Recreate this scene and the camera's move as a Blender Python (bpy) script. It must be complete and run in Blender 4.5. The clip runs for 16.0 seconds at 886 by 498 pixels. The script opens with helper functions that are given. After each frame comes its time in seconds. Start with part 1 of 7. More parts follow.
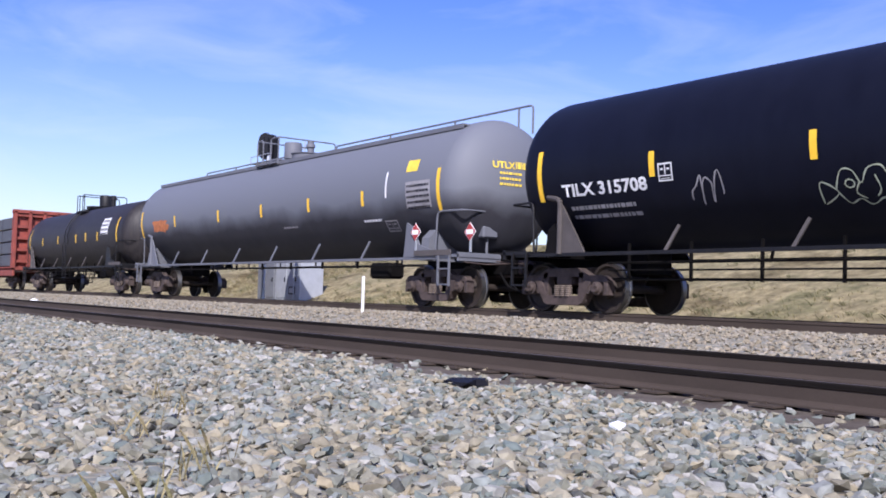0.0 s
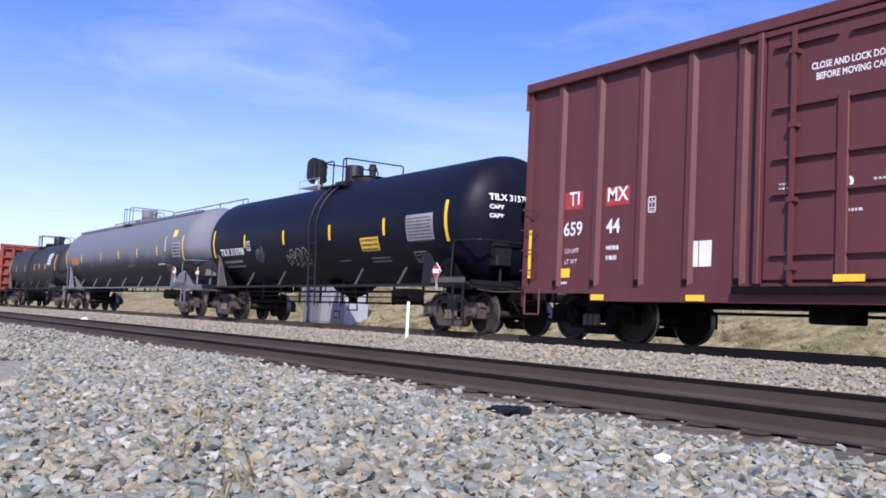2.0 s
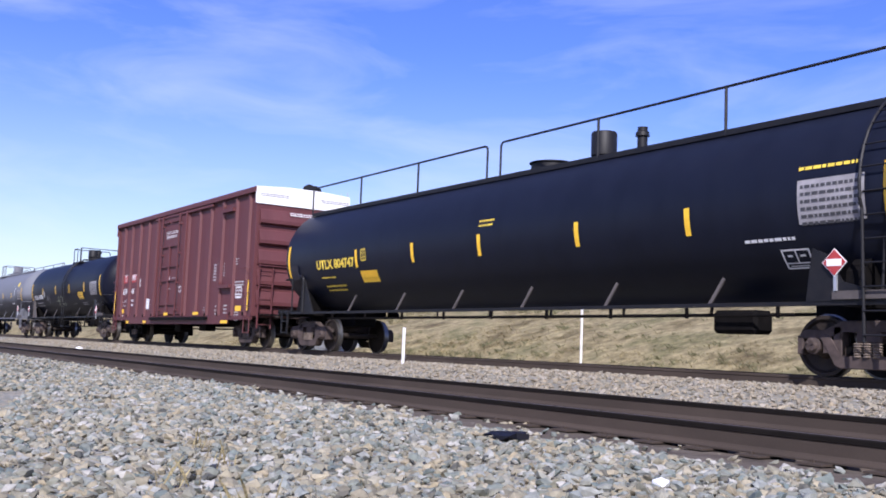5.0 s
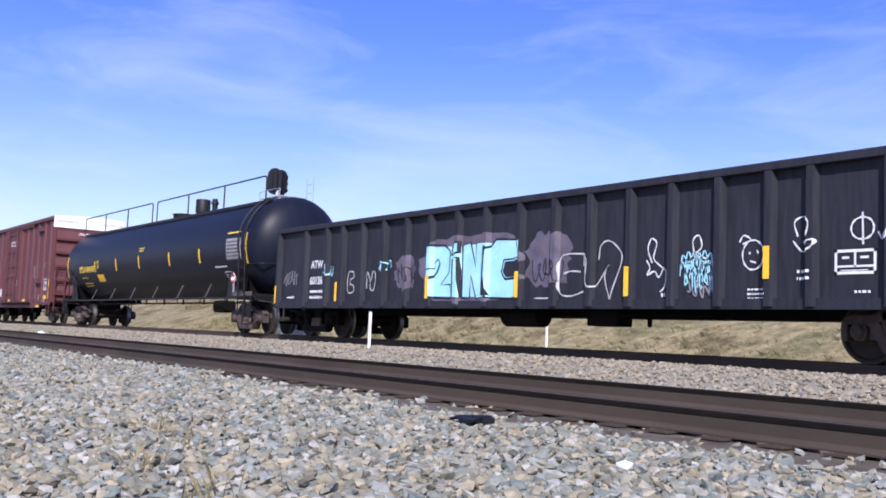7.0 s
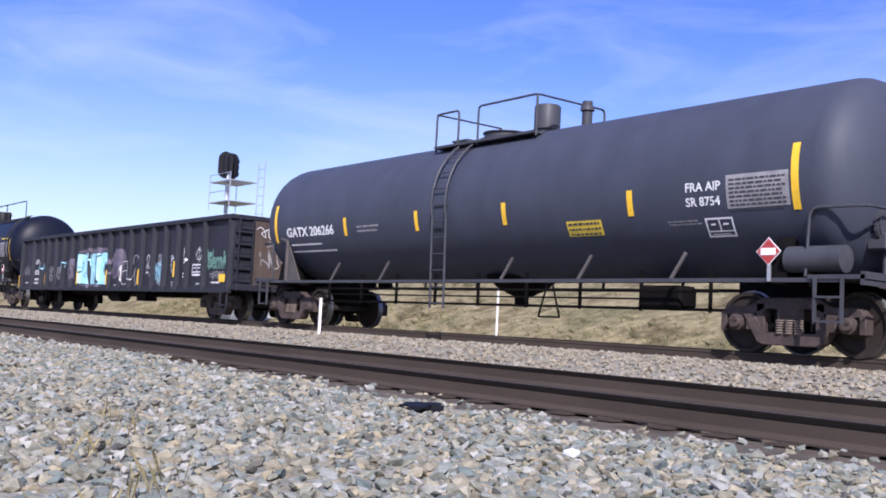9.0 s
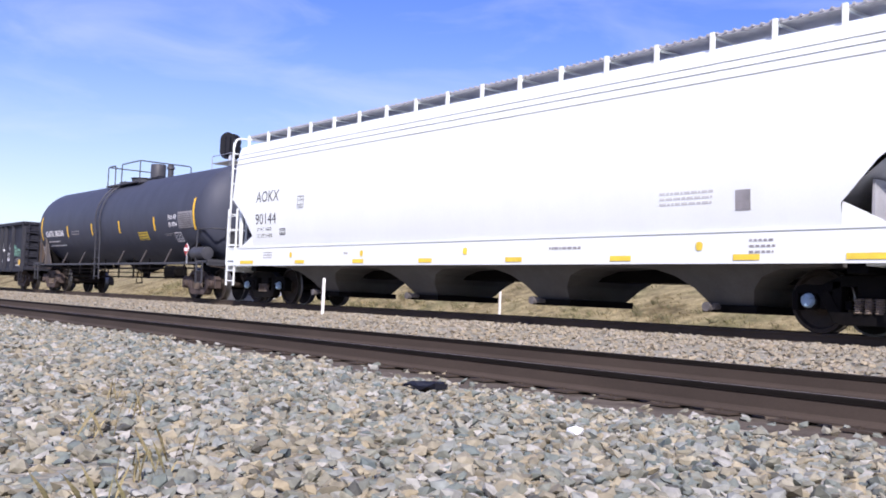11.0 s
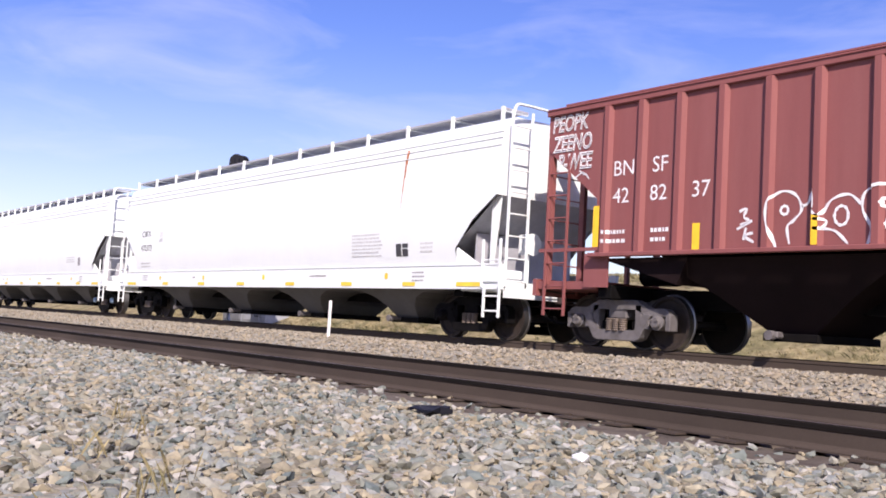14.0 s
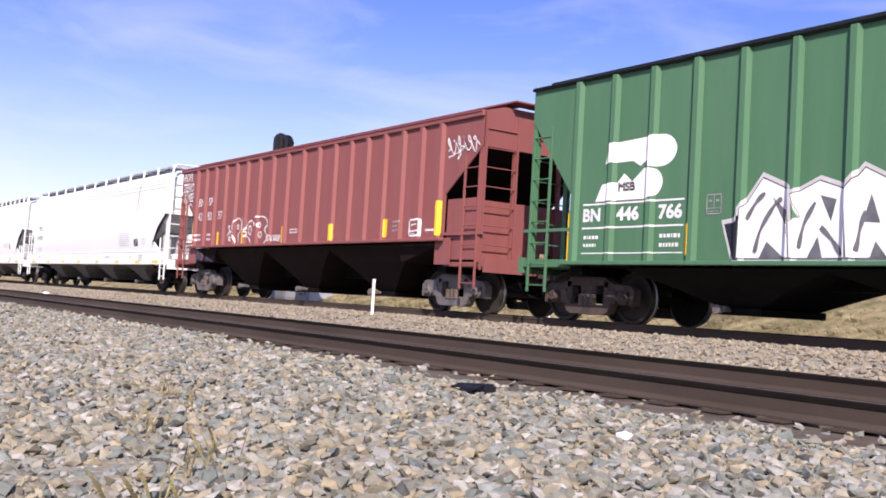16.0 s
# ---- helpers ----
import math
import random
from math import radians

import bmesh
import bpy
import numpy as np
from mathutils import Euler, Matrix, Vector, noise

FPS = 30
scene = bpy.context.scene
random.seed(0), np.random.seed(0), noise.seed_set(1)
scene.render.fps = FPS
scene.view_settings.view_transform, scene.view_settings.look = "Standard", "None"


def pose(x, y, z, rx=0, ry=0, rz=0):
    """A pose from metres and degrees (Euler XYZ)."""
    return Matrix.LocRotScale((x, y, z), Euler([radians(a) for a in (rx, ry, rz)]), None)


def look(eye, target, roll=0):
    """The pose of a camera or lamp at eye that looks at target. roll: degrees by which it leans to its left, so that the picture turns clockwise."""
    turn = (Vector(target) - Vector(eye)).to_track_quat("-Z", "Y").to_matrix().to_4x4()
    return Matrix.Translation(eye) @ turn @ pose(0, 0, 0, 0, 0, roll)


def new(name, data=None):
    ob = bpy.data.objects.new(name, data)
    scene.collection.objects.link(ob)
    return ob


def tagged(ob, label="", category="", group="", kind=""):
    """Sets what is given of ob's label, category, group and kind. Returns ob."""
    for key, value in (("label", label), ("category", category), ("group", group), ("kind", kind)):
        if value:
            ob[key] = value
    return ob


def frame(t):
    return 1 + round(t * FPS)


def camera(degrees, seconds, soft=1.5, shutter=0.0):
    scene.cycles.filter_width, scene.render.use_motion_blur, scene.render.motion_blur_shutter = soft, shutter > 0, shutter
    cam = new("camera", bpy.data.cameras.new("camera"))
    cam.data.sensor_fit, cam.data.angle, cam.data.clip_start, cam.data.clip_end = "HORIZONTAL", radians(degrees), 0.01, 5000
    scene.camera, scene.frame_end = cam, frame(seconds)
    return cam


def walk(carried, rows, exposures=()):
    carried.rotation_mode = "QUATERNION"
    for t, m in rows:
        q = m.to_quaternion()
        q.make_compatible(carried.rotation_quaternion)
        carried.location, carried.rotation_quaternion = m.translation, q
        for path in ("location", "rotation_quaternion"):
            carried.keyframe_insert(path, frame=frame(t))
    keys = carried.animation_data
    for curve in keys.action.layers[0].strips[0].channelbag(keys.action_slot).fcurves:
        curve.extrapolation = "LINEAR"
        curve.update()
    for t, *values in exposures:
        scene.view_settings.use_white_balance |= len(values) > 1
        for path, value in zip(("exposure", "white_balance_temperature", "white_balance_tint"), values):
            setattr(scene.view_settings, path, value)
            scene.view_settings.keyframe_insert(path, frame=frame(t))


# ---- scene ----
cam = camera(47.54, 16.0, soft=1.8, shutter=0.0)
CAM_Z = 0.19          # the rail tops of the far track are z = 0
TRACK_Y = 13.85       # centre of the train's track
# seconds, yaw, pitch, roll of the camera, metres gone by the train
ROWS = (
    (0.0, 54.17, 2.81, -1.70, -0.00),
    (0.5, 56.06, 2.89, -2.01, 4.79),
    (1.0, 56.53, 3.06, -1.79, 9.61),
    (1.5, 56.89, 4.01, -1.97, 14.46),
    (2.0, 56.70, 4.21, -2.83, 19.36),
    (2.5, 56.48, 4.24, -2.24, 24.15),
    (3.0, 56.03, 4.53, -1.79, 28.54),
    (3.5, 56.05, 4.66, -1.88, 33.40),
    (4.0, 56.08, 5.00, -2.31, 38.34),
    (4.2, 56.29, 5.32, -2.23, 40.31),
    (6.5, 56.56, 5.80, -2.28, 62.90),
    (7.0, 54.56, 4.86, -2.25, 67.80),
    (7.5, 53.43, 6.06, -2.63, 72.58),
    (8.0, 51.60, 4.51, -1.96, 77.44),
    (8.5, 50.96, 4.43, -2.43, 82.37),
    (9.0, 51.75, 4.27, -2.93, 87.29),
    (9.5, 51.68, 3.52, -2.84, 92.27),
    (9.7, 51.06, 3.61, -2.58, 94.26),
    (12.0, 52.66, 2.69, -2.67, 117.23),
    (12.5, 52.69, 2.91, -2.90, 122.23),
    (13.0, 52.06, 3.27, -2.89, 127.22),
    (13.5, 51.74, 4.41, -3.76, 132.13),
    (14.0, 52.28, 4.43, -3.28, 137.06),
    (14.5, 52.65, 3.91, -3.80, 142.14),
    (15.0, 53.50, 3.36, -4.08, 147.16),
    (15.5, 54.75, 3.18, -4.14, 152.19),
    (16.0, 54.74, 3.05, -3.35, 157.17),)
walk(cam, [(t, pose(0, 0, CAM_Z, 90 + p, r, y)) for t, y, p, r, s in ROWS],
     exposures=[(0, 0.45, 6050, 17), (9.7, 0.45, 6080, 17), (12, 0.46, 6700, 18), (16, 0.53, 6950, 21)])


def travel(t):
    """Metres gone by the train at t seconds."""
    for (a, *_, sa), (b, *_, sb) in zip(ROWS, ROWS[1:]):
        if t <= b:
            return sa + (sb - sa) * (t - a) / (b - a)
    return ROWS[-1][-1]


# ---- light ----
SUN_AZ, SUN_EL = -37.0, 39.0     # degrees: sun's heading from +x towards -y, and its height
sun_dir = Vector((math.cos(radians(SUN_AZ)) * math.cos(radians(SUN_EL)),
                  math.sin(radians(SUN_AZ)) * math.cos(radians(SUN_EL)), math.sin(radians(SUN_EL))))
lamp = bpy.data.lights.new("sun", "SUN")
lamp.energy, lamp.angle, lamp.color = 5.0, radians(0.5), (1.0, 0.95, 0.89)
sun = new("sun", lamp)
sun.matrix_world = look(sun_dir * 60, (0, 0, 0))

world = bpy.data.worlds.new("sky")
scene.world = world
world.use_nodes = True
wn, wl = world.node_tree.nodes, world.node_tree.links
bg = wn["Background"]
sky = wn.new("ShaderNodeTexSky")
sky.sky_type, sky.sun_disc = "NISHITA", False
sky.sun_elevation, sky.sun_rotation = radians(SUN_EL), radians(90 - SUN_AZ)
sky.air_density, sky.dust_density, sky.ozone_density = 1.0, 0.6, 2.2
coord = wn.new("ShaderNodeTexCoord")
stretch = wn.new("ShaderNodeMapping")
stretch.inputs["Rotation"].default_value = (0.0, 0.0, 0.5)
stretch.inputs["Scale"].default_value = (1.6, 3.4, 11.0)
wl.new(coord.outputs["Generated"], stretch.inputs["Vector"])
cirrus = wn.new("ShaderNodeTexNoise")
cirrus.inputs["Scale"].default_value, cirrus.inputs["Detail"].default_value = 1.5, 7.0
cirrus.inputs["Roughness"].default_value, cirrus.inputs["Distortion"].default_value = 0.55, 0.6
wl.new(stretch.outputs["Vector"], cirrus.inputs["Vector"])
veil = wn.new("ShaderNodeMapRange")
veil.inputs["From Min"].default_value, veil.inputs["From Max"].default_value = 0.45, 0.85
veil.inputs["To Min"].default_value, veil.inputs["To Max"].default_value = 0.07, 0.36
wl.new(cirrus.outputs["Fac"], veil.inputs["Value"])
cloud = wn.new("ShaderNodeMix")
cloud.data_type = "RGBA"
cloud.inputs[7].default_value = (7.6, 7.8, 9.2, 1)
wl.new(veil.outputs["Result"], cloud.inputs[0])
deep = wn.new("ShaderNodeHueSaturation")
deep.inputs["Hue"].default_value, deep.inputs["Saturation"].default_value, deep.inputs["Value"].default_value = 0.529, 1.44, 1.17
wl.new(sky.outputs["Color"], deep.inputs["Color"])
wl.new(deep.outputs["Color"], cloud.inputs[6])
# pale haze towards the horizon, all round
height = wn.new("ShaderNodeSeparateXYZ")
wl.new(coord.outputs["Generated"], height.inputs["Vector"])
thick = wn.new("ShaderNodeMapRange")
thick.interpolation_type = "SMOOTHSTEP"
thick.inputs["From Min"].default_value, thick.inputs["From Max"].default_value = -0.05, 0.30
thick.inputs["To Min"].default_value, thick.inputs["To Max"].default_value = 0.62, 0.0
wl.new(height.outputs["Z"], thick.inputs["Value"])
haze = wn.new("ShaderNodeMix")
haze.data_type = "RGBA"
haze.inputs[7].default_value = (4.9, 5.3, 7.3, 1)
wl.new(thick.outputs["Result"], haze.inputs[0])
wl.new(cloud.outputs[2], haze.inputs[6])
wl.new(haze.outputs[2], bg.inputs["Color"])
bg.inputs["Strength"].default_value = 0.11


# ---- materials ----
def material(name, base, rough=0.6, metal=0.0, spread=0.25, scale=3.0, fine=40.0, bump=0.15, dirt=None, dirt_amount=0.35, dirt_stretch=(1, 1, 1), gloss=0.5, island=False, per_object=0.0):
    """Base colour with variation at a broad and a fine scale, optional dirt colour in streaks, and fine relief."""
    m = bpy.data.materials.new(name)
    m.use_nodes = True
    n, l = m.node_tree.nodes, m.node_tree.links
    b = n["Principled BSDF"]
    b.inputs["Roughness"].default_value, b.inputs["Metallic"].default_value = rough, metal
    b.inputs["Specular IOR Level"].default_value = gloss
    tc = n.new("ShaderNodeTexCoord")
    broad, grain = n.new("ShaderNodeTexNoise"), n.new("ShaderNodeTexNoise")
    broad.inputs["Scale"].default_value, broad.inputs["Detail"].default_value = scale, 6
    grain.inputs["Scale"].default_value, grain.inputs["Detail"].default_value = fine, 4
    mp = n.new("ShaderNodeMapping")
    mp.inputs["Scale"].default_value = dirt_stretch
    l.new(tc.outputs["Object"], mp.inputs["Vector"])
    l.new(mp.outputs["Vector"], broad.inputs["Vector"])
    l.new(tc.outputs["Object"], grain.inputs["Vector"])
    add = n.new("ShaderNodeMath")
    add.operation = "MULTIPLY_ADD"
    l.new(grain.outputs["Fac"], add.inputs[0])
    add.inputs[1].default_value = 0.45
    l.new(broad.outputs["Fac"], add.inputs[2])
    value = add.outputs[0]
    if island or per_object:
        src = n.new("ShaderNodeNewGeometry").outputs["Random Per Island"] if island else n.new("ShaderNodeObjectInfo").outputs["Random"]
        more = n.new("ShaderNodeMath")
        more.operation = "MULTIPLY_ADD"
        l.new(src, more.inputs[0])
        more.inputs[1].default_value = per_object or 0.5
        l.new(value, more.inputs[2])
        value = more.outputs[0]
    ramp = n.new("ShaderNodeMapRange")
    ramp.inputs["From Min"].default_value, ramp.inputs["From Max"].default_value = 0.45, 1.0
    ramp.inputs["To Min"].default_value, ramp.inputs["To Max"].default_value = 1 - spread, 1 + spread
    l.new(value, ramp.inputs["Value"])
    tint = n.new("ShaderNodeMix")
    tint.data_type, tint.blend_type = "RGBA", "MULTIPLY"
    tint.inputs[0].default_value = 1.0
    tint.inputs[6].default_value = (*base, 1)
    l.new(ramp.outputs["Result"], tint.inputs[7])
    colour = tint.outputs[2]
    if dirt:
        spots = n.new("ShaderNodeTexNoise")
        spots.inputs["Scale"].default_value, spots.inputs["Detail"].default_value = scale * 1.7, 8
        spots.inputs["Roughness"].default_value = 0.65
        l.new(mp.outputs["Vector"], spots.inputs["Vector"])
        lim = n.new("ShaderNodeMapRange")
        lim.inputs["From Min"].default_value, lim.inputs["From Max"].default_value = 0.42, 0.72
        lim.inputs["To Max"].default_value = dirt_amount
        l.new(spots.outputs["Fac"], lim.inputs["Value"])
        over = n.new("ShaderNodeMix")
        over.data_type = "RGBA"
        over.inputs[7].default_value = (*dirt, 1)
        l.new(lim.outputs["Result"], over.inputs[0])
        l.new(colour, over.inputs[6])
        colour = over.outputs[2]
    l.new(colour, b.inputs["Base Color"])
    if bump:
        bp = n.new("ShaderNodeBump")
        bp.inputs["Strength"].default_value, bp.inputs["Distance"].default_value = bump, 0.01
        l.new(grain.outputs["Fac"], bp.inputs["Height"])
        l.new(bp.outputs["Normal"], b.inputs["Normal"])
    return m


def coat_dust_and_light(m, dust_lit, level, soft):
    """Settled dust plus painted-in light on the upper shell, with a ragged lower edge."""
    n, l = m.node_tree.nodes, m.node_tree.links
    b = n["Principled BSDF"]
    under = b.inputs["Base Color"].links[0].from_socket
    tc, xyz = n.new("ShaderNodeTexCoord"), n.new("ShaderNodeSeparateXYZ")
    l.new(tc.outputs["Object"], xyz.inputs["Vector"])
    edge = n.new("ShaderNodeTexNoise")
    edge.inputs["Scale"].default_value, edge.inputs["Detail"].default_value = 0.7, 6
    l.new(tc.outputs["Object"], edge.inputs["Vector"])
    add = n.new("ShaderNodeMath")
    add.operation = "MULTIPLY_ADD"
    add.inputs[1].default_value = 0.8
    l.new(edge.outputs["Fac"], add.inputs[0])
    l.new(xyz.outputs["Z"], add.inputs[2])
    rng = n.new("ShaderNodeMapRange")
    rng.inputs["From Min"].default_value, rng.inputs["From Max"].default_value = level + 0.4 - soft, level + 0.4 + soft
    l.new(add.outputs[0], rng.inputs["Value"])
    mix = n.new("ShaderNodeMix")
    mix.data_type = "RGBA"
    mix.inputs[7].default_value = (*dust_lit, 1)
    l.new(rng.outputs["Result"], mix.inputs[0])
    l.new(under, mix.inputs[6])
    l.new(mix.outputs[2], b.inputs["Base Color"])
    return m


DUST = (0.20, 0.16, 0.13)
UP = (5.0, 5.0, 0.6)      # streaks that run down a side
M_TANK = material("tank_black", (0.0058, 0.0068, 0.0145), 0.45, 0, 0.2, 1.0, 30, 0.02, (0.0095, 0.011, 0.020), 0.35, (2.0, 2.0, 0.8), 0.10)
M_TANK_OLD = material("tank_black_old", (0.018, 0.016, 0.018), 0.55, 0, 0.35, 1.2, 30, 0.06, (0.06, 0.05, 0.045), 0.45, UP, 0.3)
M_TANK_GREY = material("tank_slate", (0.05, 0.056, 0.08), 0.55, 0, 0.15, 1.1, 30, 0.02, (0.064, 0.069, 0.092), 0.35, (2.0, 2.0, 0.8), 0.2)
M_TANK_DULL = material("tank_dull_black", (0.0075, 0.0095, 0.019), 0.43, 0, 0.18, 1.0, 30, 0.02, (0.012, 0.0145, 0.025), 0.4, (2.0, 2.0, 0.8), 0.15)
M_SLATE = material("slate_paint", (0.05, 0.052, 0.062), 0.5, 0, 0.2, 3, 40, 0.06, (0.08, 0.075, 0.08), 0.3, (1, 1, 1), 0.25)
M_TANK_DUSTY = material("tank_dusty", (0.125, 0.13, 0.152), 0.6, 0, 0.15, 0.8, 25, 0.04, (0.165, 0.17, 0.185), 0.4, (1.5, 1.5, 0.8), 0.25)
# paler upper half: settled dust, with the lit top's shading put into the colour
M_TANK_COATED = coat_dust_and_light(material("tank_dust_and_light", (0.03, 0.03, 0.038), 0.6, 0, 0.2, 0.8, 25, 0.04, (0.05, 0.048, 0.055), 0.4, (1.5, 1.5, 0.8), 0.25), (0.138, 0.146, 0.17), 2.25, 0.25)
M_BLACK = material("black_paint", (0.008, 0.008, 0.010), 0.55, 0, 0.3, 3, 50, 0.1, (0.035, 0.03, 0.028), 0.25, (1, 1, 1), 0.3)
M_BRACE = material("brace_grey", (0.085, 0.074, 0.07), 0.6, 0, 0.3, 3, 50, 0.1, (0.05, 0.045, 0.045), 0.4, (1, 1, 1), 0.3)
# underframe black; on some trucks it puts their shade into the colour
M_UNDER = material("underframe_and_shade_black", (0.004, 0.0036, 0.004), 0.8, 0, 0.4, 3, 50, 0.15, (0.016, 0.013, 0.011), 0.3, (1, 1, 1), 0.1)
M_CAST = material("dusty_cast_steel", (0.07, 0.05, 0.044), 0.8, 0.1, 0.4, 5, 60, 0.3, (0.025, 0.018, 0.016), 0.65)
M_CAST_NEW = material("grey_cast_steel", (0.13, 0.12, 0.12), 0.7, 0.1, 0.3, 5, 60, 0.3, (0.06, 0.05, 0.045), 0.5)
M_SPRING = material("dusty_spring_steel", (0.17, 0.135, 0.11), 0.75, 0.1, 0.3, 5, 60, 0.2, (0.08, 0.06, 0.05), 0.5)
M_WHEEL = material("rusty_wheel", (0.034, 0.024, 0.019), 0.75, 0.3, 0.4, 5, 50, 0.25, (0.02, 0.017, 0.015), 0.6)
M_TREAD = material("polished_tread", (0.27, 0.26, 0.25), 0.42, 1.0, 0.15, 5, 60, 0.05)
M_BOX = material("boxcar_red", (0.09, 0.0235, 0.0265), 0.62, 0, 0.1, 0.5, 40, 0.05, (0.125, 0.047, 0.046), 0.25, UP)
M_HOPRED = material("hopper_red", (0.222, 0.069, 0.065), 0.66, 0, 0.08, 0.5, 40, 0.05, (0.27, 0.115, 0.105), 0.25, UP)
# red hopper's underside: its shadow is put into a near-black base colour
M_HOPSHADE = material("hopper_underside_shade", (0.012, 0.0065, 0.007), 0.8, 0, 0.25, 1.5, 40, 0.1, (0.008, 0.005, 0.005), 0.5, (1, 1, 1), 0.1)
M_FLATRED = material("flatcar_red", (0.24, 0.05, 0.035), 0.65, 0, 0.3, 2, 40, 0.1, (0.1, 0.04, 0.03), 0.4)
M_GREEN = material("hopper_green", (0.056, 0.16, 0.08), 0.6, 0, 0.08, 0.5, 40, 0.05, (0.11, 0.21, 0.14), 0.25, UP)
M_WHITE = material("hopper_white", (0.745, 0.785, 0.775), 0.5, 0, 0.03, 0.6, 30, 0.03, (0.66, 0.69, 0.68), 0.3, (1.0, 1.0, 0.6))
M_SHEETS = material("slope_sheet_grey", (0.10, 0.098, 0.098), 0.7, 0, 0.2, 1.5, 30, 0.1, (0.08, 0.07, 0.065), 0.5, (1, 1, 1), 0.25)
M_GRATE = material("grating_grey", (0.42, 0.42, 0.45), 0.6, 0.3, 0.15, 4, 50, 0.06)
M_GONEND = material("gondola_end_brown", (0.085, 0.062, 0.05), 0.75, 0, 0.3, 1.5, 40, 0.1, (0.05, 0.04, 0.035), 0.5, UP, 0.3)
M_PALE = material("pale_stencil", (0.5, 0.5, 0.5), 0.6, 0, 0.1, 4, 60, 0.02)
M_GON = material("gondola_black", (0.017, 0.018, 0.026), 0.62, 0, 0.35, 1.5, 40, 0.1, (0.042, 0.042, 0.052), 0.5, UP, 0.3)
M_YELLOW = material("yellow_reflector", (0.86, 0.52, 0.03), 0.5, 0, 0.12, 6, 60, 0.03)
M_LETTER = material("white_lettering", (0.72, 0.72, 0.73), 0.6, 0, 0.15, 4, 60, 0.02)
M_LETTER_Y = material("yellow_lettering", (0.75, 0.55, 0.06), 0.6, 0, 0.2, 4, 60, 0.02)
M_LETTER_K = material("black_lettering", (0.05, 0.05, 0.055), 0.6, 0, 0.2, 4, 60, 0.02)
M_LETTER_G = material("faded_lettering", (0.27, 0.26, 0.27), 0.7, 0, 0.3, 4, 60, 0.02)
M_RUSTMARK = material("rust_stain", (0.42, 0.14, 0.05), 0.8, 0, 0.4, 6, 60, 0.05)
M_PLATE_RED = material("red_plate", (0.36, 0.04, 0.04), 0.6, 0, 0.15, 5, 60, 0.02)
M_SIGN_WHITE = material("sign_white", (0.8, 0.8, 0.8), 0.5, 0, 0.08, 5, 60, 0.02)
M_SPRAY_BLUE = material("spray_light_blue", (0.33, 0.66, 0.80), 0.6, 0, 0.15, 3, 60, 0.02, (0.5, 0.75, 0.85), 0.5)
M_SPRAY_DARK = material("spray_black", (0.012, 0.012, 0.02), 0.6, 0, 0.2, 4, 60, 0.02)
M_SPRAY_GREY = material("spray_grey", (0.10, 0.105, 0.12), 0.7, 0, 0.35, 3, 60, 0.02, (0.2, 0.2, 0.21), 0.5)
M_SPRAY_MAUVE = material("spray_mauve", (0.10, 0.09, 0.135), 0.7, 0, 0.5, 3, 60, 0.02, (0.15, 0.105, 0.08), 0.6)
M_SPRAY_MINT = material("spray_mint", (0.22, 0.45, 0.36), 0.7, 0, 0.25, 4, 60, 0.02)
M_TAG_PALE = material("spray_pale_yellow", (0.42, 0.46, 0.34), 0.7, 0, 0.3, 4, 60, 0.02)
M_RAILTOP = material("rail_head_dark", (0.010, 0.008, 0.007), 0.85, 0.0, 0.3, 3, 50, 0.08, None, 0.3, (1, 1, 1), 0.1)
M_RAILRUN = material("rail_running_top", (0.075, 0.06, 0.05), 0.6, 0.15, 0.2, 2, 60, 0.05, (0.1, 0.08, 0.07), 0.4, (0.3, 1, 1))
M_RAIL = material("rail_rust", (0.055, 0.041, 0.032), 0.85, 0.0, 0.25, 2, 60, 0.15, (0.036, 0.026, 0.02), 0.5, (0.3, 1, 1), 0.3)
M_TIE = material("weathered_tie", (0.10, 0.08, 0.064), 0.9, 0, 0.35, 4, 45, 0.5, (0.05, 0.04, 0.034), 0.5, (1, 1, 1), 0.3, False, 0.3)
M_STEEL = material("galvanised_steel", (0.52, 0.54, 0.57), 0.45, 0.6, 0.15, 4, 50, 0.06)
M_CABINET = material("cabinet_silver", (0.42, 0.44, 0.47), 0.45, 0.3, 0.12, 3, 50, 0.04)
M_CONCRETE = material("grey_concrete", (0.26, 0.25, 0.235), 0.9, 0, 0.2, 3, 40, 0.2, (0.18, 0.165, 0.15), 0.5)
M_CABINET_DARK = material("cabinet_grey", (0.21, 0.22, 0.24), 0.5, 0.3, 0.15, 3, 50, 0.04)
M_POST = material("post_white", (0.82, 0.8, 0.78), 0.6, 0, 0.1, 6, 60, 0.05)
M_SIGNAL = material("signal_black", (0.007, 0.0075, 0.012), 0.6, 0, 0.2, 6, 60, 0.05, None, 0.3, (1, 1, 1), 0.2)
M_LUMBER = material("lumber", (0.42, 0.34, 0.24), 0.8, 0, 0.3, 3, 50, 0.2, (0.25, 0.2, 0.15), 0.4, (1, 1, 1), 0.3, False, 0.3)
M_WRAP = material("dark_wrap", (0.05, 0.05, 0.06), 0.5, 0, 0.3, 3, 50, 0.1, (0.12, 0.12, 0.13), 0.3)
M_CAP_BLUE = material("blue_cap", (0.25, 0.36, 0.48), 0.5, 0, 0.15, 8, 60, 0.05)


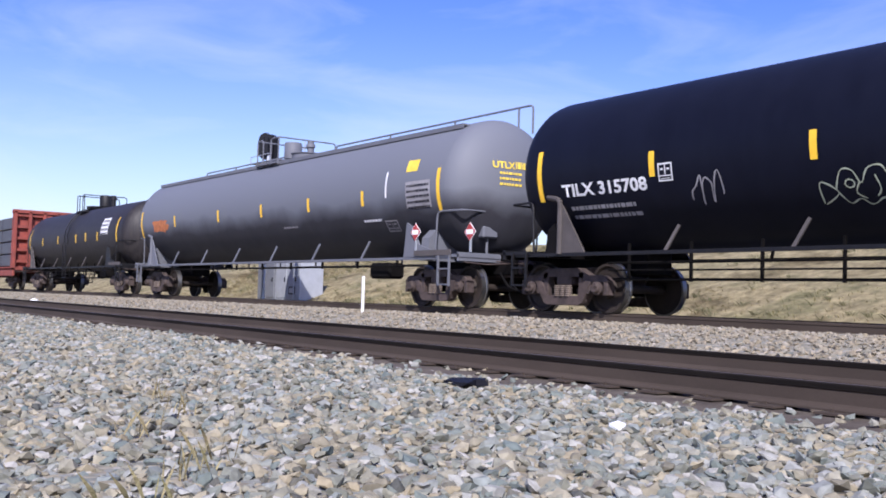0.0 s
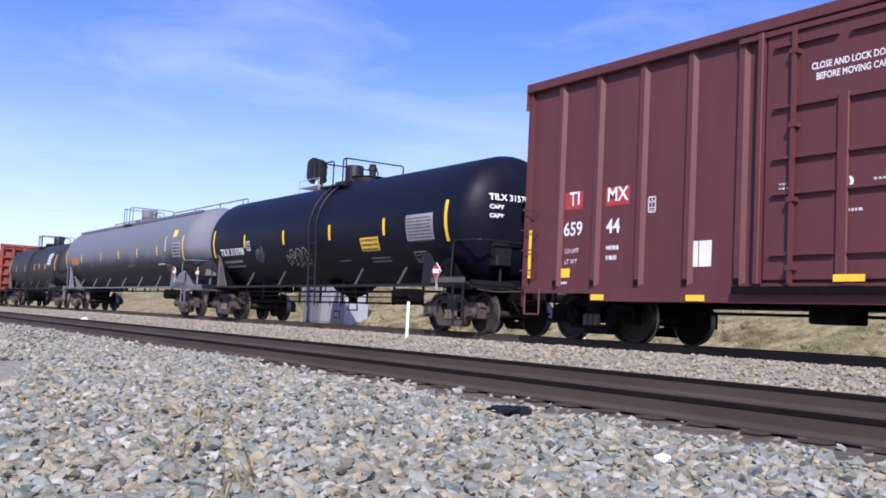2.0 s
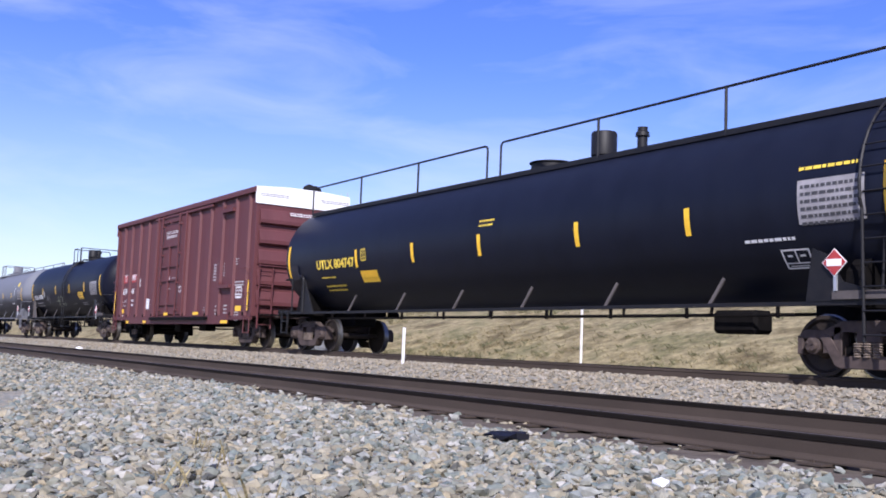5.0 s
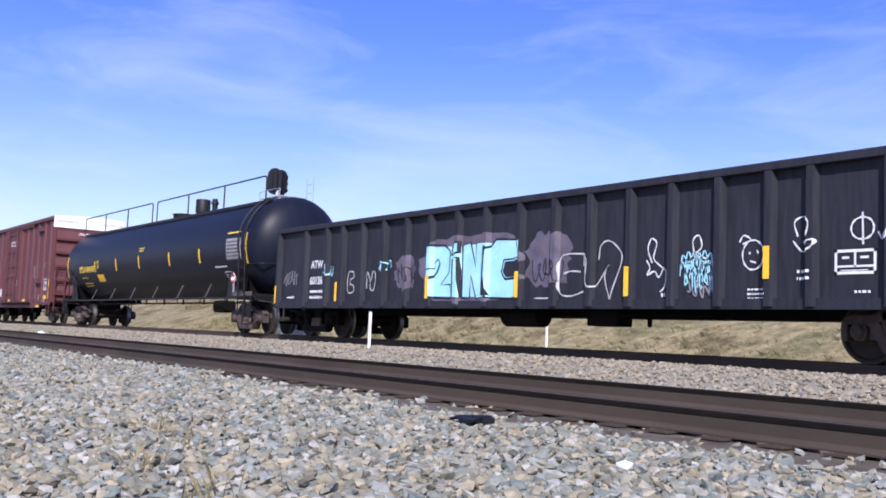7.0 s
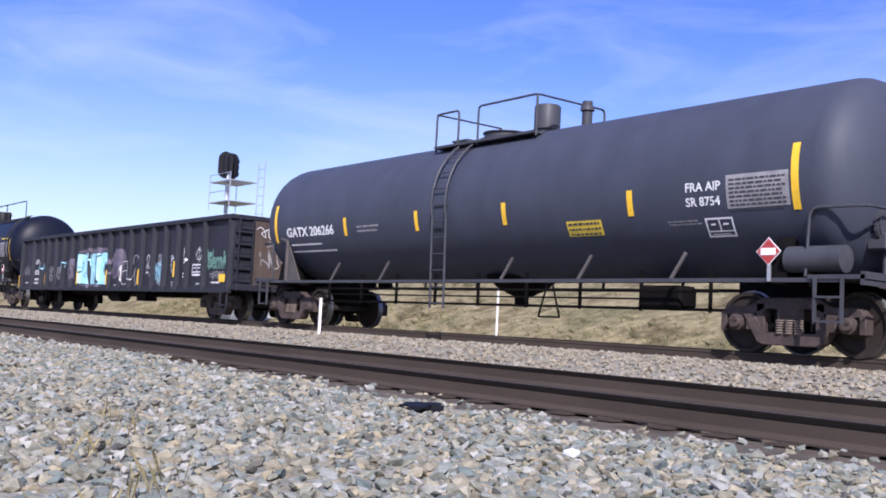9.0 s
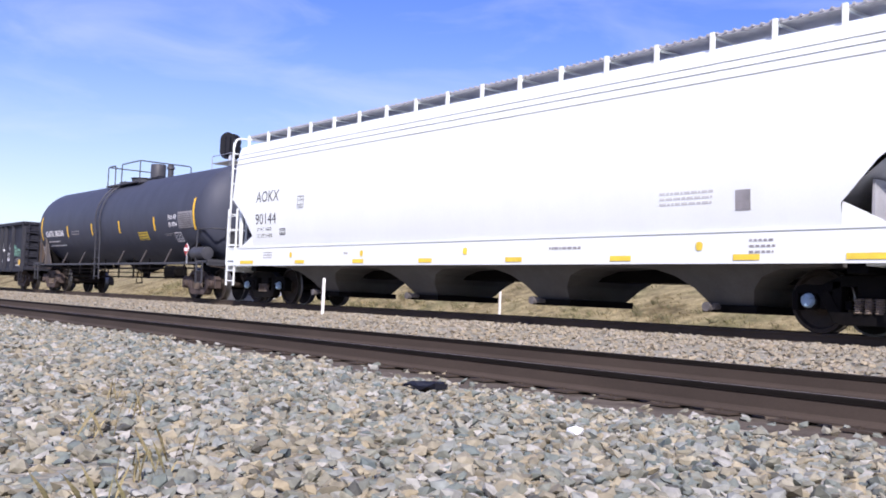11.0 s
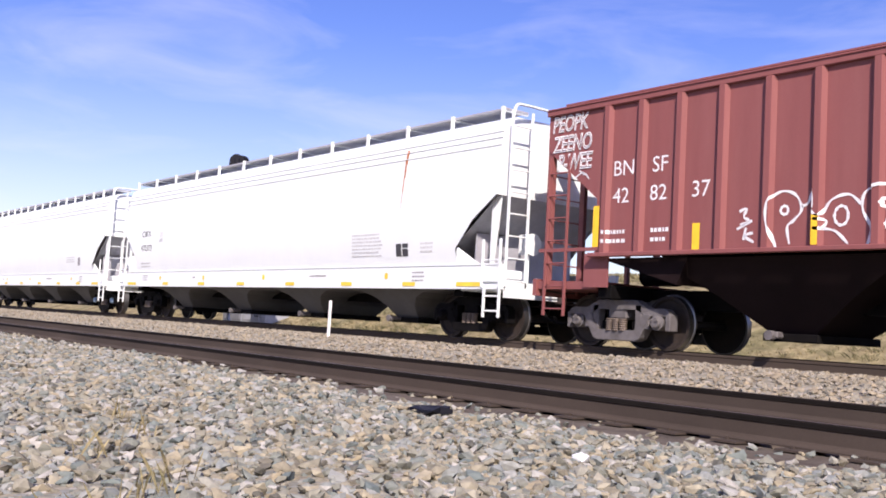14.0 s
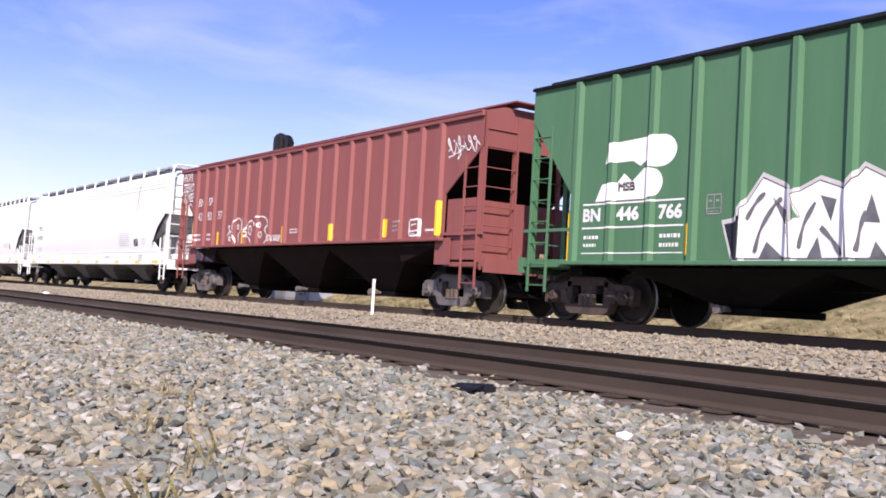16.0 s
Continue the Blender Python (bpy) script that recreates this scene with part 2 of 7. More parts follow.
def ballast_material(name, stones, tan=0.0):
    m = bpy.data.materials.new(name)
    m.use_nodes = True
    n, l = m.node_tree.nodes, m.node_tree.links
    b = n["Principled BSDF"]
    b.inputs["Roughness"].default_value = 0.85
    b.inputs["Specular IOR Level"].default_value = 0.3
    tc = n.new("ShaderNodeTexCoord")
    ramp = n.new("ShaderNodeValToRGB")
    tones = ((0.0, (0.075, 0.08, 0.075)), (0.12, (0.31, 0.275, 0.195)), (0.26, (0.19, 0.225, 0.205)), (0.40, (0.38, 0.32, 0.21)), (0.54, (0.15, 0.187, 0.18)),
             (0.66, (0.43, 0.375, 0.26)), (0.82, (0.265, 0.29, 0.27)), (0.97, (0.46, 0.44, 0.39)))
    el = ramp.color_ramp.elements
    while len(el) < len(tones):
        el.new(0.5)
    for e, (q, c) in zip(el, tones):
        e.position, e.color = q, (c[0] + tan * (0.36 - c[0]), c[1] + tan * (0.29 - c[1]), c[2] + tan * (0.205 - c[2]), 1)
    grain = n.new("ShaderNodeTexNoise")
    grain.inputs["Scale"].default_value, grain.inputs["Detail"].default_value = 28, 6
    l.new(tc.outputs["Object"], grain.inputs["Vector"])
    if stones:
        src = n.new("ShaderNodeNewGeometry").outputs["Random Per Island"]
    else:
        cell = n.new("ShaderNodeTexVoronoi")
        cell.inputs["Scale"].default_value = 20
        l.new(tc.outputs["Object"], cell.inputs["Vector"])
        sep = n.new("ShaderNodeSeparateColor")
        l.new(cell.outputs["Color"], sep.inputs["Color"])
        src = sep.outputs[0]
    l.new(src, ramp.inputs["Fac"])
    rng = n.new("ShaderNodeMapRange")
    rng.inputs["From Min"].default_value, rng.inputs["From Max"].default_value = 0.3, 0.7
    rng.inputs["To Min"].default_value, rng.inputs["To Max"].default_value = 0.58, 0.88
    l.new(grain.outputs["Fac"], rng.inputs["Value"])
    mul = n.new("ShaderNodeMix")
    mul.data_type, mul.blend_type = "RGBA", "MULTIPLY"
    mul.inputs[0].default_value = 1
    l.new(ramp.outputs["Color"], mul.inputs[6])
    l.new(rng.outputs["Result"], mul.inputs[7])
    l.new(mul.outputs[2], b.inputs["Base Color"])
    bp = n.new("ShaderNodeBump")
    bp.inputs["Strength"].default_value, bp.inputs["Distance"].default_value = 0.4, 0.01
    l.new(grain.outputs["Fac"] if stones else cell.outputs["Distance"], bp.inputs["Height"])
    l.new(bp.outputs["Normal"], b.inputs["Normal"])
    return m


M_STONE = ballast_material("ballast_stone", True)
M_STONE_TAN = ballast_material("ballast_stone_tan", True, 0.5)
M_BALLAST = ballast_material("ballast_bed", False, 0.2)


def bank_material(name, gain, island):
    """Dry grass in straw, olive and brown drifts."""
    m = bpy.data.materials.new(name)
    m.use_nodes = True
    n, l = m.node_tree.nodes, m.node_tree.links
    b = n["Principled BSDF"]
    b.inputs["Roughness"].default_value, b.inputs["Specular IOR Level"].default_value = 0.95, 0.15
    tc, mp = n.new("ShaderNodeTexCoord"), n.new("ShaderNodeMapping")
    mp.inputs["Scale"].default_value = (1.0, 0.8, 1.6)
    l.new(tc.outputs["Object"], mp.inputs["Vector"])
    drift, tuft = n.new("ShaderNodeTexNoise"), n.new("ShaderNodeTexNoise")
    drift.inputs["Scale"].default_value, drift.inputs["Detail"].default_value, drift.inputs["Roughness"].default_value = 0.42, 7, 0.62
    tuft.inputs["Scale"].default_value, tuft.inputs["Detail"].default_value, tuft.inputs["Roughness"].default_value = 3.2, 8, 0.7
    l.new(mp.outputs["Vector"], drift.inputs["Vector"])
    l.new(mp.outputs["Vector"], tuft.inputs["Vector"])
    ramp = n.new("ShaderNodeValToRGB")
    tones = ((0.30, (0.115, 0.085, 0.046)), (0.40, (0.18, 0.148, 0.078)), (0.48, (0.31, 0.26, 0.145)), (0.55, (0.255, 0.22, 0.12)), (0.62, (0.175, 0.16, 0.08)), (0.72, (0.30, 0.255, 0.14)))
    el = ramp.color_ramp.elements
    while len(el) < len(tones):
        el.new(0.5)
    for e, (q, c) in zip(el, tones):
        e.position, e.color = q, (*[v * gain for v in c], 1)
    l.new(drift.outputs["Fac"], ramp.inputs["Fac"])
    value = tuft.outputs["Fac"]
    if island:
        more = n.new("ShaderNodeMath")
        more.operation = "MULTIPLY_ADD"
        l.new(n.new("ShaderNodeNewGeometry").outputs["Random Per Island"], more.inputs[0])
        more.inputs[1].default_value, more.inputs[2].default_value = 0.3, -0.15
        both = n.new("ShaderNodeMath")
        l.new(more.outputs[0], both.inputs[0])
        l.new(value, both.inputs[1])
        value = both.outputs[0]
    rng = n.new("ShaderNodeMapRange")
    rng.inputs["From Min"].default_value, rng.inputs["From Max"].default_value = 0.32, 0.68
    rng.inputs["To Min"].default_value, rng.inputs["To Max"].default_value = 0.5, 1.35
    l.new(value, rng.inputs["Value"])
    mul = n.new("ShaderNodeMix")
    mul.data_type, mul.blend_type = "RGBA", "MULTIPLY"
    mul.inputs[0].default_value = 1
    l.new(ramp.outputs["Color"], mul.inputs[6])
    l.new(rng.outputs["Result"], mul.inputs[7])
    l.new(mul.outputs[2], b.inputs["Base Color"])
    bp = n.new("ShaderNodeBump")
    bp.inputs["Strength"].default_value, bp.inputs["Distance"].default_value = 0.7, 0.08
    l.new(tuft.outputs["Fac"], bp.inputs["Height"])
    l.new(bp.outputs["Normal"], b.inputs["Normal"])
    return m


M_GRASS_BED = bank_material("dry_grass_ground", 0.9, False)
M_DIRT = material("brown_dirt", (0.19, 0.15, 0.115), 0.95, 0, 0.3, 1.5, 30, 0.5, (0.12, 0.09, 0.07), 0.5, (1, 1, 1), 0.2)
M_FOULED = material("fouled_ballast", (0.085, 0.068, 0.054), 0.95, 0, 0.45, 2.5, 45, 0.6, (0.16, 0.14, 0.11), 0.6, (1, 1, 1), 0.2)
M_STRAW = bank_material("dry_grass", 1.0, True)
M_SHRUB = material("grey_shrub", (0.12, 0.115, 0.062), 0.9, 0, 0.4, 1, 12, 0.0, (0.14, 0.13, 0.08), 0.6, (1, 1, 1), 0.2, True)


# ---- mesh helpers ----
def obj(name, bm, mat, parent=None, label="", smooth=False):
    mesh = bpy.data.meshes.new(name)
    bmesh.ops.recalc_face_normals(bm, faces=bm.faces[:])
    bm.to_mesh(mesh)
    bm.free()
    if smooth:
        mesh.polygons.foreach_set("use_smooth", [True] * len(mesh.polygons))
        mesh.set_sharp_from_angle(angle=radians(40))
    mesh.materials.append(mat)
    ob = new(name, mesh)
    if parent:
        ob.parent = parent
    if label:
        ob["label"] = label
    return ob


def part(name, bm, mat, parent, label="", smooth=False):
    return obj(name, bm, mat, parent, label, smooth)


def thing(name, label, category, group=""):
    return tagged(new(name), label, category, group)


def box(bm, x0, x1, y0, y1, z0, z1, bevel=0.0):
    v = [bm.verts.new((x, y, z)) for x in (x0, x1) for y in (y0, y1) for z in (z0, z1)]
    f = [bm.faces.new([v[i] for i in q]) for q in ((0, 1, 3, 2), (4, 6, 7, 5), (0, 4, 5, 1), (2, 3, 7, 6), (0, 2, 6, 4), (1, 5, 7, 3))]
    if bevel:
        edges = list({e for q in f for e in q.edges})
        bmesh.ops.bevel(bm, geom=edges, offset=bevel, segments=1, affect="EDGES")
    return bm


def boxes(*dims, bevel=0.0):
    bm = bmesh.new()
    for d in dims:
        box(bm, *d, bevel=bevel)
    return bm


def prism(bm, outline, axis, a, b):
    """An outline of two coordinates pushed along an axis from a to b. axis y: (x, z); axis x: (y, z); axis z: (x, y)."""
    put = {"y": lambda p, d: (p[0], d, p[1]), "x": lambda p, d: (d, p[0], p[1]), "z": lambda p, d: (p[0], p[1], d)}[axis]
    lo, hi = [bm.verts.new(put(p, a)) for p in outline], [bm.verts.new(put(p, b)) for p in outline]
    n = len(outline)
    bm.faces.new(lo), bm.faces.new(hi[::-1])
    for i in range(n):
        bm.faces.new((lo[i], lo[(i + 1) % n], hi[(i + 1) % n], hi[i]))
    return bm


def turned(bm, profile, axis="y", centre=(0, 0, 0), seg=28):
    """A body turned round an axis: profile of (place along the axis, radius)."""
    rings = []
    for d, r in profile:
        ring = []
        for i in range(seg):
            a = 2 * math.pi * i / seg
            u, w = r * math.cos(a), r * math.sin(a)
            p = {"y": (u, d, w), "x": (d, u, w), "z": (u, w, d)}[axis]
            ring.append(bm.verts.new([p[k] + centre[k] for k in range(3)]))
        rings.append(ring)
    for a, b in zip(rings, rings[1:]):
        for i in range(seg):
            bm.faces.new((a[i], a[(i + 1) % seg], b[(i + 1) % seg], b[i]))
    bm.faces.new(rings[0]), bm.faces.new(rings[-1][::-1])
    return bm


def bar(bm, p, q, r, seg=6):
    """A round bar from p to q."""
    p, q = Vector(p), Vector(q)
    d = (q - p).normalized()
    u = d.orthogonal().normalized()
    w = d.cross(u)
    ends = []
    for c in (p, q):
        ends.append([bm.verts.new(c + r * (math.cos(2 * math.pi * i / seg) * u + math.sin(2 * math.pi * i / seg) * w)) for i in range(seg)])
    for i in range(seg):
        bm.faces.new((ends[0][i], ends[0][(i + 1) % seg], ends[1][(i + 1) % seg], ends[1][i]))
    bm.faces.new(ends[0]), bm.faces.new(ends[1][::-1])
    return bm


def pipe(points, r, seg=6):
    bm = bmesh.new()
    for a, b in zip(points, points[1:]):
        bar(bm, a, b, r, seg)
    return bm


def bent(points, radius, n=4):
    """A path with its inner corners rounded."""
    pts = [Vector(p) for p in points]
    out = [pts[0]]
    for a, b, c in zip(pts, pts[1:], pts[2:]):
        k1, k2 = b + (a - b).normalized() * radius, b + (c - b).normalized() * radius
        for i in range(n + 1):
            t = i / n
            out.append((1 - t) ** 2 * k1 + 2 * t * (1 - t) * b + t * t * k2)
    return out + [pts[-1]]


# ---- lettering and paint ----
def glyphs(body, size, extra=0.0, outline=0.0, squeeze=1.0, italic=0.0):
    """Flat mesh of a line of writing in the built-in font, in x (along) and y (up); outline: strokes of that half-width alone."""
    cu = bpy.data.curves.new("writing", "FONT")
    cu.body, cu.size, cu.offset, cu.shear, cu.resolution_u = body, size, extra, italic, 3
    if outline:
        cu.fill_mode, cu.bevel_depth, cu.bevel_resolution = "NONE", outline, 0
    tmp = new("writing", cu)
    mesh = bpy.data.meshes.new_from_object(tmp.evaluated_get(bpy.context.evaluated_depsgraph_get()))
    bpy.data.objects.remove(tmp)
    bpy.data.curves.remove(cu)
    mesh.transform(Matrix.Diagonal((squeeze, 1, 0.05 if outline else 1, 1)))
    return mesh


def drape(mesh, x, ribs):
    """Cuts a flat mesh along the edges of the side posts, so that paint can run over them."""
    xs, foot, crest, depth = ribs
    lo, hi = min(v.co.x for v in mesh.vertices) + x, max(v.co.x for v in mesh.vertices) + x
    bm = bmesh.new()
    bm.from_mesh(mesh)
    for q in xs:
        for d in (-foot, -crest, crest, foot):
            if lo < q + d < hi:
                bmesh.ops.bisect_plane(bm, geom=bm.verts[:] + bm.edges[:] + bm.faces[:], plane_co=(q + d - x, 0, 0), plane_no=(1, 0, 0))
    bm.to_mesh(mesh)
    bm.free()


def over_ribs(x, ribs):
    """How far the side stands out at x."""
    xs, foot, crest, depth = ribs
    d = min(abs(x - q) for q in xs)
    return depth * max(0.0, min(1.0, (foot - d) / (foot - crest)))


def wrap(mesh, x, z, mat, parent, name="lettering", tank=None, lift=0.006, y=None, label="", ribs=None):
    """Lays a flat mesh on a car's side: on the plane y or the curve y(height), over its ribs, or round the tank (radius, axis height)."""
    if ribs:
        drape(mesh, x, ribs)
    for v in mesh.vertices:
        u, w, d = v.co
        if tank:
            r, zc = tank
            a = math.asin(max(-0.99, min(0.99, (z - zc) / r))) + w / r
            v.co = (x + u, -(r + lift + d) * math.cos(a), zc + (r + lift + d) * math.sin(a))
        else:
            side = y(z + w) if callable(y) else y
            v.co = (x + u, side - lift - d - (over_ribs(x + u, ribs) if ribs else 0.0), z + w)
    mesh.materials.clear()
    mesh.materials.append(mat)
    ob = new(name, mesh)
    ob.parent = parent
    if name in ("stencil", "graffiti"):
        ob["kind"] = "stuff"
    if label:
        ob["label"] = label
    return ob


def flat(rects):
    """Flat mesh of (x0, x1, y0, y1) pieces, cut fine enough to bend."""
    v, f = [], []
    for x0, x1, y0, y1 in rects:
        n = max(1, int((y1 - y0) / 0.12))
        for i in range(n + 1):
            yy = y0 + (y1 - y0) * i / n
            v += [(x0, yy, 0), (x1, yy, 0)]
            if i:
                k = len(v)
                f.append((k - 4, k - 3, k - 1, k - 2))
    m = bpy.data.meshes.new("paint")
    m.from_pydata(v, [], f)
    return m


def lines(rng, width, rows, pitch, height, fill=0.8):
    """Bars that stand for lines of writing too small to read."""
    out = []
    for i in range(rows):
        x = 0.0
        while x < width * fill:
            w = rng.uniform(0.03, 0.11) * (width / 0.8) ** 0.5
            out.append((x, min(x + w, width), -i * pitch - height, -i * pitch))
            x += w + 0.022
    return flat(out)


def scrawl(rng, width, height, loops, half):
    """A sprayed tag: one looping stroke as a ribbon."""
    n = loops * 14
    pts = []
    p1, p2 = rng.uniform(0, 6), rng.uniform(0, 6)
    for i in range(n + 1):
        t = i / n
        a = 2 * math.pi * loops * t
        pts.append(Vector((width * (t + 0.09 * math.sin(a + p1)), height * (0.5 + 0.36 * math.sin(a * 1.0 + p2) + 0.16 * math.sin(a * 1.73)), 0)))
    v, f = [], []
    for i, q in enumerate(pts):
        d = (pts[min(i + 1, n)] - pts[max(i - 1, 0)]).normalized()
        s = Vector((-d.y, d.x, 0)) * half * (0.6 + 0.5 * abs(math.sin(i * 0.7)))
        v += [tuple(q + s), tuple(q - s)]
        if i:
            k = len(v)
            f.append((k - 4, k - 3, k - 1, k - 2))
    m = bpy.data.meshes.new("paint")
    m.from_pydata(v, [], f)
    return m


def strokes(paths, half, closed=False, soft=True):
    """Sprayed lines: each path is smoothed and drawn as a ribbon."""
    v, f = [], []
    for path in paths:
        pts = [Vector((*p, 0)) for p in path]
        if closed:
            pts = pts + pts[:1]
        if soft and len(pts) > 2:
            out = []
            for i in range(len(pts) - 1):
                a, b, c, d = pts[max(i - 1, 0)], pts[i], pts[i + 1], pts[min(i + 2, len(pts) - 1)]
                for k in range(6):
                    t = k / 6
                    out.append(0.5 * (2 * b + (c - a) * t + (2 * a - 5 * b + 4 * c - d) * t * t + (3 * b - a - 3 * c + d) * t ** 3))
            pts = out + pts[-1:]
        n = len(pts) - 1
        for i, q in enumerate(pts):
            d = (pts[min(i + 1, n)] - pts[max(i - 1, 0)]).normalized()
            w = Vector((-d.y, d.x, 0)) * half * (0.85 + 0.25 * math.sin(i * 0.9))
            v += [tuple(q + w), tuple(q - w)]
            if i:
                k = len(v)
                f.append((k - 4, k - 3, k - 1, k - 2))
    m = bpy.data.meshes.new("paint")
    m.from_pydata(v, [], f)
    return m


def ring(cx, cy, rx, ry):
    return [(cx + rx * math.cos(a), cy + ry * math.sin(a)) for a in [2 * math.pi * i / 10 for i in range(11)]]


def patch(points, grow=1.0):
    """A flat painted shape, enlarged about its middle."""
    cx, cy = sum(p[0] for p in points) / len(points), sum(p[1] for p in points) / len(points)
    bm = bmesh.new()
    bm.faces.new([bm.verts.new((cx + (x - cx) * grow, cy + (y - cy) * grow, 0)) for x, y in points])
    bmesh.ops.triangulate(bm, faces=bm.faces[:])
    m = bpy.data.meshes.new("paint")
    bm.to_mesh(m)
    bm.free()
    return m


def blob(rng, width, height, ragged=0.12, n=40):
    """A sprayed patch with an uneven edge."""
    v = [(width / 2, height / 2, 0)]
    for i in range(n):
        a = 2 * math.pi * i / n
        k = 1 + rng.uniform(-ragged, ragged)
        c, s = math.cos(a), math.sin(a)
        e = (abs(c) ** 3 + abs(s) ** 3) ** (-1 / 3)
        v.append((width / 2 * (1 + k * e * c), height / 2 * (1 + k * e * s), 0))
    m = bpy.data.meshes.new("paint")
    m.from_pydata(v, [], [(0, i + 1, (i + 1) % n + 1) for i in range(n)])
    return m


# ---- ground and tracks ----
PROFILE = ((-600, -0.9), (-40, -0.8), (-6, -0.7), (-1, -0.62), (1, -0.58), (2.5, -0.51), (4.5, -0.475), (4.85, -0.475), (5.1, -0.475), (5.45, -0.474), (5.76, -0.472), (6.0, -0.50), (7.3, -0.45), (7.8, -0.41), (8.3, -0.40), (9.3, -0.36), (10.4, -0.20),
           (11.2, -0.165), (12.4, -0.165), (15.4, -0.165), (16.4, -0.45), (18.0, -0.62), (20.0, -0.35), (23.0, 0.75), (27.0, 1.95), (32.0, 2.85), (40.0, 3.35), (60.0, 4.2), (140.0, 7.5), (700.0, 14.0), (2500.0, 20.0))


def ground_z(y):
    for (a, za), (b, zb) in zip(PROFILE, PROFILE[1:]):
        if y <= b:
            return za + (zb - za) * (y - a) / (b - a)
    return PROFILE[-1][1]


def build_ground():
    xs = [-2500, -1200, -600, -300, -200, -150] + [-120 + 4 * i for i in range(38)] + [40, 60, 120, 400, 2500]
    ys = []
    for (a, _), (b, _) in zip(PROFILE, PROFILE[1:]):
        n = 1 if b - a > 40 or b < 0 else max(1, int((b - a) / 1.2))
        ys += [a + (b - a) * i / n for i in range(n)]
    ys.append(PROFILE[-1][0])
    mesh = bpy.data.meshes.new("ground")
    verts, faces, mats = [], [], []
    for y in ys:
        for x in xs:
            amp = 0.0 if y < 16.5 else min(0.35, (y - 16.5) * 0.03)
            dz = amp * noise.noise((x * 0.11, y * 0.14, 3.0)) + (3.0 * noise.noise((x * 0.004, y * 0.004, 9.0)) if y > 130 else 0)
            verts.append((x, y, ground_z(y) + dz))
    nx = len(xs)
    for j in range(len(ys) - 1):
        for i in range(nx - 1):
            faces.append((j * nx + i, j * nx + i + 1, (j + 1) * nx + i + 1, (j + 1) * nx + i))
            yc = (ys[j] + ys[j + 1]) / 2
            mats.append(3 if 5.1 < yc < 5.76 else 0 if 1.3 < yc < 16.4 else (2 if yc < 2 else 1))
    mesh.from_pydata(verts, [], faces)
    for m in (M_BALLAST, M_GRASS_BED, M_DIRT, M_FOULED):
        mesh.materials.append(m)
    mesh.polygons.foreach_set("material_index", mats)
    tagged(new("ground", mesh), "ballast trackbed with dry grass bank rising behind it", "ground", kind="structure")


def stone_mesh(name, spots, seed, label, mat):
    """Loose angular stones, joined: spots of (x, y, z, size)."""
    rng = random.Random(seed)
    protos = []
    for k in range(14):
        bm = bmesh.new()
        bmesh.ops.create_icosphere(bm, subdivisions=1, radius=0.5)
        for v in bm.verts:
            v.co *= rng.uniform(0.66, 1.12)
        a, b = rng.uniform(0.85, 1.4), rng.uniform(0.34, 0.62)
        for v in bm.verts:
            v.co = Vector((v.co.x * a, v.co.y, v.co.z * b))
        for q in range(6):
            nrm = Vector((rng.gauss(0, 1), rng.gauss(0, 1), rng.gauss(0, 0.9))).normalized()
            lim = rng.uniform(0.14, 0.27)
            for v in bm.verts:
                d = v.co.dot(nrm) - lim
                if d > 0:
                    v.co -= nrm * d
        for v in bm.verts:
            v.co *= 1.25
        protos.append((np.array([v.co[:] for v in bm.verts]), np.array([[v.index for v in f.verts] for f in bm.faces])))
        bm.free()
    vs, fs, base = [], [], 0
    for x, y, z, size in spots:
        pv, pf = protos[rng.randrange(14)]
        e = Euler((rng.uniform(-0.6, 0.6), rng.uniform(-0.6, 0.6), rng.uniform(0, 6.28))).to_matrix()
        vs.append(pv @ np.array(e).T * size + (x, y, z))
        fs.append(pf + base)
        base += len(pv)
    mesh = bpy.data.meshes.new(name)
    mesh.from_pydata(np.concatenate(vs).tolist(), [], np.concatenate(fs).tolist())
    mesh.materials.append(mat)
    return tagged(new(name, mesh), label, "gravel", kind="stuff")


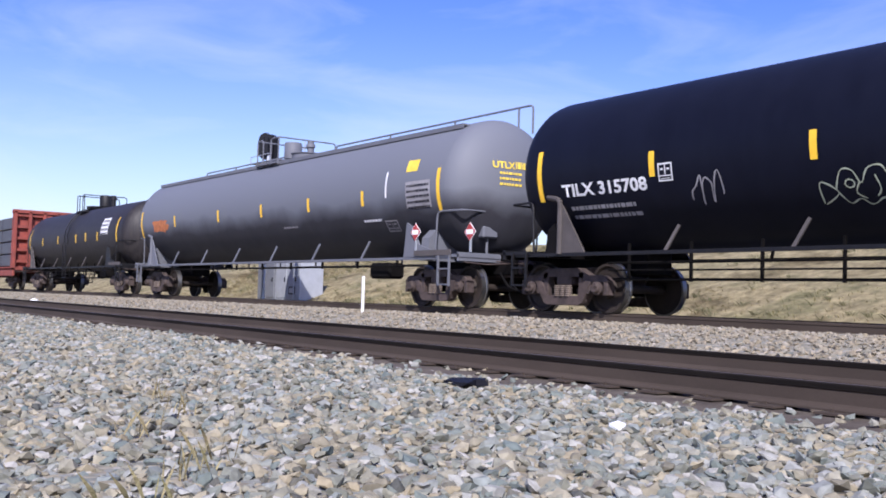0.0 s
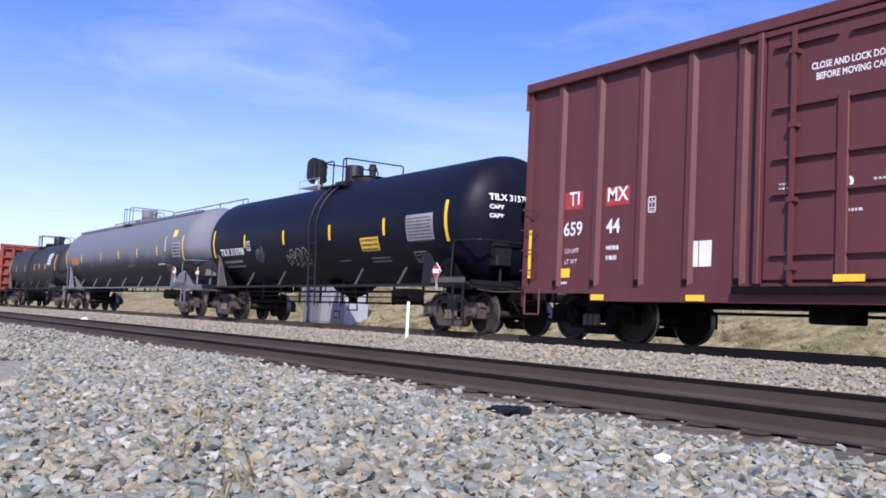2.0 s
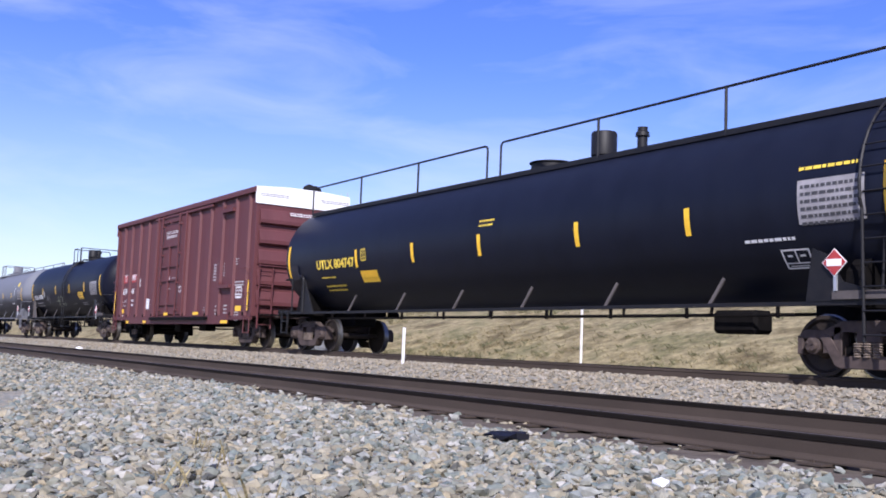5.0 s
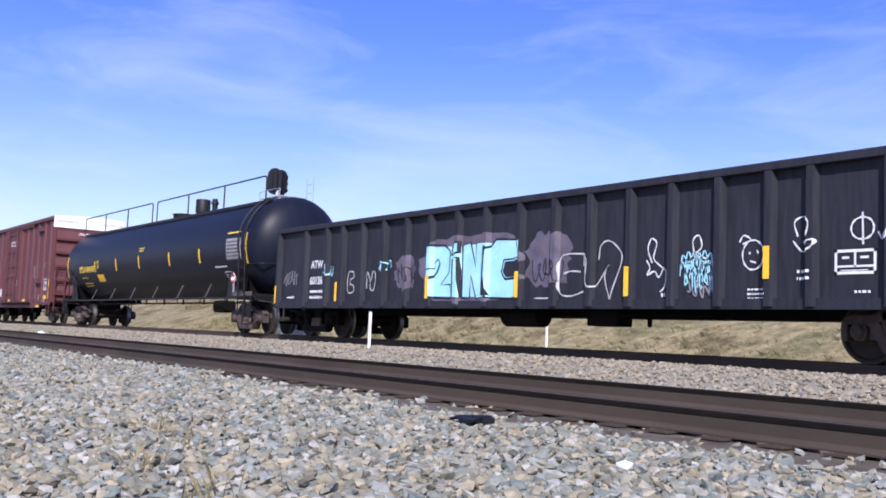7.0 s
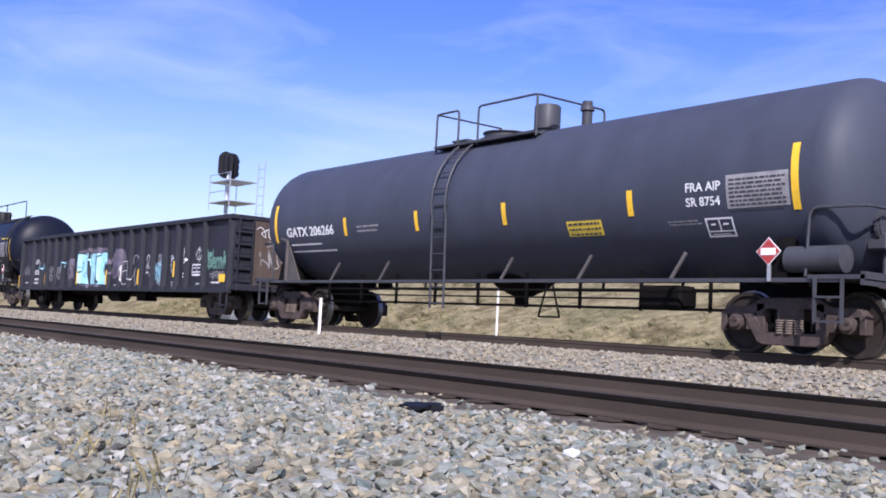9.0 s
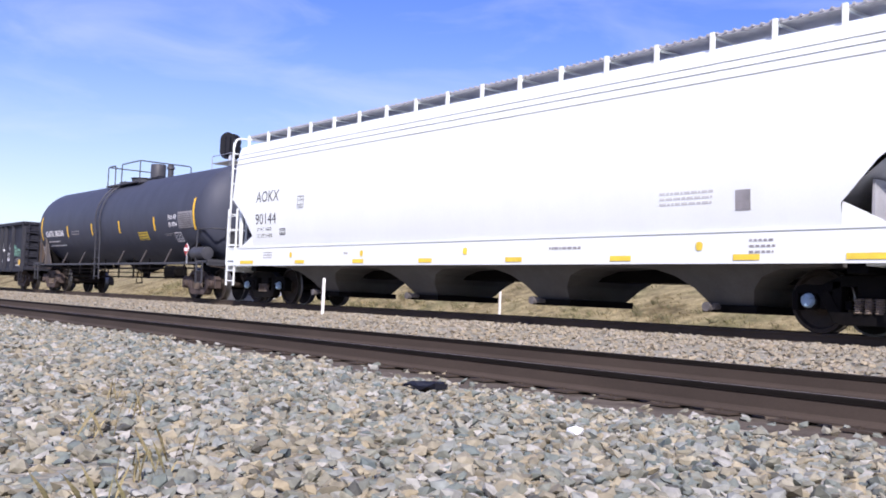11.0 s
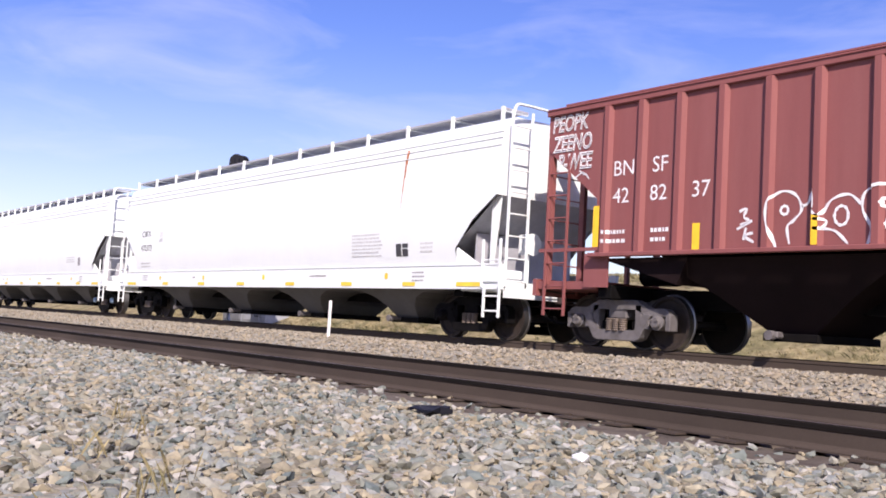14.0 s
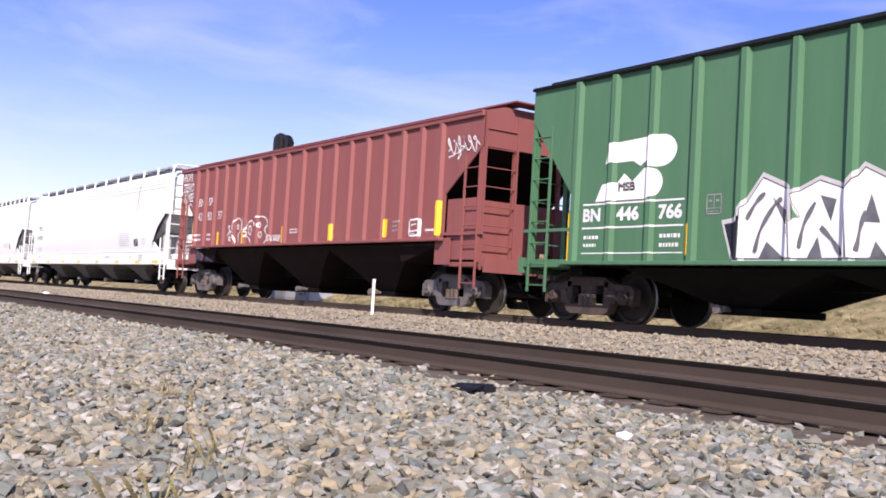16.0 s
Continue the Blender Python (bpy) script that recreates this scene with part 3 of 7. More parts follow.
def build_ballast():
    rng = random.Random(4)
    near, mid = [], []
    # foreground shoulder, thinned with distance along the view
    for _ in range(60000):
        y = rng.uniform(0.6, 5.72)
        x = -0.5 - 24 * rng.random() ** 1.7
        if x < -3.6 * y - 3.5 or x > -0.25 * y + 1.5:
            continue
        dist = math.hypot(x, y)
        size = rng.choice((0.055, 0.07, 0.08, 0.095, 0.11, 0.125)) * rng.uniform(0.8, 1.15) * (0.86 if dist < 9 else 1.05)
        if y > 4.99 + 0.36 * noise.noise((x * 1.9, 0.0, 5.0)) + 0.16 * abs(math.sin(math.pi * (x + 1.2) / 0.495)) and rng.random() < 0.955:
            continue
        near.append((x, y, ground_z(y) + rng.uniform(-0.03, 0.022), size))
    for _ in range(30000):
        y = rng.uniform(7.5, 13.0) if rng.random() < 0.93 else rng.uniform(13.3, 15.3)
        x = -2 - 56 * rng.random() ** 1.5
        if abs(y - 13.1) < 0.1:
            continue
        size = rng.choice((0.055, 0.07, 0.085, 0.1)) * rng.uniform(0.8, 1.2)
        mid.append((x, y, ground_z(y) + rng.uniform(-0.015, 0.025), size))
    for _ in range(16000):      # farther along the shoulder
        y = rng.uniform(0.2, 5.6)
        x = -13 - 60 * rng.random() ** 1.6
        near.append((x, y, ground_z(y) + rng.uniform(-0.015, 0.03), rng.uniform(0.07, 0.13)))
    for _ in range(5000):      # cribs of the near track
        y = rng.uniform(5.95, 7.2)
        x = -1 - 20 * rng.random() ** 1.5
        near.append((x, y, ground_z(y) - 0.01, rng.uniform(0.04, 0.06)))
    stone_mesh("ballast_stones", near, 11, "loose grey, tan and bluish crushed stone beside the track", M_STONE)
    stone_mesh("ballast_stones", mid, 12, "crushed stone ballast between the two tracks", M_STONE_TAN)


RAIL = ((-0.075, 0), (0.075, 0), (0.075, 0.012), (0.036, 0.03), (0.026, 0.045), (0.026, 0.128), (0.036, 0.138), (0.037, 0.165), (0.03, 0.175),
        (-0.03, 0.175), (-0.037, 0.165), (-0.036, 0.138), (-0.026, 0.128), (-0.026, 0.045), (-0.036, 0.03), (-0.075, 0.012))


def build_track(name, rails, tie_top, tie_xs, tie_y, label):
    """rails: (y, height of the running surface)."""
    track = tagged(new(name), label, "railway track", kind="structure")
    for y, top in rails:
        bm = bmesh.new()
        prism(bm, [(y + a, top - 0.175 + b) for a, b in RAIL], "x", -420, 160)
        rail = part("rail", bm, M_RAIL, track, "rust-brown steel rail")
        rail.data.materials.append(M_RAILRUN)
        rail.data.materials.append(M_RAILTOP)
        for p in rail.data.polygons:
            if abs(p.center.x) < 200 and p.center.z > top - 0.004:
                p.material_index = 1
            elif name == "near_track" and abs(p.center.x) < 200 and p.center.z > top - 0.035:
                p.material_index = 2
    rng = random.Random(len(tie_xs))
    shapes = []
    for k in range(4):
        bm = bmesh.new()
        box(bm, -0.115, 0.115, -1.3, 1.3, -0.18, 0, 0.012)
        for v in bm.verts:
            v.co += Vector((rng.uniform(-0.008, 0.008), rng.uniform(-0.02, 0.02), rng.uniform(-0.006, 0.004)))
        mesh = bpy.data.meshes.new("tie")
        bm.to_mesh(mesh)
        bm.free()
        mesh.materials.append(M_TIE)
        shapes.append(mesh)
    plate = boxes((-0.1, 0.1, -0.19, 0.19, 0, 0.014), (-0.03, -0.012, -0.12, -0.10, 0, 0.035), (0.03, 0.012, 0.10, 0.12, 0, 0.035))
    plate_mesh = bpy.data.meshes.new("tie_plate")
    plate.to_mesh(plate_mesh)
    plate.free()
    plate_mesh.materials.append(M_RAIL)
    tilt = math.atan2(rails[1][1] - rails[0][1], rails[1][0] - rails[0][0])
    for x in tie_xs:
        tie = new("tie", shapes[rng.randrange(4)])
        tie.parent = track
        tie.matrix_basis = Matrix.Translation((x + rng.uniform(-0.025, 0.025), tie_y + rng.uniform(-0.03, 0.03), tie_top)) @ Matrix.Rotation(tilt, 4, "X") @ Matrix.Rotation(rng.uniform(-0.02, 0.02), 4, "Z")
    for x in tie_xs[:70]:
        for y, top in rails[:1]:
            q = new("tie_plate", plate_mesh)
            q.parent = track
            q.location = (x, y, top - 0.19)


# ---- rolling stock parts ----
def wheelset_mesh():
    bm = bmesh.new()
    for s in (-1, 1):
        y = s * 0.755
        k = [(-0.09 * s, 0.45), (-0.085 * s, 0.484), (-0.055 * s, 0.482), (-0.045 * s, 0.46), (0.06 * s, 0.452), (0.062 * s, 0.40), (0.02 * s, 0.37), (0.0, 0.19), (0.055 * s, 0.155), (0.06 * s, 0.09), (-0.1 * s, 0.088)]
        k = [(y + d, r) for d, r in k]
        turned(bm, [(k[-1][0], 0.07)] + [k[-1]] + k[:-1] + [(y + 0.06 * s, 0.07)], "y", seg=32)
    turned(bm, [(-1.02, 0.075), (1.02, 0.075)], "y", seg=12)
    mesh = bpy.data.meshes.new("wheelset")
    bmesh.ops.recalc_face_normals(bm, faces=bm.faces[:])
    bm.to_mesh(mesh)
    bm.free()
    mesh.materials.append(M_WHEEL)
    mesh.materials.append(M_TREAD)
    mesh.polygons.foreach_set("use_smooth", [True] * len(mesh.polygons))
    mesh.set_sharp_from_angle(angle=radians(35))
    for p in mesh.polygons:
        if math.hypot(p.center.x, p.center.z) > 0.448:
            p.material_index = 1
    return mesh


WHEELSET = wheelset_mesh()
SPINNING = []     # wheelsets and the turn, in degrees, at which each starts


def build_truck(car, x, mat, cap=None, base=1.78):
    """A two-axle freight truck under a car, centred at x."""
    h = base / 2
    bm = boxes((-0.2, 0.2, -1.06, 1.06, 0.50, 0.72), (-0.35, 0.35, -0.4, 0.4, 0.60, 0.86), bevel=0.02)
    truck = part("truck", bm, mat, car, "cast steel freight truck, dusty brown")
    truck.location = (x, 0, 0)
    for s in (-1, 1):
        bm = bmesh.new()
        y = s * 0.99
        # upper chord, lower chord and pedestals, so that the windows between them stay open
        prism(bm, [(-h - 0.27, 0.56), (-h - 0.2, 0.66), (-h - 0.1, 0.69), (-h + 0.2, 0.67), (-0.42, 0.82), (0.42, 0.82), (h - 0.2, 0.67), (h + 0.1, 0.69), (h + 0.2, 0.66), (h + 0.27, 0.56), (h - 0.2, 0.54), (0.42, 0.67), (-0.42, 0.67), (-h + 0.2, 0.54)], "y", y - 0.09, y + 0.09)
        prism(bm, [(-h + 0.12, 0.58), (-h + 0.30, 0.60), (-0.42, 0.30), (0.42, 0.30), (h - 0.30, 0.60), (h - 0.12, 0.58), (0.52, 0.17), (0.42, 0.13), (-0.42, 0.13), (-0.52, 0.17)], "y", y - 0.11, y + 0.11)
        for k in (-1, 1):
            box(bm, k * 0.48 - 0.07, k * 0.48 + 0.07, y - 0.09, y + 0.09, 0.2, 0.74)
            box(bm, k * (h + 0.22) - 0.05, k * (h + 0.22) + 0.05, y - 0.1, y + 0.1, 0.32, 0.6)
            box(bm, k * (h - 0.22) - 0.05, k * (h - 0.22) + 0.05, y - 0.1, y + 0.1, 0.34, 0.62)
        bmesh.ops.bevel(bm, geom=bm.edges[:], offset=0.012, segments=1, affect="EDGES")
        part("side_frame", bm, mat, truck)
    for k in (-1, 1):
        part("brake_beam", boxes((k * (h - 0.55) - 0.05, k * (h - 0.55) + 0.05, -1.0, 1.0, 0.34, 0.46)), M_UNDER, truck)
    coil = [(z + d, r) for z in (0.29, 0.326, 0.362, 0.398, 0.434, 0.47) for d, r in ((0.0, 0.055), (0.015, 0.074), (0.03, 0.055))]
    for s in (-1, 1):
        for k in (-1, 0, 1):
            part("spring", turned(bmesh.new(), coil, "z", (k * 0.15, s * 1.07, 0), 10), M_SPRING, truck)
    for s in (-1, 1):
        for k in (-1, 1):
            part("bearing", turned(bmesh.new(), [(0.93 * s, 0.13), (1.09 * s, 0.13), (1.10 * s, 0.11)], "y", (k * h, 0, 0.457), 16), mat, truck, "", True)
            bm = bmesh.new()
            turned(bm, [(1.09 * s, 0.105), (1.13 * s, 0.10), (1.16 * s, 0.085), (1.165 * s, 0.03)], "y", (k * h, 0, 0.457), 16)
            for i in range(3):
                a = i * 2.09 + 0.5
                turned(bm, [(1.16 * s, 0.022), (1.185 * s, 0.02)], "y", (k * h + 0.06 * math.cos(a), 0, 0.457 + 0.06 * math.sin(a)), 6)
            part("bearing_cap", bm, cap or mat, truck, "blue painted bearing cap" if cap else "", True)
    for k in (-1, 1):
        w = new("wheelset", WHEELSET)
        w.parent = truck
        w.location = (k * h, 0, 0.457)
        w["label"] = "rusty steel wheels with a polished tread on their axle"
        SPINNING.append((w, k * h))
    return truck


def build_coupler(car, x, s):
    bm = bmesh.new()
    box(bm, min(x, x + s * 0.75), max(x, x + s * 0.75), -0.09, 0.09, 0.80, 0.96, 0.015)
    box(bm, min(x + s * 0.68, x + s * 0.98), max(x + s * 0.68, x + s * 0.98), -0.17, 0.13, 0.74, 1.04, 0.03)
    box(bm, min(x - s * 0.5, x), max(x - s * 0.5, x), -0.25, 0.25, 0.68, 1.06, 0.02)
    part("coupler", bm, M_CAST, car, "cast steel coupler")
    pts = [(x - s * 0.1, -0.45, 0.75), (x + s * 0.2, -0.45, 0.45), (x + s * 0.55, -0.32, 0.35), (x + s * 0.9, -0.2, 0.5)]
    part("brake_hose", pipe(bent(pts, 0.12), 0.025), M_UNDER, car)
    part("uncoupling_lever", pipe([(x - s * 0.05, -1.45, 0.95), (x - s * 0.02, -0.9, 0.92), (x + s * 0.1, -0.1, 0.98)], 0.015, 5), M_CAST, car)


def ladder(car, mat, xs, y, z0, z1, pitch=0.36, r=0.014, name="ladder", along="x", out=0.0):
    """Two stiles and rungs in the side's plane (along x) or across the end (along y)."""
    bm = bmesh.new()
    put = (lambda u, z: (u, y, z)) if along == "x" else (lambda u, z: (y, u, z))
    for u in xs:
        p, q = put(u, z0), put(u, z1)
        box(bm, p[0] - 0.02, p[0] + 0.02, p[1] - 0.02, p[1] + 0.02, z0, z1)
    z = z0 + 0.12
    while z < z1:
        bar(bm, put(xs[0], z), put(xs[1], z), r, 5)
        z += pitch
    return part(name, bm, mat, car)


def stripe(car, x, z, h, w=0.12, **side):
    return wrap(flat([(-w / 2, w / 2, -h / 2, h / 2)]), x, z, M_YELLOW, car, "reflector_strip", lift=0.008, **side)


# ---- tank cars ----
def build_tank_car(label, half, r, zc, skin, strips, trim=M_BLACK, walkway=0.0, deck=None, hatch=0.0, cast=M_CAST, sill=1.05, ladder_x=None, housing=0.6, air_tank=False, gusset=M_BRACE, braces=(-4.4, -2.2, 0.0, 2.2, 4.4), head=1.48):
    """half: from the middle to a truck's centre. strips: places along the car of the yellow reflectors."""
    car = thing("tank_car", label, "tank car", "cars of the freight train")
    e = half + 1.48
    seam = half + head - r * 0.5
    prof = []
    for i in range(11):
        a = math.pi / 2 * i / 10
        prof.append((-seam - r * 0.5 * math.cos(a), max(0.01, r * math.sin(a))))
    n = 9
    for i in range(1, n):
        prof.append((-seam + 2 * seam * i / n, r))
    prof += [(-x, rr) for x, rr in prof[10::-1]]
    bm = turned(bmesh.new(), prof, "x", (0, 0, zc), 64)
    part("shell", bm, skin, car, "", True)
    # side sills, stub sills and bolsters
    for s in (-1, 1):
        part("side_sill", boxes((-half - 1.0, half + 1.0, s * 1.38 - 0.05, s * 1.38 + 0.05, sill - 0.03, sill + 0.03)), trim, car)
        for x in braces:
            bm = bmesh.new()
            box(bm, -0.028, 0.028, -0.015, 0.015, 0, 0.5)
            bmesh.ops.rotate(bm, verts=bm.verts, matrix=Matrix.Rotation(0.42, 3, "Y") @ Matrix.Rotation(0.25 * s, 3, "X"))
            bmesh.ops.translate(bm, verts=bm.verts, vec=(x, s * 1.40, sill))
            part("sill_brace", bm, M_BRACE if trim is not M_TANK_DUSTY else trim, car, "grey flat steel brace")
    for s in (-1, 1):
        part("stub_sill", boxes((min(s * (half - 1.4), s * (e + 0.25)), max(s * (half - 1.4), s * (e + 0.25)), -0.33, 0.33, 0.72, 1.2), bevel=0.02), M_UNDER, car)
        x = s * half
        bm = bmesh.new()
        prism(bm, [(-1.42, 1.0), (1.42, 1.0), (1.36, 1.5), (1.1, 1.75), (0.5, 1.3), (-0.5, 1.3), (-1.1, 1.75), (-1.36, 1.5)], "x", x - 0.14, x + 0.14)
        part("saddle", bm, M_UNDER if trim is not M_TANK_DUSTY else trim, car)
        if s < 0:
            for q in (-1, 1):
                bm = bmesh.new()
                prism(bm, [(x + 0.30, 1.08), (x + 0.9, 1.08), (x + 0.42, 1.78), (x + 0.30, 1.95)], "y", q * 1.40 - 0.02, q * 1.40 + 0.02)
                part("saddle_gusset", bm, gusset, car, "grey steel end gusset")
                part("gusset_post", pipe(bent([(x + 0.26, q * 1.43, 1.06), (x + 0.26, q * 1.43, 2.05), (x - 0.1, q * 1.40, 2.12)], 0.1), 0.05, 8), gusset, car)
        # end platform with its rails, steps and brake gear
        bm = boxes((min(x + s * 0.5, x + s * 1.35), max(x + s * 0.5, x + s * 1.35), -1.45, 1.45, 1.06, 1.12), (x + s * 1.3 - 0.03, x + s * 1.3 + 0.03, -1.45, 1.45, 0.98, 1.16))
        part("end_platform", bm, trim, car)
        for q in (-1, 1):
            pts = [(x + s * 0.45, q * 1.42, 1.1), (x + s * 0.5, q * 1.42, 2.05), (x + s * 1.28, q * 1.3, 2.05), (x + s * 1.30, 0, 2.05)]
            part("end_handrail", pipe(bent(pts, 0.14), 0.022), trim, car)
            bm = bmesh.new()
            for k in (0.62, 1.02):
                box(bm, x + s * k - 0.02, x + s * k + 0.02, q * 1.46 - 0.02, q * 1.46 + 0.02, 0.45, 1.1)
            for z in (0.47, 0.8):
                box(bm, min(x + s * 0.62, x + s * 1.02), max(x + s * 0.62, x + s * 1.02), q * 1.46 - 0.03, q * 1.46 + 0.03, z, z + 0.03)
            part("sill_step", bm, trim, car)
        build_truck(car, x, cast)
        build_coupler(car, s * (e + 0.1), s)
    bm = turned(bmesh.new(), [(-0.05, 0.28), (0.0, 0.28), (0.0, 0.25), (0.03, 0.25)], "x", (half + 1.15, -0.55, 1.85), 20)
    bar(bm, (half + 1.12, -0.55, 1.1), (half + 1.12, -0.55, 2.1), 0.03)
    bar(bm, (half + 1.12, -0.85, 1.85), (half + 1.12, -0.25, 1.85), 0.02)
    box(bm, half + 0.95, half + 1.25, -0.75, -0.35, 1.5, 1.75, 0.03)
    part("hand_brake", bm, trim, car, "hand brake wheel and gear housing")
    if air_tank:
        bm = turned(bmesh.new(), [(half + 0.1, 0.02), (half + 0.13, 0.19), (half + 0.98, 0.19), (half + 1.01, 0.02)], "x", (0, -1.3, 1.34), 18)
        part("air_tank", bm, trim, car, "", True)
    else:
        bm = bmesh.new()
        prism(bm, [(half - 0.75, 1.08), (half + 0.45, 1.08), (half + 0.4, 1.2), (half - 0.15, 1.35), (half - 0.4, 1.75), (half - 0.65, 1.85)], "y", -1.44, -1.40)
        part("placard_gusset", bm, trim, car)
        part("toe_board", boxes((half - 0.3, half + 1.05, -1.47, -1.44, 1.1, 1.22)), M_BRACE, car, "grey stencilled board")
    # underside piping and outlet
    bm = bmesh.new()
    bar(bm, (-half + 1.2, -1.1, 0.90), (half - 1.2, -1.1, 0.90), 0.022)
    if half < 8:
        bar(bm, (-half + 1.0, -0.9, 0.62), (half - 1.0, -0.9, 0.62), 0.025)
        bar(bm, (-half + 1.0, -0.9, 0.78), (half - 2.5, -0.9, 0.78), 0.016)
        for k in range(9):
            x = -half + 1.5 + (2 * half - 3.0) * k / 8
            box(bm, x - 0.02, x + 0.02, -0.93, -0.88, 0.58, 1.25)
    else:
        for k in range(9):
            x = -half + 1.5 + (2 * half - 3.0) * k / 8
            box(bm, x - 0.02, x + 0.02, -1.13, -1.08, 0.86, 1.08)
    part("brake_pipe", bm, M_UNDER, car)
    if half < 8:
        bm = turned(bmesh.new(), [(0.80, 0.12), (0.86, 0.26), (0.98, 0.5), (1.2, 0.75)], "z", (0.3, 0, 0), 20)
        box(bm, 0.2, 0.4, -0.1, 0.1, 0.62, 0.81)
        part("bottom_outlet", bm, M_UNDER, car, "", True)
        bm = pipe([(2.0, -0.95, 1.0), (1.8, -0.95, 0.42), (2.35, -0.95, 0.42), (2.15, -0.95, 1.0)], 0.018)
        part("outlet_stirrup", bm, M_UNDER, car)
    bm = boxes((half - 2.9, half - 2.0, -1.0, -0.55, 0.62, 1.0), bevel=0.06)
    part("brake_cylinder", bm, M_UNDER, car)
    # dome fittings
    top = zc + r
    bm = turned(bmesh.new(), [(top - 0.12, 0.46), (top + 0.1, 0.46), (top + 0.12, 0.5), (top + 0.14, 0.5), (top + 0.15, 0.4)], "z", (hatch, 0, 0), 28)
    part("manway", bm, trim, car, "", True)
    bm = turned(bmesh.new(), [(top - 0.05, 0.22), (top + 0.06, 0.22), (top + 0.08, 0.265), (top + 0.54, 0.265), (top + 0.57, 0.245), (top + 0.58, 0.18)], "z", (housing, 0, 0), 24)
    part("valve_housing", bm, trim, car, "", True)
    bm = turned(bmesh.new(), [(top - 0.05, 0.1), (top + 0.3, 0.1), (top + 0.32, 0.14), (top + 0.4, 0.13), (top + 0.42, 0.1), (top + 0.5, 0.1)], "z", (housing + 1.1, 0.0, 0), 14)
    part("safety_valve", bm, trim, car, "", True)
    if walkway:
        part("running_board", boxes((-e + 0.9, e - 0.9, -0.85, -0.55, top - 0.18, top - 0.14), (-e + 0.9, e - 0.9, -0.87, -0.84, top - 0.24, top - 0.14)), trim, car, "grated running board")
        # a tall rail along the near edge, or a low one along the far edge
        high = walkway > 0.4
        spans = ((-e + 0.9, hatch - 1.25), (hatch - 0.75, e - 1.1)) if high else ((-9.1, -1.3), (0.6, 9.5))
        y, rail = (-0.85, top + walkway) if high else (0.85, top + 0.45)
        for a, b in spans:
            pts = [(a, y, top - 0.2), (a, y, rail), (b, y, rail), (b, y, top - 0.2)]
            bm = pipe(bent(pts, 0.12), 0.024)
            n = max(2, int((b - a) / 2.6))
            for i in range(1, n):
                x = a + (b - a) * i / n
                bar(bm, (x, y, top - 0.25), (x, y, rail), 0.026)
            if b > e - 1:
                bar(bm, (b - 0.5, y, top - 0.2), (b - 0.5, y, rail), 0.024)
            part("walkway_rail", bm, trim, car)
    if deck:
        # a cage: a hoop beside the ladder's gap, a rail along each side and one across each end
        a, m1, m2, b = deck
        rail = top + 0.55
        part("platform", boxes((a, b, -0.98, -0.5, top - 0.2, top - 0.15), (a, b, 0.5, 0.98, top - 0.2, top - 0.15), (a, a + 0.5, -0.5, 0.5, top + 0.01, top + 0.05)), trim, car, "grated steel platform")
        bm = bmesh.new()
        for path in ([(a, -0.93, top - 0.25), (a, -0.93, rail), (m1, -0.93, rail), (m1, -0.93, top - 0.25)],
                     [(m2, -0.93, top - 0.25), (m2, -0.93, rail), (b, -0.93, rail), (b, 0.93, rail), (b, 0.93, top - 0.25)],
                     [(a, -0.93, rail), (a, 0.93, rail), (a, 0.93, top - 0.25)],
                     [(a, 0.93, rail - 0.3), (b, 0.93, rail - 0.3)], [(b, -0.93, rail), (b, -0.93, top - 0.25)]):
            pts = bent(path, min(0.1, (b - m2) * 0.45)) if len(path) > 2 else path
            for p, q in zip(pts, pts[1:]):
                bar(bm, p, q, 0.022)
        part("platform_rail", bm, trim, car)
    if ladder_x is not None:
        bm = bmesh.new()
        for u in (ladder_x - 0.22, ladder_x + 0.22):
            pts = [(u, -1.5, 0.5), (u, -1.55, zc - 0.3)]
            for k in range(9):
                a = math.radians(-6 + k * 9)
                pts.append((u, -(r + 0.09) * math.cos(a), zc + (r + 0.09) * math.sin(a)))
            for p, q in zip(pts, pts[1:]):
                bar(bm, p, q, 0.024)
        z = 0.6
        for k in range(12):
            if z < zc:
                y = -1.53
            else:
                y = -math.sqrt(max(0.05, (r + 0.09) ** 2 - (z - zc) ** 2))
            bar(bm, (ladder_x - 0.22, y, z), (ladder_x + 0.22, y, z), 0.014, 5)
            z += 0.33 if z < zc + 0.7 else 0.2
        part("ladder", bm, trim, car)
    side = dict(tank=(r, zc))
    for x, z, h in strips:
        stripe(car, x, z, h, **side)
    return car


def placard(car, x, y, z):
    """A hazard diamond in its holder."""
    bm = bmesh.new()
    prism(bm, [(x - 0.2, z), (x, z - 0.2), (x + 0.2, z), (x, z + 0.2)], "y", y - 0.012, y)
    p = part("placard", bm, M_SIGN_WHITE, car, "red and white hazard placard")
    bm = bmesh.new()
    prism(bm, [(x - 0.185, z), (x, z - 0.185), (x + 0.185, z), (x, z + 0.185)], "y", y - 0.018, y - 0.012)
    part("placard_field", bm, M_PLATE_RED, p)
    bm = boxes((x - 0.12, x + 0.12, y - 0.024, y - 0.018, z - 0.05, z + 0.05))
    part("placard_panel", bm, M_SIGN_WHITE, p)
    bm = boxes((x - 0.025, x + 0.025, y, y + 0.03, z - 0.42, z - 0.1))
    part("placard_bracket", bm, M_STEEL, p)


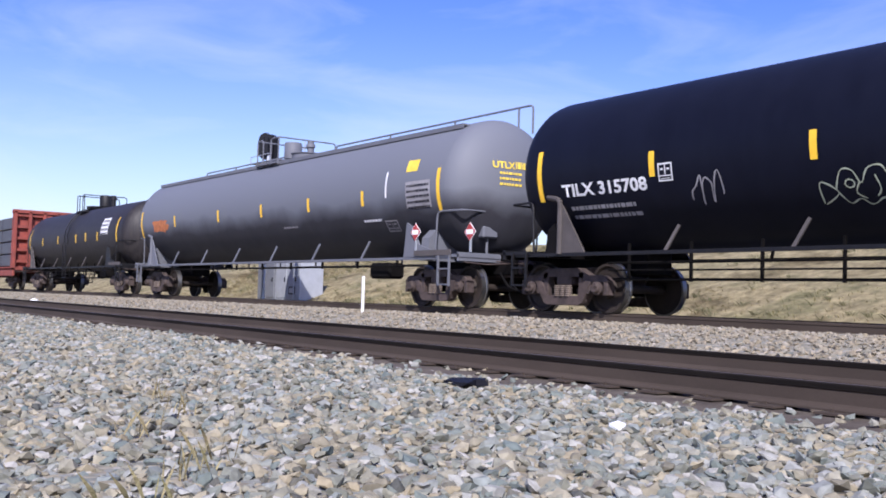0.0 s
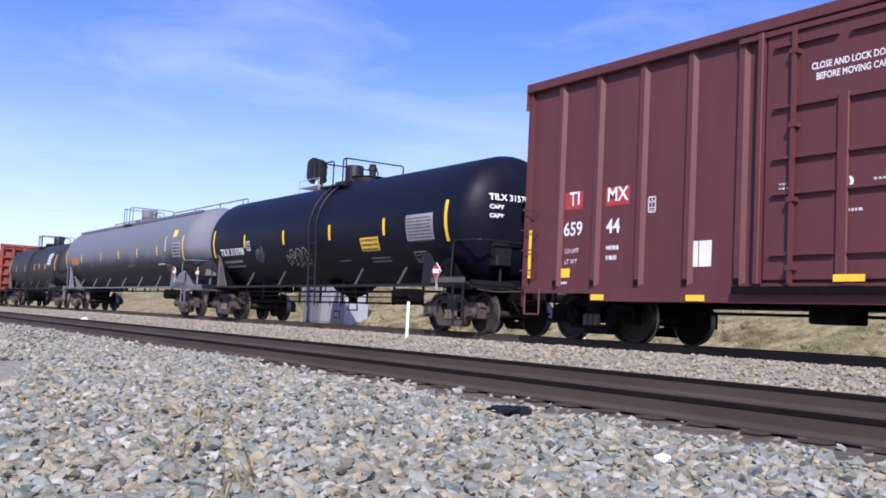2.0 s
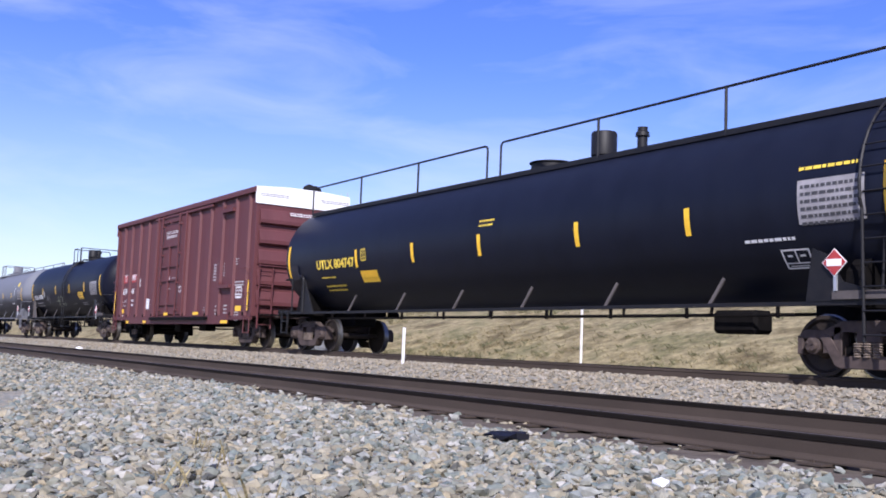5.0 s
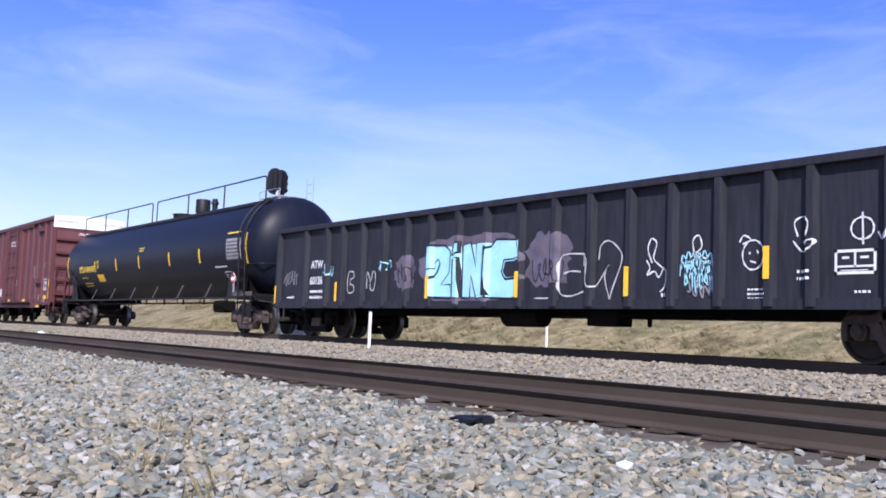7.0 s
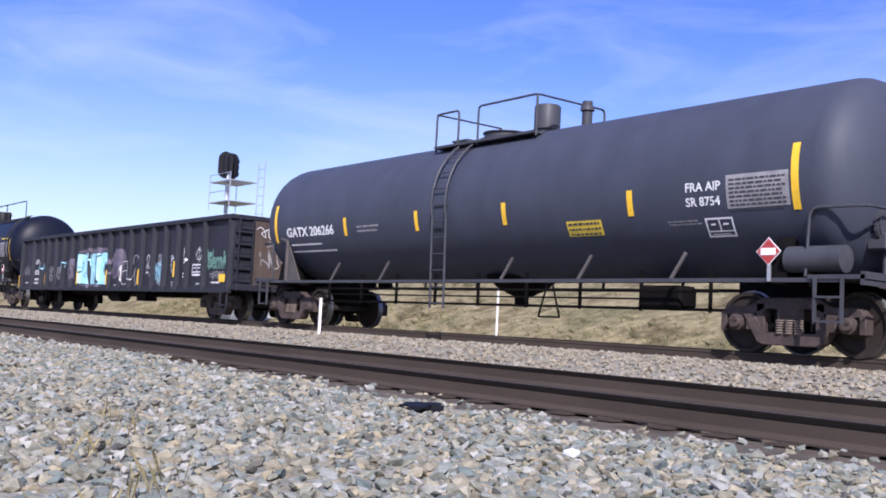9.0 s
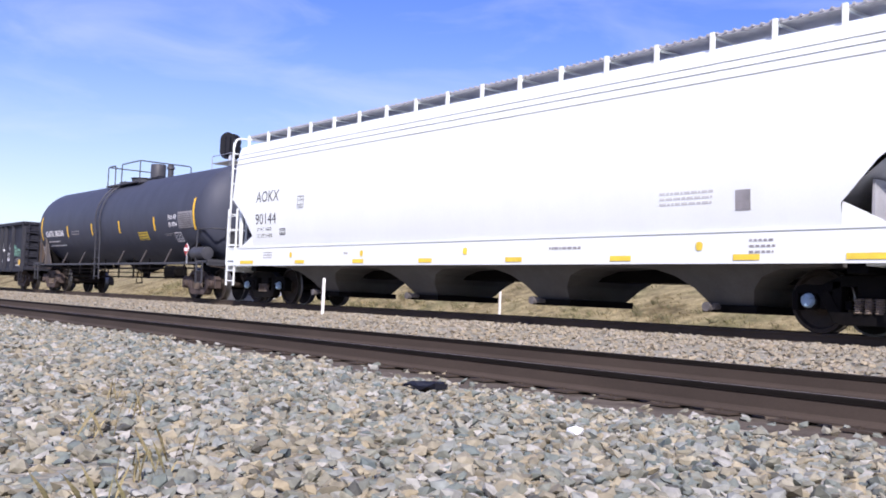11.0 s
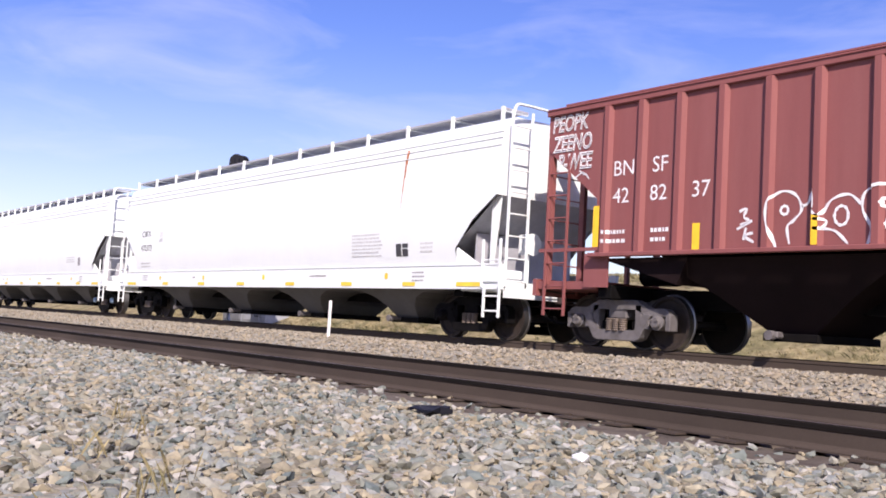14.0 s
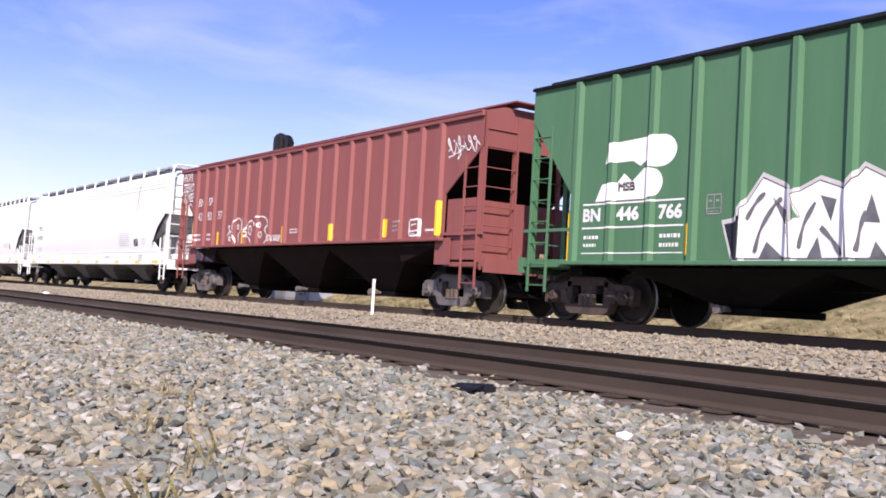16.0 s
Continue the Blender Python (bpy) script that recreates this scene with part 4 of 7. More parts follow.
def note(car, x, z, w, h, mat, back=None, rows=4, seed=1, **side):
    """A panel of unreadable lines, with or without its ground."""
    rng = random.Random(seed)
    if back:
        wrap(flat([(0, w, -h, 0)]), x, z, back, car, "stencil_panel", lift=0.005, **side)
        wrap(lines(rng, w * 0.9, rows, h / rows, h / rows * 0.45, 0.95), x + w * 0.05, z - h * 0.12, mat, car, "stencil", lift=0.010, **side)
    else:
        wrap(lines(rng, w, rows, h / rows, h / rows * 0.42), x, z, mat, car, "stencil", lift=0.006, **side)


def frame_mark(car, x, z, w, h, mat, t=0.03, **side):
    wrap(flat([(0, w, 0, t), (0, w, h - t, h), (0, t, 0, h), (w - t, w, 0, h), (w * 0.5 - t * 0.4, w * 0.5 + t * 0.4, h * 0.3, h - t), (t, w - t, h * 0.28, h * 0.28 + t * 0.7), (w * 0.18, w * 0.36, h * 0.62, h * 0.72), (w * 0.62, w * 0.82, h * 0.62, h * 0.72), (w * 0.15, w * 0.8, h * 0.14, h * 0.18)]), x, z, mat, car, "inspection_stencil", lift=0.008, **side)


# ---- other cars ----
SIDE = 1.6      # half-width of the box-shaped cars


def build_boxcar():
    car = thing("boxcar", "oxide-red steel boxcar with ribbed sides and a white roof end", "boxcar", "cars of the freight train")
    h, z0, z1 = 7.65, 0.98, 4.93
    y = SIDE - 0.06
    bm = boxes((-h, h, -y, y, z0, z1))
    part("body", bm, M_BOX, car, "oxide-red steel body")
    for s in (-1, 1):
        part("side_sill", boxes((-h + 2.0, h - 2.0, min(s * y, s * (SIDE - 0.005)), max(s * y, s * (SIDE - 0.005)), 0.72, 1.02)), M_BOX, car)
        part("end_sill", boxes((-h + 0.02, -h + 2.0, min(s * y, s * (y + 0.03)), max(s * y, s * (y + 0.03)), 0.86, 1.0)), M_BOX, car)
        part("end_sill", boxes((h - 2.0, h - 0.02, min(s * y, s * (y + 0.03)), max(s * y, s * (y + 0.03)), 0.86, 1.0)), M_BOX, car)
    part("centre_sill", boxes((-h - 0.1, h + 0.1, -0.35, 0.35, 0.7, 0.98)), M_UNDER, car)
    for s in (-1, 1):
        part("roof_eave", boxes((-h - 0.03, h + 0.03, s * SIDE - 0.07, s * SIDE + 0.025, 4.87, 5.05), bevel=0.015), M_BOX, car)
    bm = bmesh.new()
    prism(bm, [(-SIDE, 5.0), (SIDE, 5.0), (0.6, 5.1), (-0.6, 5.1)], "x", -h, h)
    part("roof", bm, M_BOX, car)
    for s in (-1, 1):
        bm = bmesh.new()
        prism(bm, [(-SIDE - 0.05, 4.52), (SIDE + 0.05, 4.52), (SIDE + 0.05, 5.05), (0.5, 5.12), (-0.5, 5.12), (-SIDE - 0.05, 5.05)], "x", s * h, s * (h + 0.04))
        part("end_cap", bm, M_SIGN_WHITE if s > 0 else M_BOX, car, "white painted upper end panel" if s > 0 else "")
        for k in range(5):
            z = 1.28 + k * 0.645
            bm = bmesh.new()
            prism(bm, [(s * h, z), (s * (h + 0.13), z + 0.05), (s * (h + 0.13), z + 0.16), (s * (h + 0.03), z + 0.46), (s * h, z + 0.5)], "y", -SIDE + 0.12, SIDE - 0.12)
            part("end_corrugation", bm, M_BOX, car)
        part("corner_post", boxes((min(s * h, s * (h - 0.12)) - 0.0, max(s * h, s * (h - 0.12)) + 0.01, -SIDE - 0.004, -y + 0.02, 0.98, 4.86)), M_BOX, car)
    # outside posts, at the car's own spacing, with the door between the middle pair
    posts = [-6.64, -5.58, -4.45, -3.33, -2.27, 1.38, 2.55, 3.65, 4.79, 5.94, 7.04]
    for x in posts:
        for s in (-1, 1):
            bm = bmesh.new()
            prism(bm, [(x - 0.11, s * y), (x + 0.11, s * y), (x + 0.055, s * (SIDE + 0.015)), (x - 0.055, s * (SIDE + 0.015))], "z", 0.99, 4.87)
            part("side_post", bm, M_BOX, car)
    for x in posts:
        part("post_foot", boxes((x - 0.05, x + 0.05, -SIDE - 0.03, -SIDE + 0.02, 1.0, 1.1)), M_UNDER, car)
    # plug door with its locking bars
    door = part("door", boxes((-1.78, 1.3, -SIDE - 0.02, -y, 1.06, 4.76), bevel=0.012), M_BOX, car, "oxide-red plug door with locking bars")
    bm = bmesh.new()
    for x in (-1.22, 0.72):
        box(bm, x - 0.03, x + 0.03, -SIDE - 0.13, -SIDE - 0.08, 1.0, 4.82)
        for z in (1.2, 2.2, 3.3, 4.4):
            box(bm, x - 0.07, x + 0.07, -SIDE - 0.14, -SIDE - 0.02, z, z + 0.07)
    part("lock_bar", bm, M_BOX, door)
    part("centre_beam", boxes((-0.5, -0.32, -SIDE - 0.075, -SIDE - 0.02, 1.1, 3.7), bevel=0.012), M_BOX, door)
    for x in (-1.86, 1.34):
        part("door_guide", boxes((x - 0.05, x + 0.05, -SIDE - 0.09, -SIDE + 0.02, 1.0, 4.85), bevel=0.012), M_BOX, car)
    for z in (1.42, 2.32, 2.85, 3.62, 4.55):
        for a, b in ((-1.6, -0.52), (-0.3, 0.62)):
            part("door_rib", boxes((a, b, -SIDE - 0.085, -SIDE - 0.02, z, z + 0.05)), M_BOX, door)
    part("door_track", boxes((-2.3, 3.9, -SIDE - 0.09, -SIDE, 0.86, 0.97)), M_UNDER, car)
    part("door_track", boxes((-2.3, 3.9, -SIDE - 0.06, -SIDE, 4.76, 4.84)), M_BOX, car)
    bm = bmesh.new()
    for z in (1.9, 4.42):
        box(bm, 5.0, 5.9, -SIDE - 0.1, -SIDE + 0.01, z, z + 0.12)
        box(bm, 4.85, 5.0, -SIDE - 0.08, -SIDE + 0.01, z + 0.05, z + 0.22)
    part("door_stop", bm, M_BOX, car)
    for z in (0.95, 1.3, 1.7, 2.1, 2.5):
        part("grab_iron", pipe(bent([(6.95, -SIDE, z), (6.95, -SIDE - 0.09, z), (7.45, -SIDE - 0.09, z), (7.45, -SIDE, z)], 0.03, 2), 0.012, 5), M_BOX, car)
        part("grab_iron", pipe(bent([(-7.65, -SIDE, z), (-7.65, -SIDE - 0.09, z), (-7.2, -SIDE - 0.09, z), (-7.2, -SIDE, z)], 0.03, 2), 0.012, 5), M_BOX, car)
    for s in (-1, 1):
        ladder(car, M_BOX, (-SIDE + 0.15, -SIDE + 0.6), s * (h + 0.16), 0.6, 2.6, 0.4, along="y", name="end_ladder")
        part("end_walk", boxes((min(s * (h + 0.05), s * (h + 0.45)), max(s * (h + 0.05), s * (h + 0.45)), -1.4, 1.4, 1.0, 1.05)), M_UNDER, car)
        part("end_handrail", pipe([(s * (h + 0.2), -SIDE + 0.1, 2.55), (s * (h + 0.2), SIDE - 0.1, 2.55)], 0.02), M_BOX, car)
        part("sill_step", pipe([(s * (h - 0.1), -SIDE, 0.95), (s * (h - 0.1), -SIDE, 0.45), (s * (h - 0.55), -SIDE, 0.45), (s * (h - 0.55), -SIDE, 0.95)], 0.02), M_BOX, car)
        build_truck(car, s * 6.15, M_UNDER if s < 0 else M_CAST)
        build_coupler(car, s * (h + 0.1), s)
    bm = turned(bmesh.new(), [(0, 0.02), (0, 0.28), (0.03, 0.28), (0.03, 0.24), (0.04, 0.02)], "x", (h + 0.3, 0.8, 2.0), 18)
    box(bm, h + 0.05, h + 0.3, 0.65, 0.95, 1.7, 2.1, 0.03)
    part("hand_brake", bm, M_UNDER, car, "hand brake wheel")
    part("air_brake_gear", boxes((-1.5, -0.8, -0.9, -0.4, 0.45, 0.75), (1.2, 1.9, -0.9, -0.5, 0.5, 0.75), (-4, 4, -0.7, -0.66, 0.55, 0.6), bevel=0.03), M_UNDER, car)
    f = dict(y=-y)
    d = dict(y=-SIDE - 0.02)
    wrap(flat([(0, 0.52, -0.06, 0.27)]), -6.5, 2.5, M_PLATE_RED, car, "reporting_plate", **f)
    wrap(glyphs("TI", 0.36, 0.006), -6.36, 2.52, M_LETTER, car, lift=0.012, **f)
    wrap(flat([(0, 0.62, -0.06, 0.27)]), -5.36, 2.5, M_PLATE_RED, car, "reporting_plate", **f)
    wrap(glyphs("MX", 0.36, 0.006), -5.32, 2.52, M_LETTER, car, lift=0.012, **f)
    wrap(glyphs("659", 0.36, 0.006), -6.5, 1.95, M_LETTER, car, lift=0.009, **f)
    wrap(glyphs("44", 0.36, 0.006), -5.32, 1.95, M_LETTER, car, lift=0.009, **f)
    wrap(glyphs("LD LMT", 0.12), -6.45, 1.62, M_LETTER, car, **f)
    wrap(glyphs("LT WT", 0.12), -6.45, 1.42, M_LETTER, car, **f)
    note(car, -5.3, 1.72, 0.35, 0.36, M_LETTER, None, 2, 3, **f)
    note(car, -6.6, 0.98 + 0.1, 0.3, 0.3, M_LETTER, None, 3, 31, **f)
    wrap(flat([(0, 0.44, 0, 0.17)]), -6.72, 1.16, M_YELLOW, car, "yellow_plate", **f)
    frame_mark(car, -4.28, 2.25, 0.18, 0.28, M_LETTER, 0.02, **f)
    wrap(flat([(0, 0.28, 0, 0.42), (0.3, 0.56, 0, 0.42)]), -3.4, 1.3, M_LETTER, car, "white_stencil_panel", **f)
    wrap(glyphs("CLOSE AND LOCK DOOR", 0.14, 0.003, 0, 0.82), -0.98, 4.12, M_LETTER, car, **d)
    wrap(glyphs("BEFORE MOVING CAR", 0.14, 0.003, 0, 0.82), -0.9, 3.96, M_LETTER, car, **d)
    wrap(glyphs("LATCH", 0.12, 0.002, 0, 0.9), 0.78, 2.02, M_LETTER, car, **d)
    wrap(glyphs("CLOSE", 0.12, 0.002, 0, 0.9), 0.82, 1.88, M_LETTER, car, **d)
    for i, (x, z, w, hh, n) in enumerate(((-1.5, 2.5, 0.2, 0.2, 3), (0.05, 2.45, 0.6, 0.08, 1), (-0.4, 2.05, 0.35, 0.1, 1), (4.1, 2.75, 0.28, 0.62, 6), (5.0, 2.75, 0.12, 0.5, 5), (4.4, 1.35, 0.3, 0.4, 3), (6.0, 2.1, 1.0, 0.2, 2), (6.0, 2.85, 0.3, 0.25, 3),
                                      (6.15, 1.0 + 0.12, 0.35, 0.34, 4), (5.2, 1.35, 0.3, 0.35, 3), (3.3, 1.3, 0.25, 0.25, 3))):
        note(car, x, z, w, hh, M_PALE, None, n, 40 + i, **(d if -1.78 < x < 1.2 else f))
    wrap(glyphs("o", 0.3, 0.012), -0.42, 2.36, M_LETTER, car, "roundel", **d)
    frame_mark(car, 6.18, 1.55, 0.52, 0.38, M_LETTER, 0.05, **f)
    wrap(flat([(0, 0.5, 0, 0.17)]), 6.2, 1.14, M_YELLOW, car, "yellow_plate", **f)
    for x, w in ((-5.6, 0.35), (-3.3, 0.4), (-0.5, 0.5), (2.7, 0.55), (5.15, 0.6)):
        wrap(flat([(0, w, 0, 0.1)]), x, 0.74 if x in (-5.6, -3.3, 5.15) else 1.03, M_YELLOW, car, "reflector_strip", lift=0.012, y=-SIDE if x in (-5.6, -3.3, 5.15) else -SIDE - 0.09)
    for x in (7.35, -7.45):
        wrap(flat([(0, 0.09, 0, 0.95)]), x, 1.15, M_YELLOW, car, "reflector_strip", lift=0.012, y=-SIDE - 0.02)
    # small stencils on the end
    rng = random.Random(77)
    for yy, z, w in ((-0.5, 4.3, 1.2), (-0.2, 3.75, 1.2), (0.0, 3.15, 0.7), (-1.5, 4.85, 1.2), (0.6, 4.85, 1.2), (0.2, 1.95, 0.9), (0.3, 1.5, 0.7)):
        m = lines(rng, w, 2, 0.06, 0.03)
        for v in m.vertices:
            v.co = (h + (0.125 if z < 4.5 else 0.05), yy + v.co.x, z + v.co.y)
        m.materials.append(M_LETTER if z < 4.5 else M_LETTER_G)
        ob = tagged(new("stencil", m), kind="stuff")
        ob.parent = car
    return car


GONDOLA_POSTS = (-9.75, -8.19, -7.05, -6.24, -5.29, -4.32, -3.36, -2.43, -1.43, -0.47, 0.59, 1.59, 2.53, 3.48, 4.41, 5.35, 6.27, 6.97, 8.15, 9.75)


def build_gondola():
    car = thing("gondola", "black steel gondola with side posts, covered in graffiti", "gondola", "cars of the freight train")
    h, z0, z1 = 9.85, 0.80, 2.90
    y = SIDE - 0.12
    for s in (-1, 1):
        part("side_sheet", boxes((-h, h, min(s * y, s * (y - 0.03)), max(s * y, s * (y - 0.03)), z0, z1 - 0.05)), M_GON, car)
        part("end_sheet", boxes((min(s * h, s * (h - 0.04)), max(s * h, s * (h - 0.04)), -y + 0.031, y - 0.031, z0, z1 - 0.05)), M_GON, car)
    part("floor_plate", boxes((-h + 0.041, h - 0.041, -y + 0.031, y - 0.031, 1.05, 1.1)), M_GON, car)
    part("top_chord", boxes((-h - 0.05, h + 0.05, -SIDE, -y + 0.06, z1 - 0.13, z1), (-h - 0.05, h + 0.05, y - 0.06, SIDE, z1 - 0.13, z1), (h - 0.1, h + 0.06, -y + 0.07, y - 0.07, z1 - 0.13, z1), (-h - 0.06, -h + 0.1, -y + 0.07, y - 0.07, z1 - 0.13, z1), bevel=0.012), M_GON, car)
    part("side_sill", boxes((-h, h, -y - 0.06, -y, z0 - 0.06, z0 + 0.1), (-h, h, y, y + 0.06, z0 - 0.06, z0 + 0.1)), M_GON, car)
    for x in GONDOLA_POSTS:
        for s in (-1, 1):
            bm = bmesh.new()
            prism(bm, [(x - 0.09, s * y), (x + 0.09, s * y), (x + 0.055, s * SIDE), (x - 0.055, s * SIDE)], "z", z0 - 0.02, z1 - 0.13)
            part("side_post", bm, M_GON, car)
    for s in (-1, 1):
        for k in range(5):
            z = 1.0 + k * 0.34
            bm = bmesh.new()
            prism(bm, [(s * h, z), (s * (h + 0.09), z + 0.05), (s * (h + 0.09), z + 0.14), (s * h, z + 0.2)], "y", -y + 0.04, -y + 0.56)
            part("end_rib", bm, M_GON, car)
        part("end_panel", boxes((min(s * h, s * (h + 0.05)), max(s * h, s * (h + 0.05)), -y + 0.6, y - 0.05, 0.9, z1 - 0.14)), M_GONEND, car, "brown weathered end panel")
        ladder(car, M_GON, (-y + 0.1, -y + 0.52), s * (h + 0.12), 0.75, z1 - 0.1, 0.33, along="y", name="end_ladder")
        part("end_sill", boxes((min(s * h, s * (h + 0.3)), max(s * h, s * (h + 0.3)), -1.5, 1.5, 0.82, 1.0), bevel=0.01), M_GON, car)
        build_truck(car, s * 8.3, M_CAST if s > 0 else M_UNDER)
        build_coupler(car, s * (h + 0.15), s)
        part("sill_step", pipe([(s * (h - 0.1), -y - 0.05, 0.8), (s * (h - 0.1), -y - 0.05, 0.4), (s * (h - 0.5), -y - 0.05, 0.4), (s * (h - 0.5), -y - 0.05, 0.8)], 0.02), M_GON, car)
    part("centre_sill", boxes((-h, h, -0.35, 0.35, 0.62, 0.85)), M_UNDER, car)
    part("brake_reservoir", turned(bmesh.new(), [(-0.6, 0.02), (-0.57, 0.22), (0.5, 0.22), (0.53, 0.02)], "x", (0.1, -0.9, 0.62), 18), M_UNDER, car, "", True)
    part("brake_gear", boxes((1.9, 2.7, -1.0, -0.6, 0.45, 0.75), (3.4, 3.44, -1.0, -0.9, 0.45, 0.85), (1.0, 5.2, -0.95, -0.92, 0.62, 0.66), bevel=0.03), M_UNDER, car)
    f = dict(y=-y, ribs=(GONDOLA_POSTS, 0.09, 0.055, 0.12))
    wrap(glyphs("ATW", 0.27, 0.008), -7.98, 1.78, M_LETTER, car, **f)
    wrap(glyphs("60126", 0.27, 0.008), -8.02, 1.36, M_LETTER, car, **f)
    note(car, -8.0, 1.2, 0.8, 0.3, M_LETTER, None, 2, 8, **f)
    for x, z, h2 in ((-9.78, 1.1, 0.48), (-6.62, 1.15, 0.48), (-2.43, 1.2, 0.5), (0.59, 1.2, 0.5), (3.48, 1.2, 0.5), (6.27, 1.42, 0.48), (9.35, 1.15, 0.22)):
        wrap(flat([(-0.055 if x < 9 else -0.25, 0.055 if x < 9 else 0.2, -h2 / 2, h2 / 2)]), x, z, M_YELLOW, car, "reflector_strip", lift=0.016, **f)
    rng = random.Random(21)
    # the large light-blue piece with its halo and black outline
    wrap(blob(rng, 3.5, 1.42, 0.08), -2.85, 0.86, M_SPRAY_MAUVE, car, "graffiti", lift=0.004, **f)
    piece = ([(-2.62, 0.98), (-2.62, 1.2), (-2.22, 1.52), (-2.12, 1.7), (-2.2, 1.8), (-2.32, 1.72), (-2.3, 1.6), (-2.62, 1.56), (-2.64, 2.0), (-2.42, 2.1), (-1.95, 2.08), (-1.76, 1.95), (-1.78, 1.5), (-2.08, 1.24), (-1.73, 1.25), (-1.70, 0.96)],
             [(-1.67, 0.96), (-1.69, 1.76), (-1.38, 1.8), (-1.33, 0.96)], [(-1.71, 1.86), (-1.66, 2.1), (-1.36, 2.12), (-1.36, 1.9)],
             [(-1.3, 0.96), (-1.32, 2.05), (-1.05, 2.1), (-0.86, 1.6), (-0.86, 2.08), (-0.58, 2.08), (-0.55, 0.98), (-0.82, 0.94), (-1.02, 1.42), (-1.04, 0.96)],
             [(-0.42, 0.96), (-0.5, 1.3), (-0.48, 1.9), (-0.2, 2.12), (0.55, 2.07), (0.62, 1.72), (0.05, 1.7), (-0.02, 1.45), (0.1, 1.32), (0.64, 1.34), (0.6, 1.0), (0.3, 0.94)])
    wrap(flat([(-2.6, 0.6, 0.98, 2.05)]), 0, 0, M_SPRAY_BLUE, car, "graffiti", lift=0.006, label="light blue sprayed ground", **f)
    for letter in piece:
        wrap(patch(letter), 0, 0, M_SPRAY_BLUE, car, "graffiti", lift=0.008, label="light blue graffiti letter", **f)
    wrap(strokes(piece, 0.024, True, False), 0, 0, M_SPRAY_DARK, car, "graffiti", lift=0.012, label="black sprayed outlines", **f)
    wrap(patch([(-0.55, 1.0), (-0.5, 2.0), (-0.42, 2.0), (-0.5, 1.5), (-0.38, 1.0)]), 0, 0, M_SPRAY_DARK, car, "graffiti", lift=0.010, **f)
    wrap(patch([(0.02, 1.46), (0.08, 1.66), (0.62, 1.68), (0.62, 1.36), (0.12, 1.36)]), 0, 0, M_SPRAY_DARK, car, "graffiti", lift=0.010, **f)
    tags = [[(2.33, 1.72), (1.75, 1.7), (1.68, 1.3), (1.72, 1.02), (2.0, 0.97), (2.33, 1.05)], [(1.8, 1.38), (2.0, 1.42), (2.25, 1.4)], [(2.33, 1.72), (2.33, 1.5)],
            [(2.4, 1.65), (2.5, 1.6), (2.48, 1.2), (2.65, 1.15), (2.95, 1.5), (2.85, 1.3), (2.98, 0.9)], [(2.7, 1.6), (2.75, 1.85), (2.95, 1.92), (3.2, 1.75), (3.25, 1.55), (3.05, 1.1), (2.98, 0.9)],
            [(-5.75, 1.62), (-6.0, 1.6), (-6.02, 1.15), (-5.74, 1.14), (-5.76, 1.3), (-5.9, 1.32), (-5.88, 1.45), (-5.74, 1.48), (-5.75, 1.62)], [(-5.12, 1.2), (-5.12, 1.6), (-4.95, 1.4), (-4.85, 1.62), (-4.74, 1.5), (-4.8, 1.18), (-4.95, 1.2), (-4.98, 1.42)]]
    wrap(strokes(tags, 0.015), 0, 0, M_PALE, car, "graffiti", lift=0.012, label="white sprayed tags", **f)
    tags = [[(3.95, 1.5), (3.85, 1.72), (3.92, 1.9), (4.04, 1.82), (3.98, 1.58), (4.12, 1.45), (4.25, 1.35), (4.22, 1.1), (4.12, 1.02)], [(3.82, 1.55), (3.9, 1.42), (3.84, 1.3), (4.0, 1.36), (4.1, 1.26), (4.2, 1.42)],
            [(4.85, 1.55), (4.8, 1.82), (4.92, 1.9), (4.98, 1.72), (4.86, 1.6), (5.08, 1.52), (5.2, 1.35), (5.15, 1.12)],
            ring(5.95, 1.55, 0.19, 0.22), [(5.7, 1.75), (5.78, 1.85), (5.9, 1.78), (5.76, 1.72)], [(5.88, 1.6), (5.9, 1.56)], [(6.02, 1.62), (6.04, 1.57)], [(5.9, 1.46), (6.0, 1.43)],
            [(6.72, 1.78), (6.66, 1.98), (6.8, 2.06), (6.95, 1.98), (6.92, 1.8), (6.82, 1.68), (7.02, 1.72), (7.0, 1.62), (6.8, 1.56), (6.64, 1.72)],
            ring(7.72, 1.84, 0.17, 0.15), [(7.72, 2.06), (7.73, 1.62)], [(7.95, 1.78), (8.0, 1.68), (8.04, 1.78), (8.1, 1.68), (8.14, 1.8)]]
    wrap(strokes(tags, 0.014), 0, 0, M_LETTER, car, "graffiti", lift=0.012, label="white sprayed faces and loops", **f)
    wrap(blob(rng, 1.2, 1.0, 0.15), 0.75, 1.15, M_SPRAY_MAUVE, car, "graffiti", lift=0.005, **f)
    wrap(blob(rng, 0.8, 0.75, 0.15), -3.9, 1.15, M_SPRAY_MAUVE, car, "graffiti", lift=0.005, **f)
    wrap(glyphs("SemK", 0.66, 0.0, 0.013, 0.85), 8.33, 1.42, M_SPRAY_MINT, car, "graffiti", lift=0.014, label="mint green sprayed tag", **f)
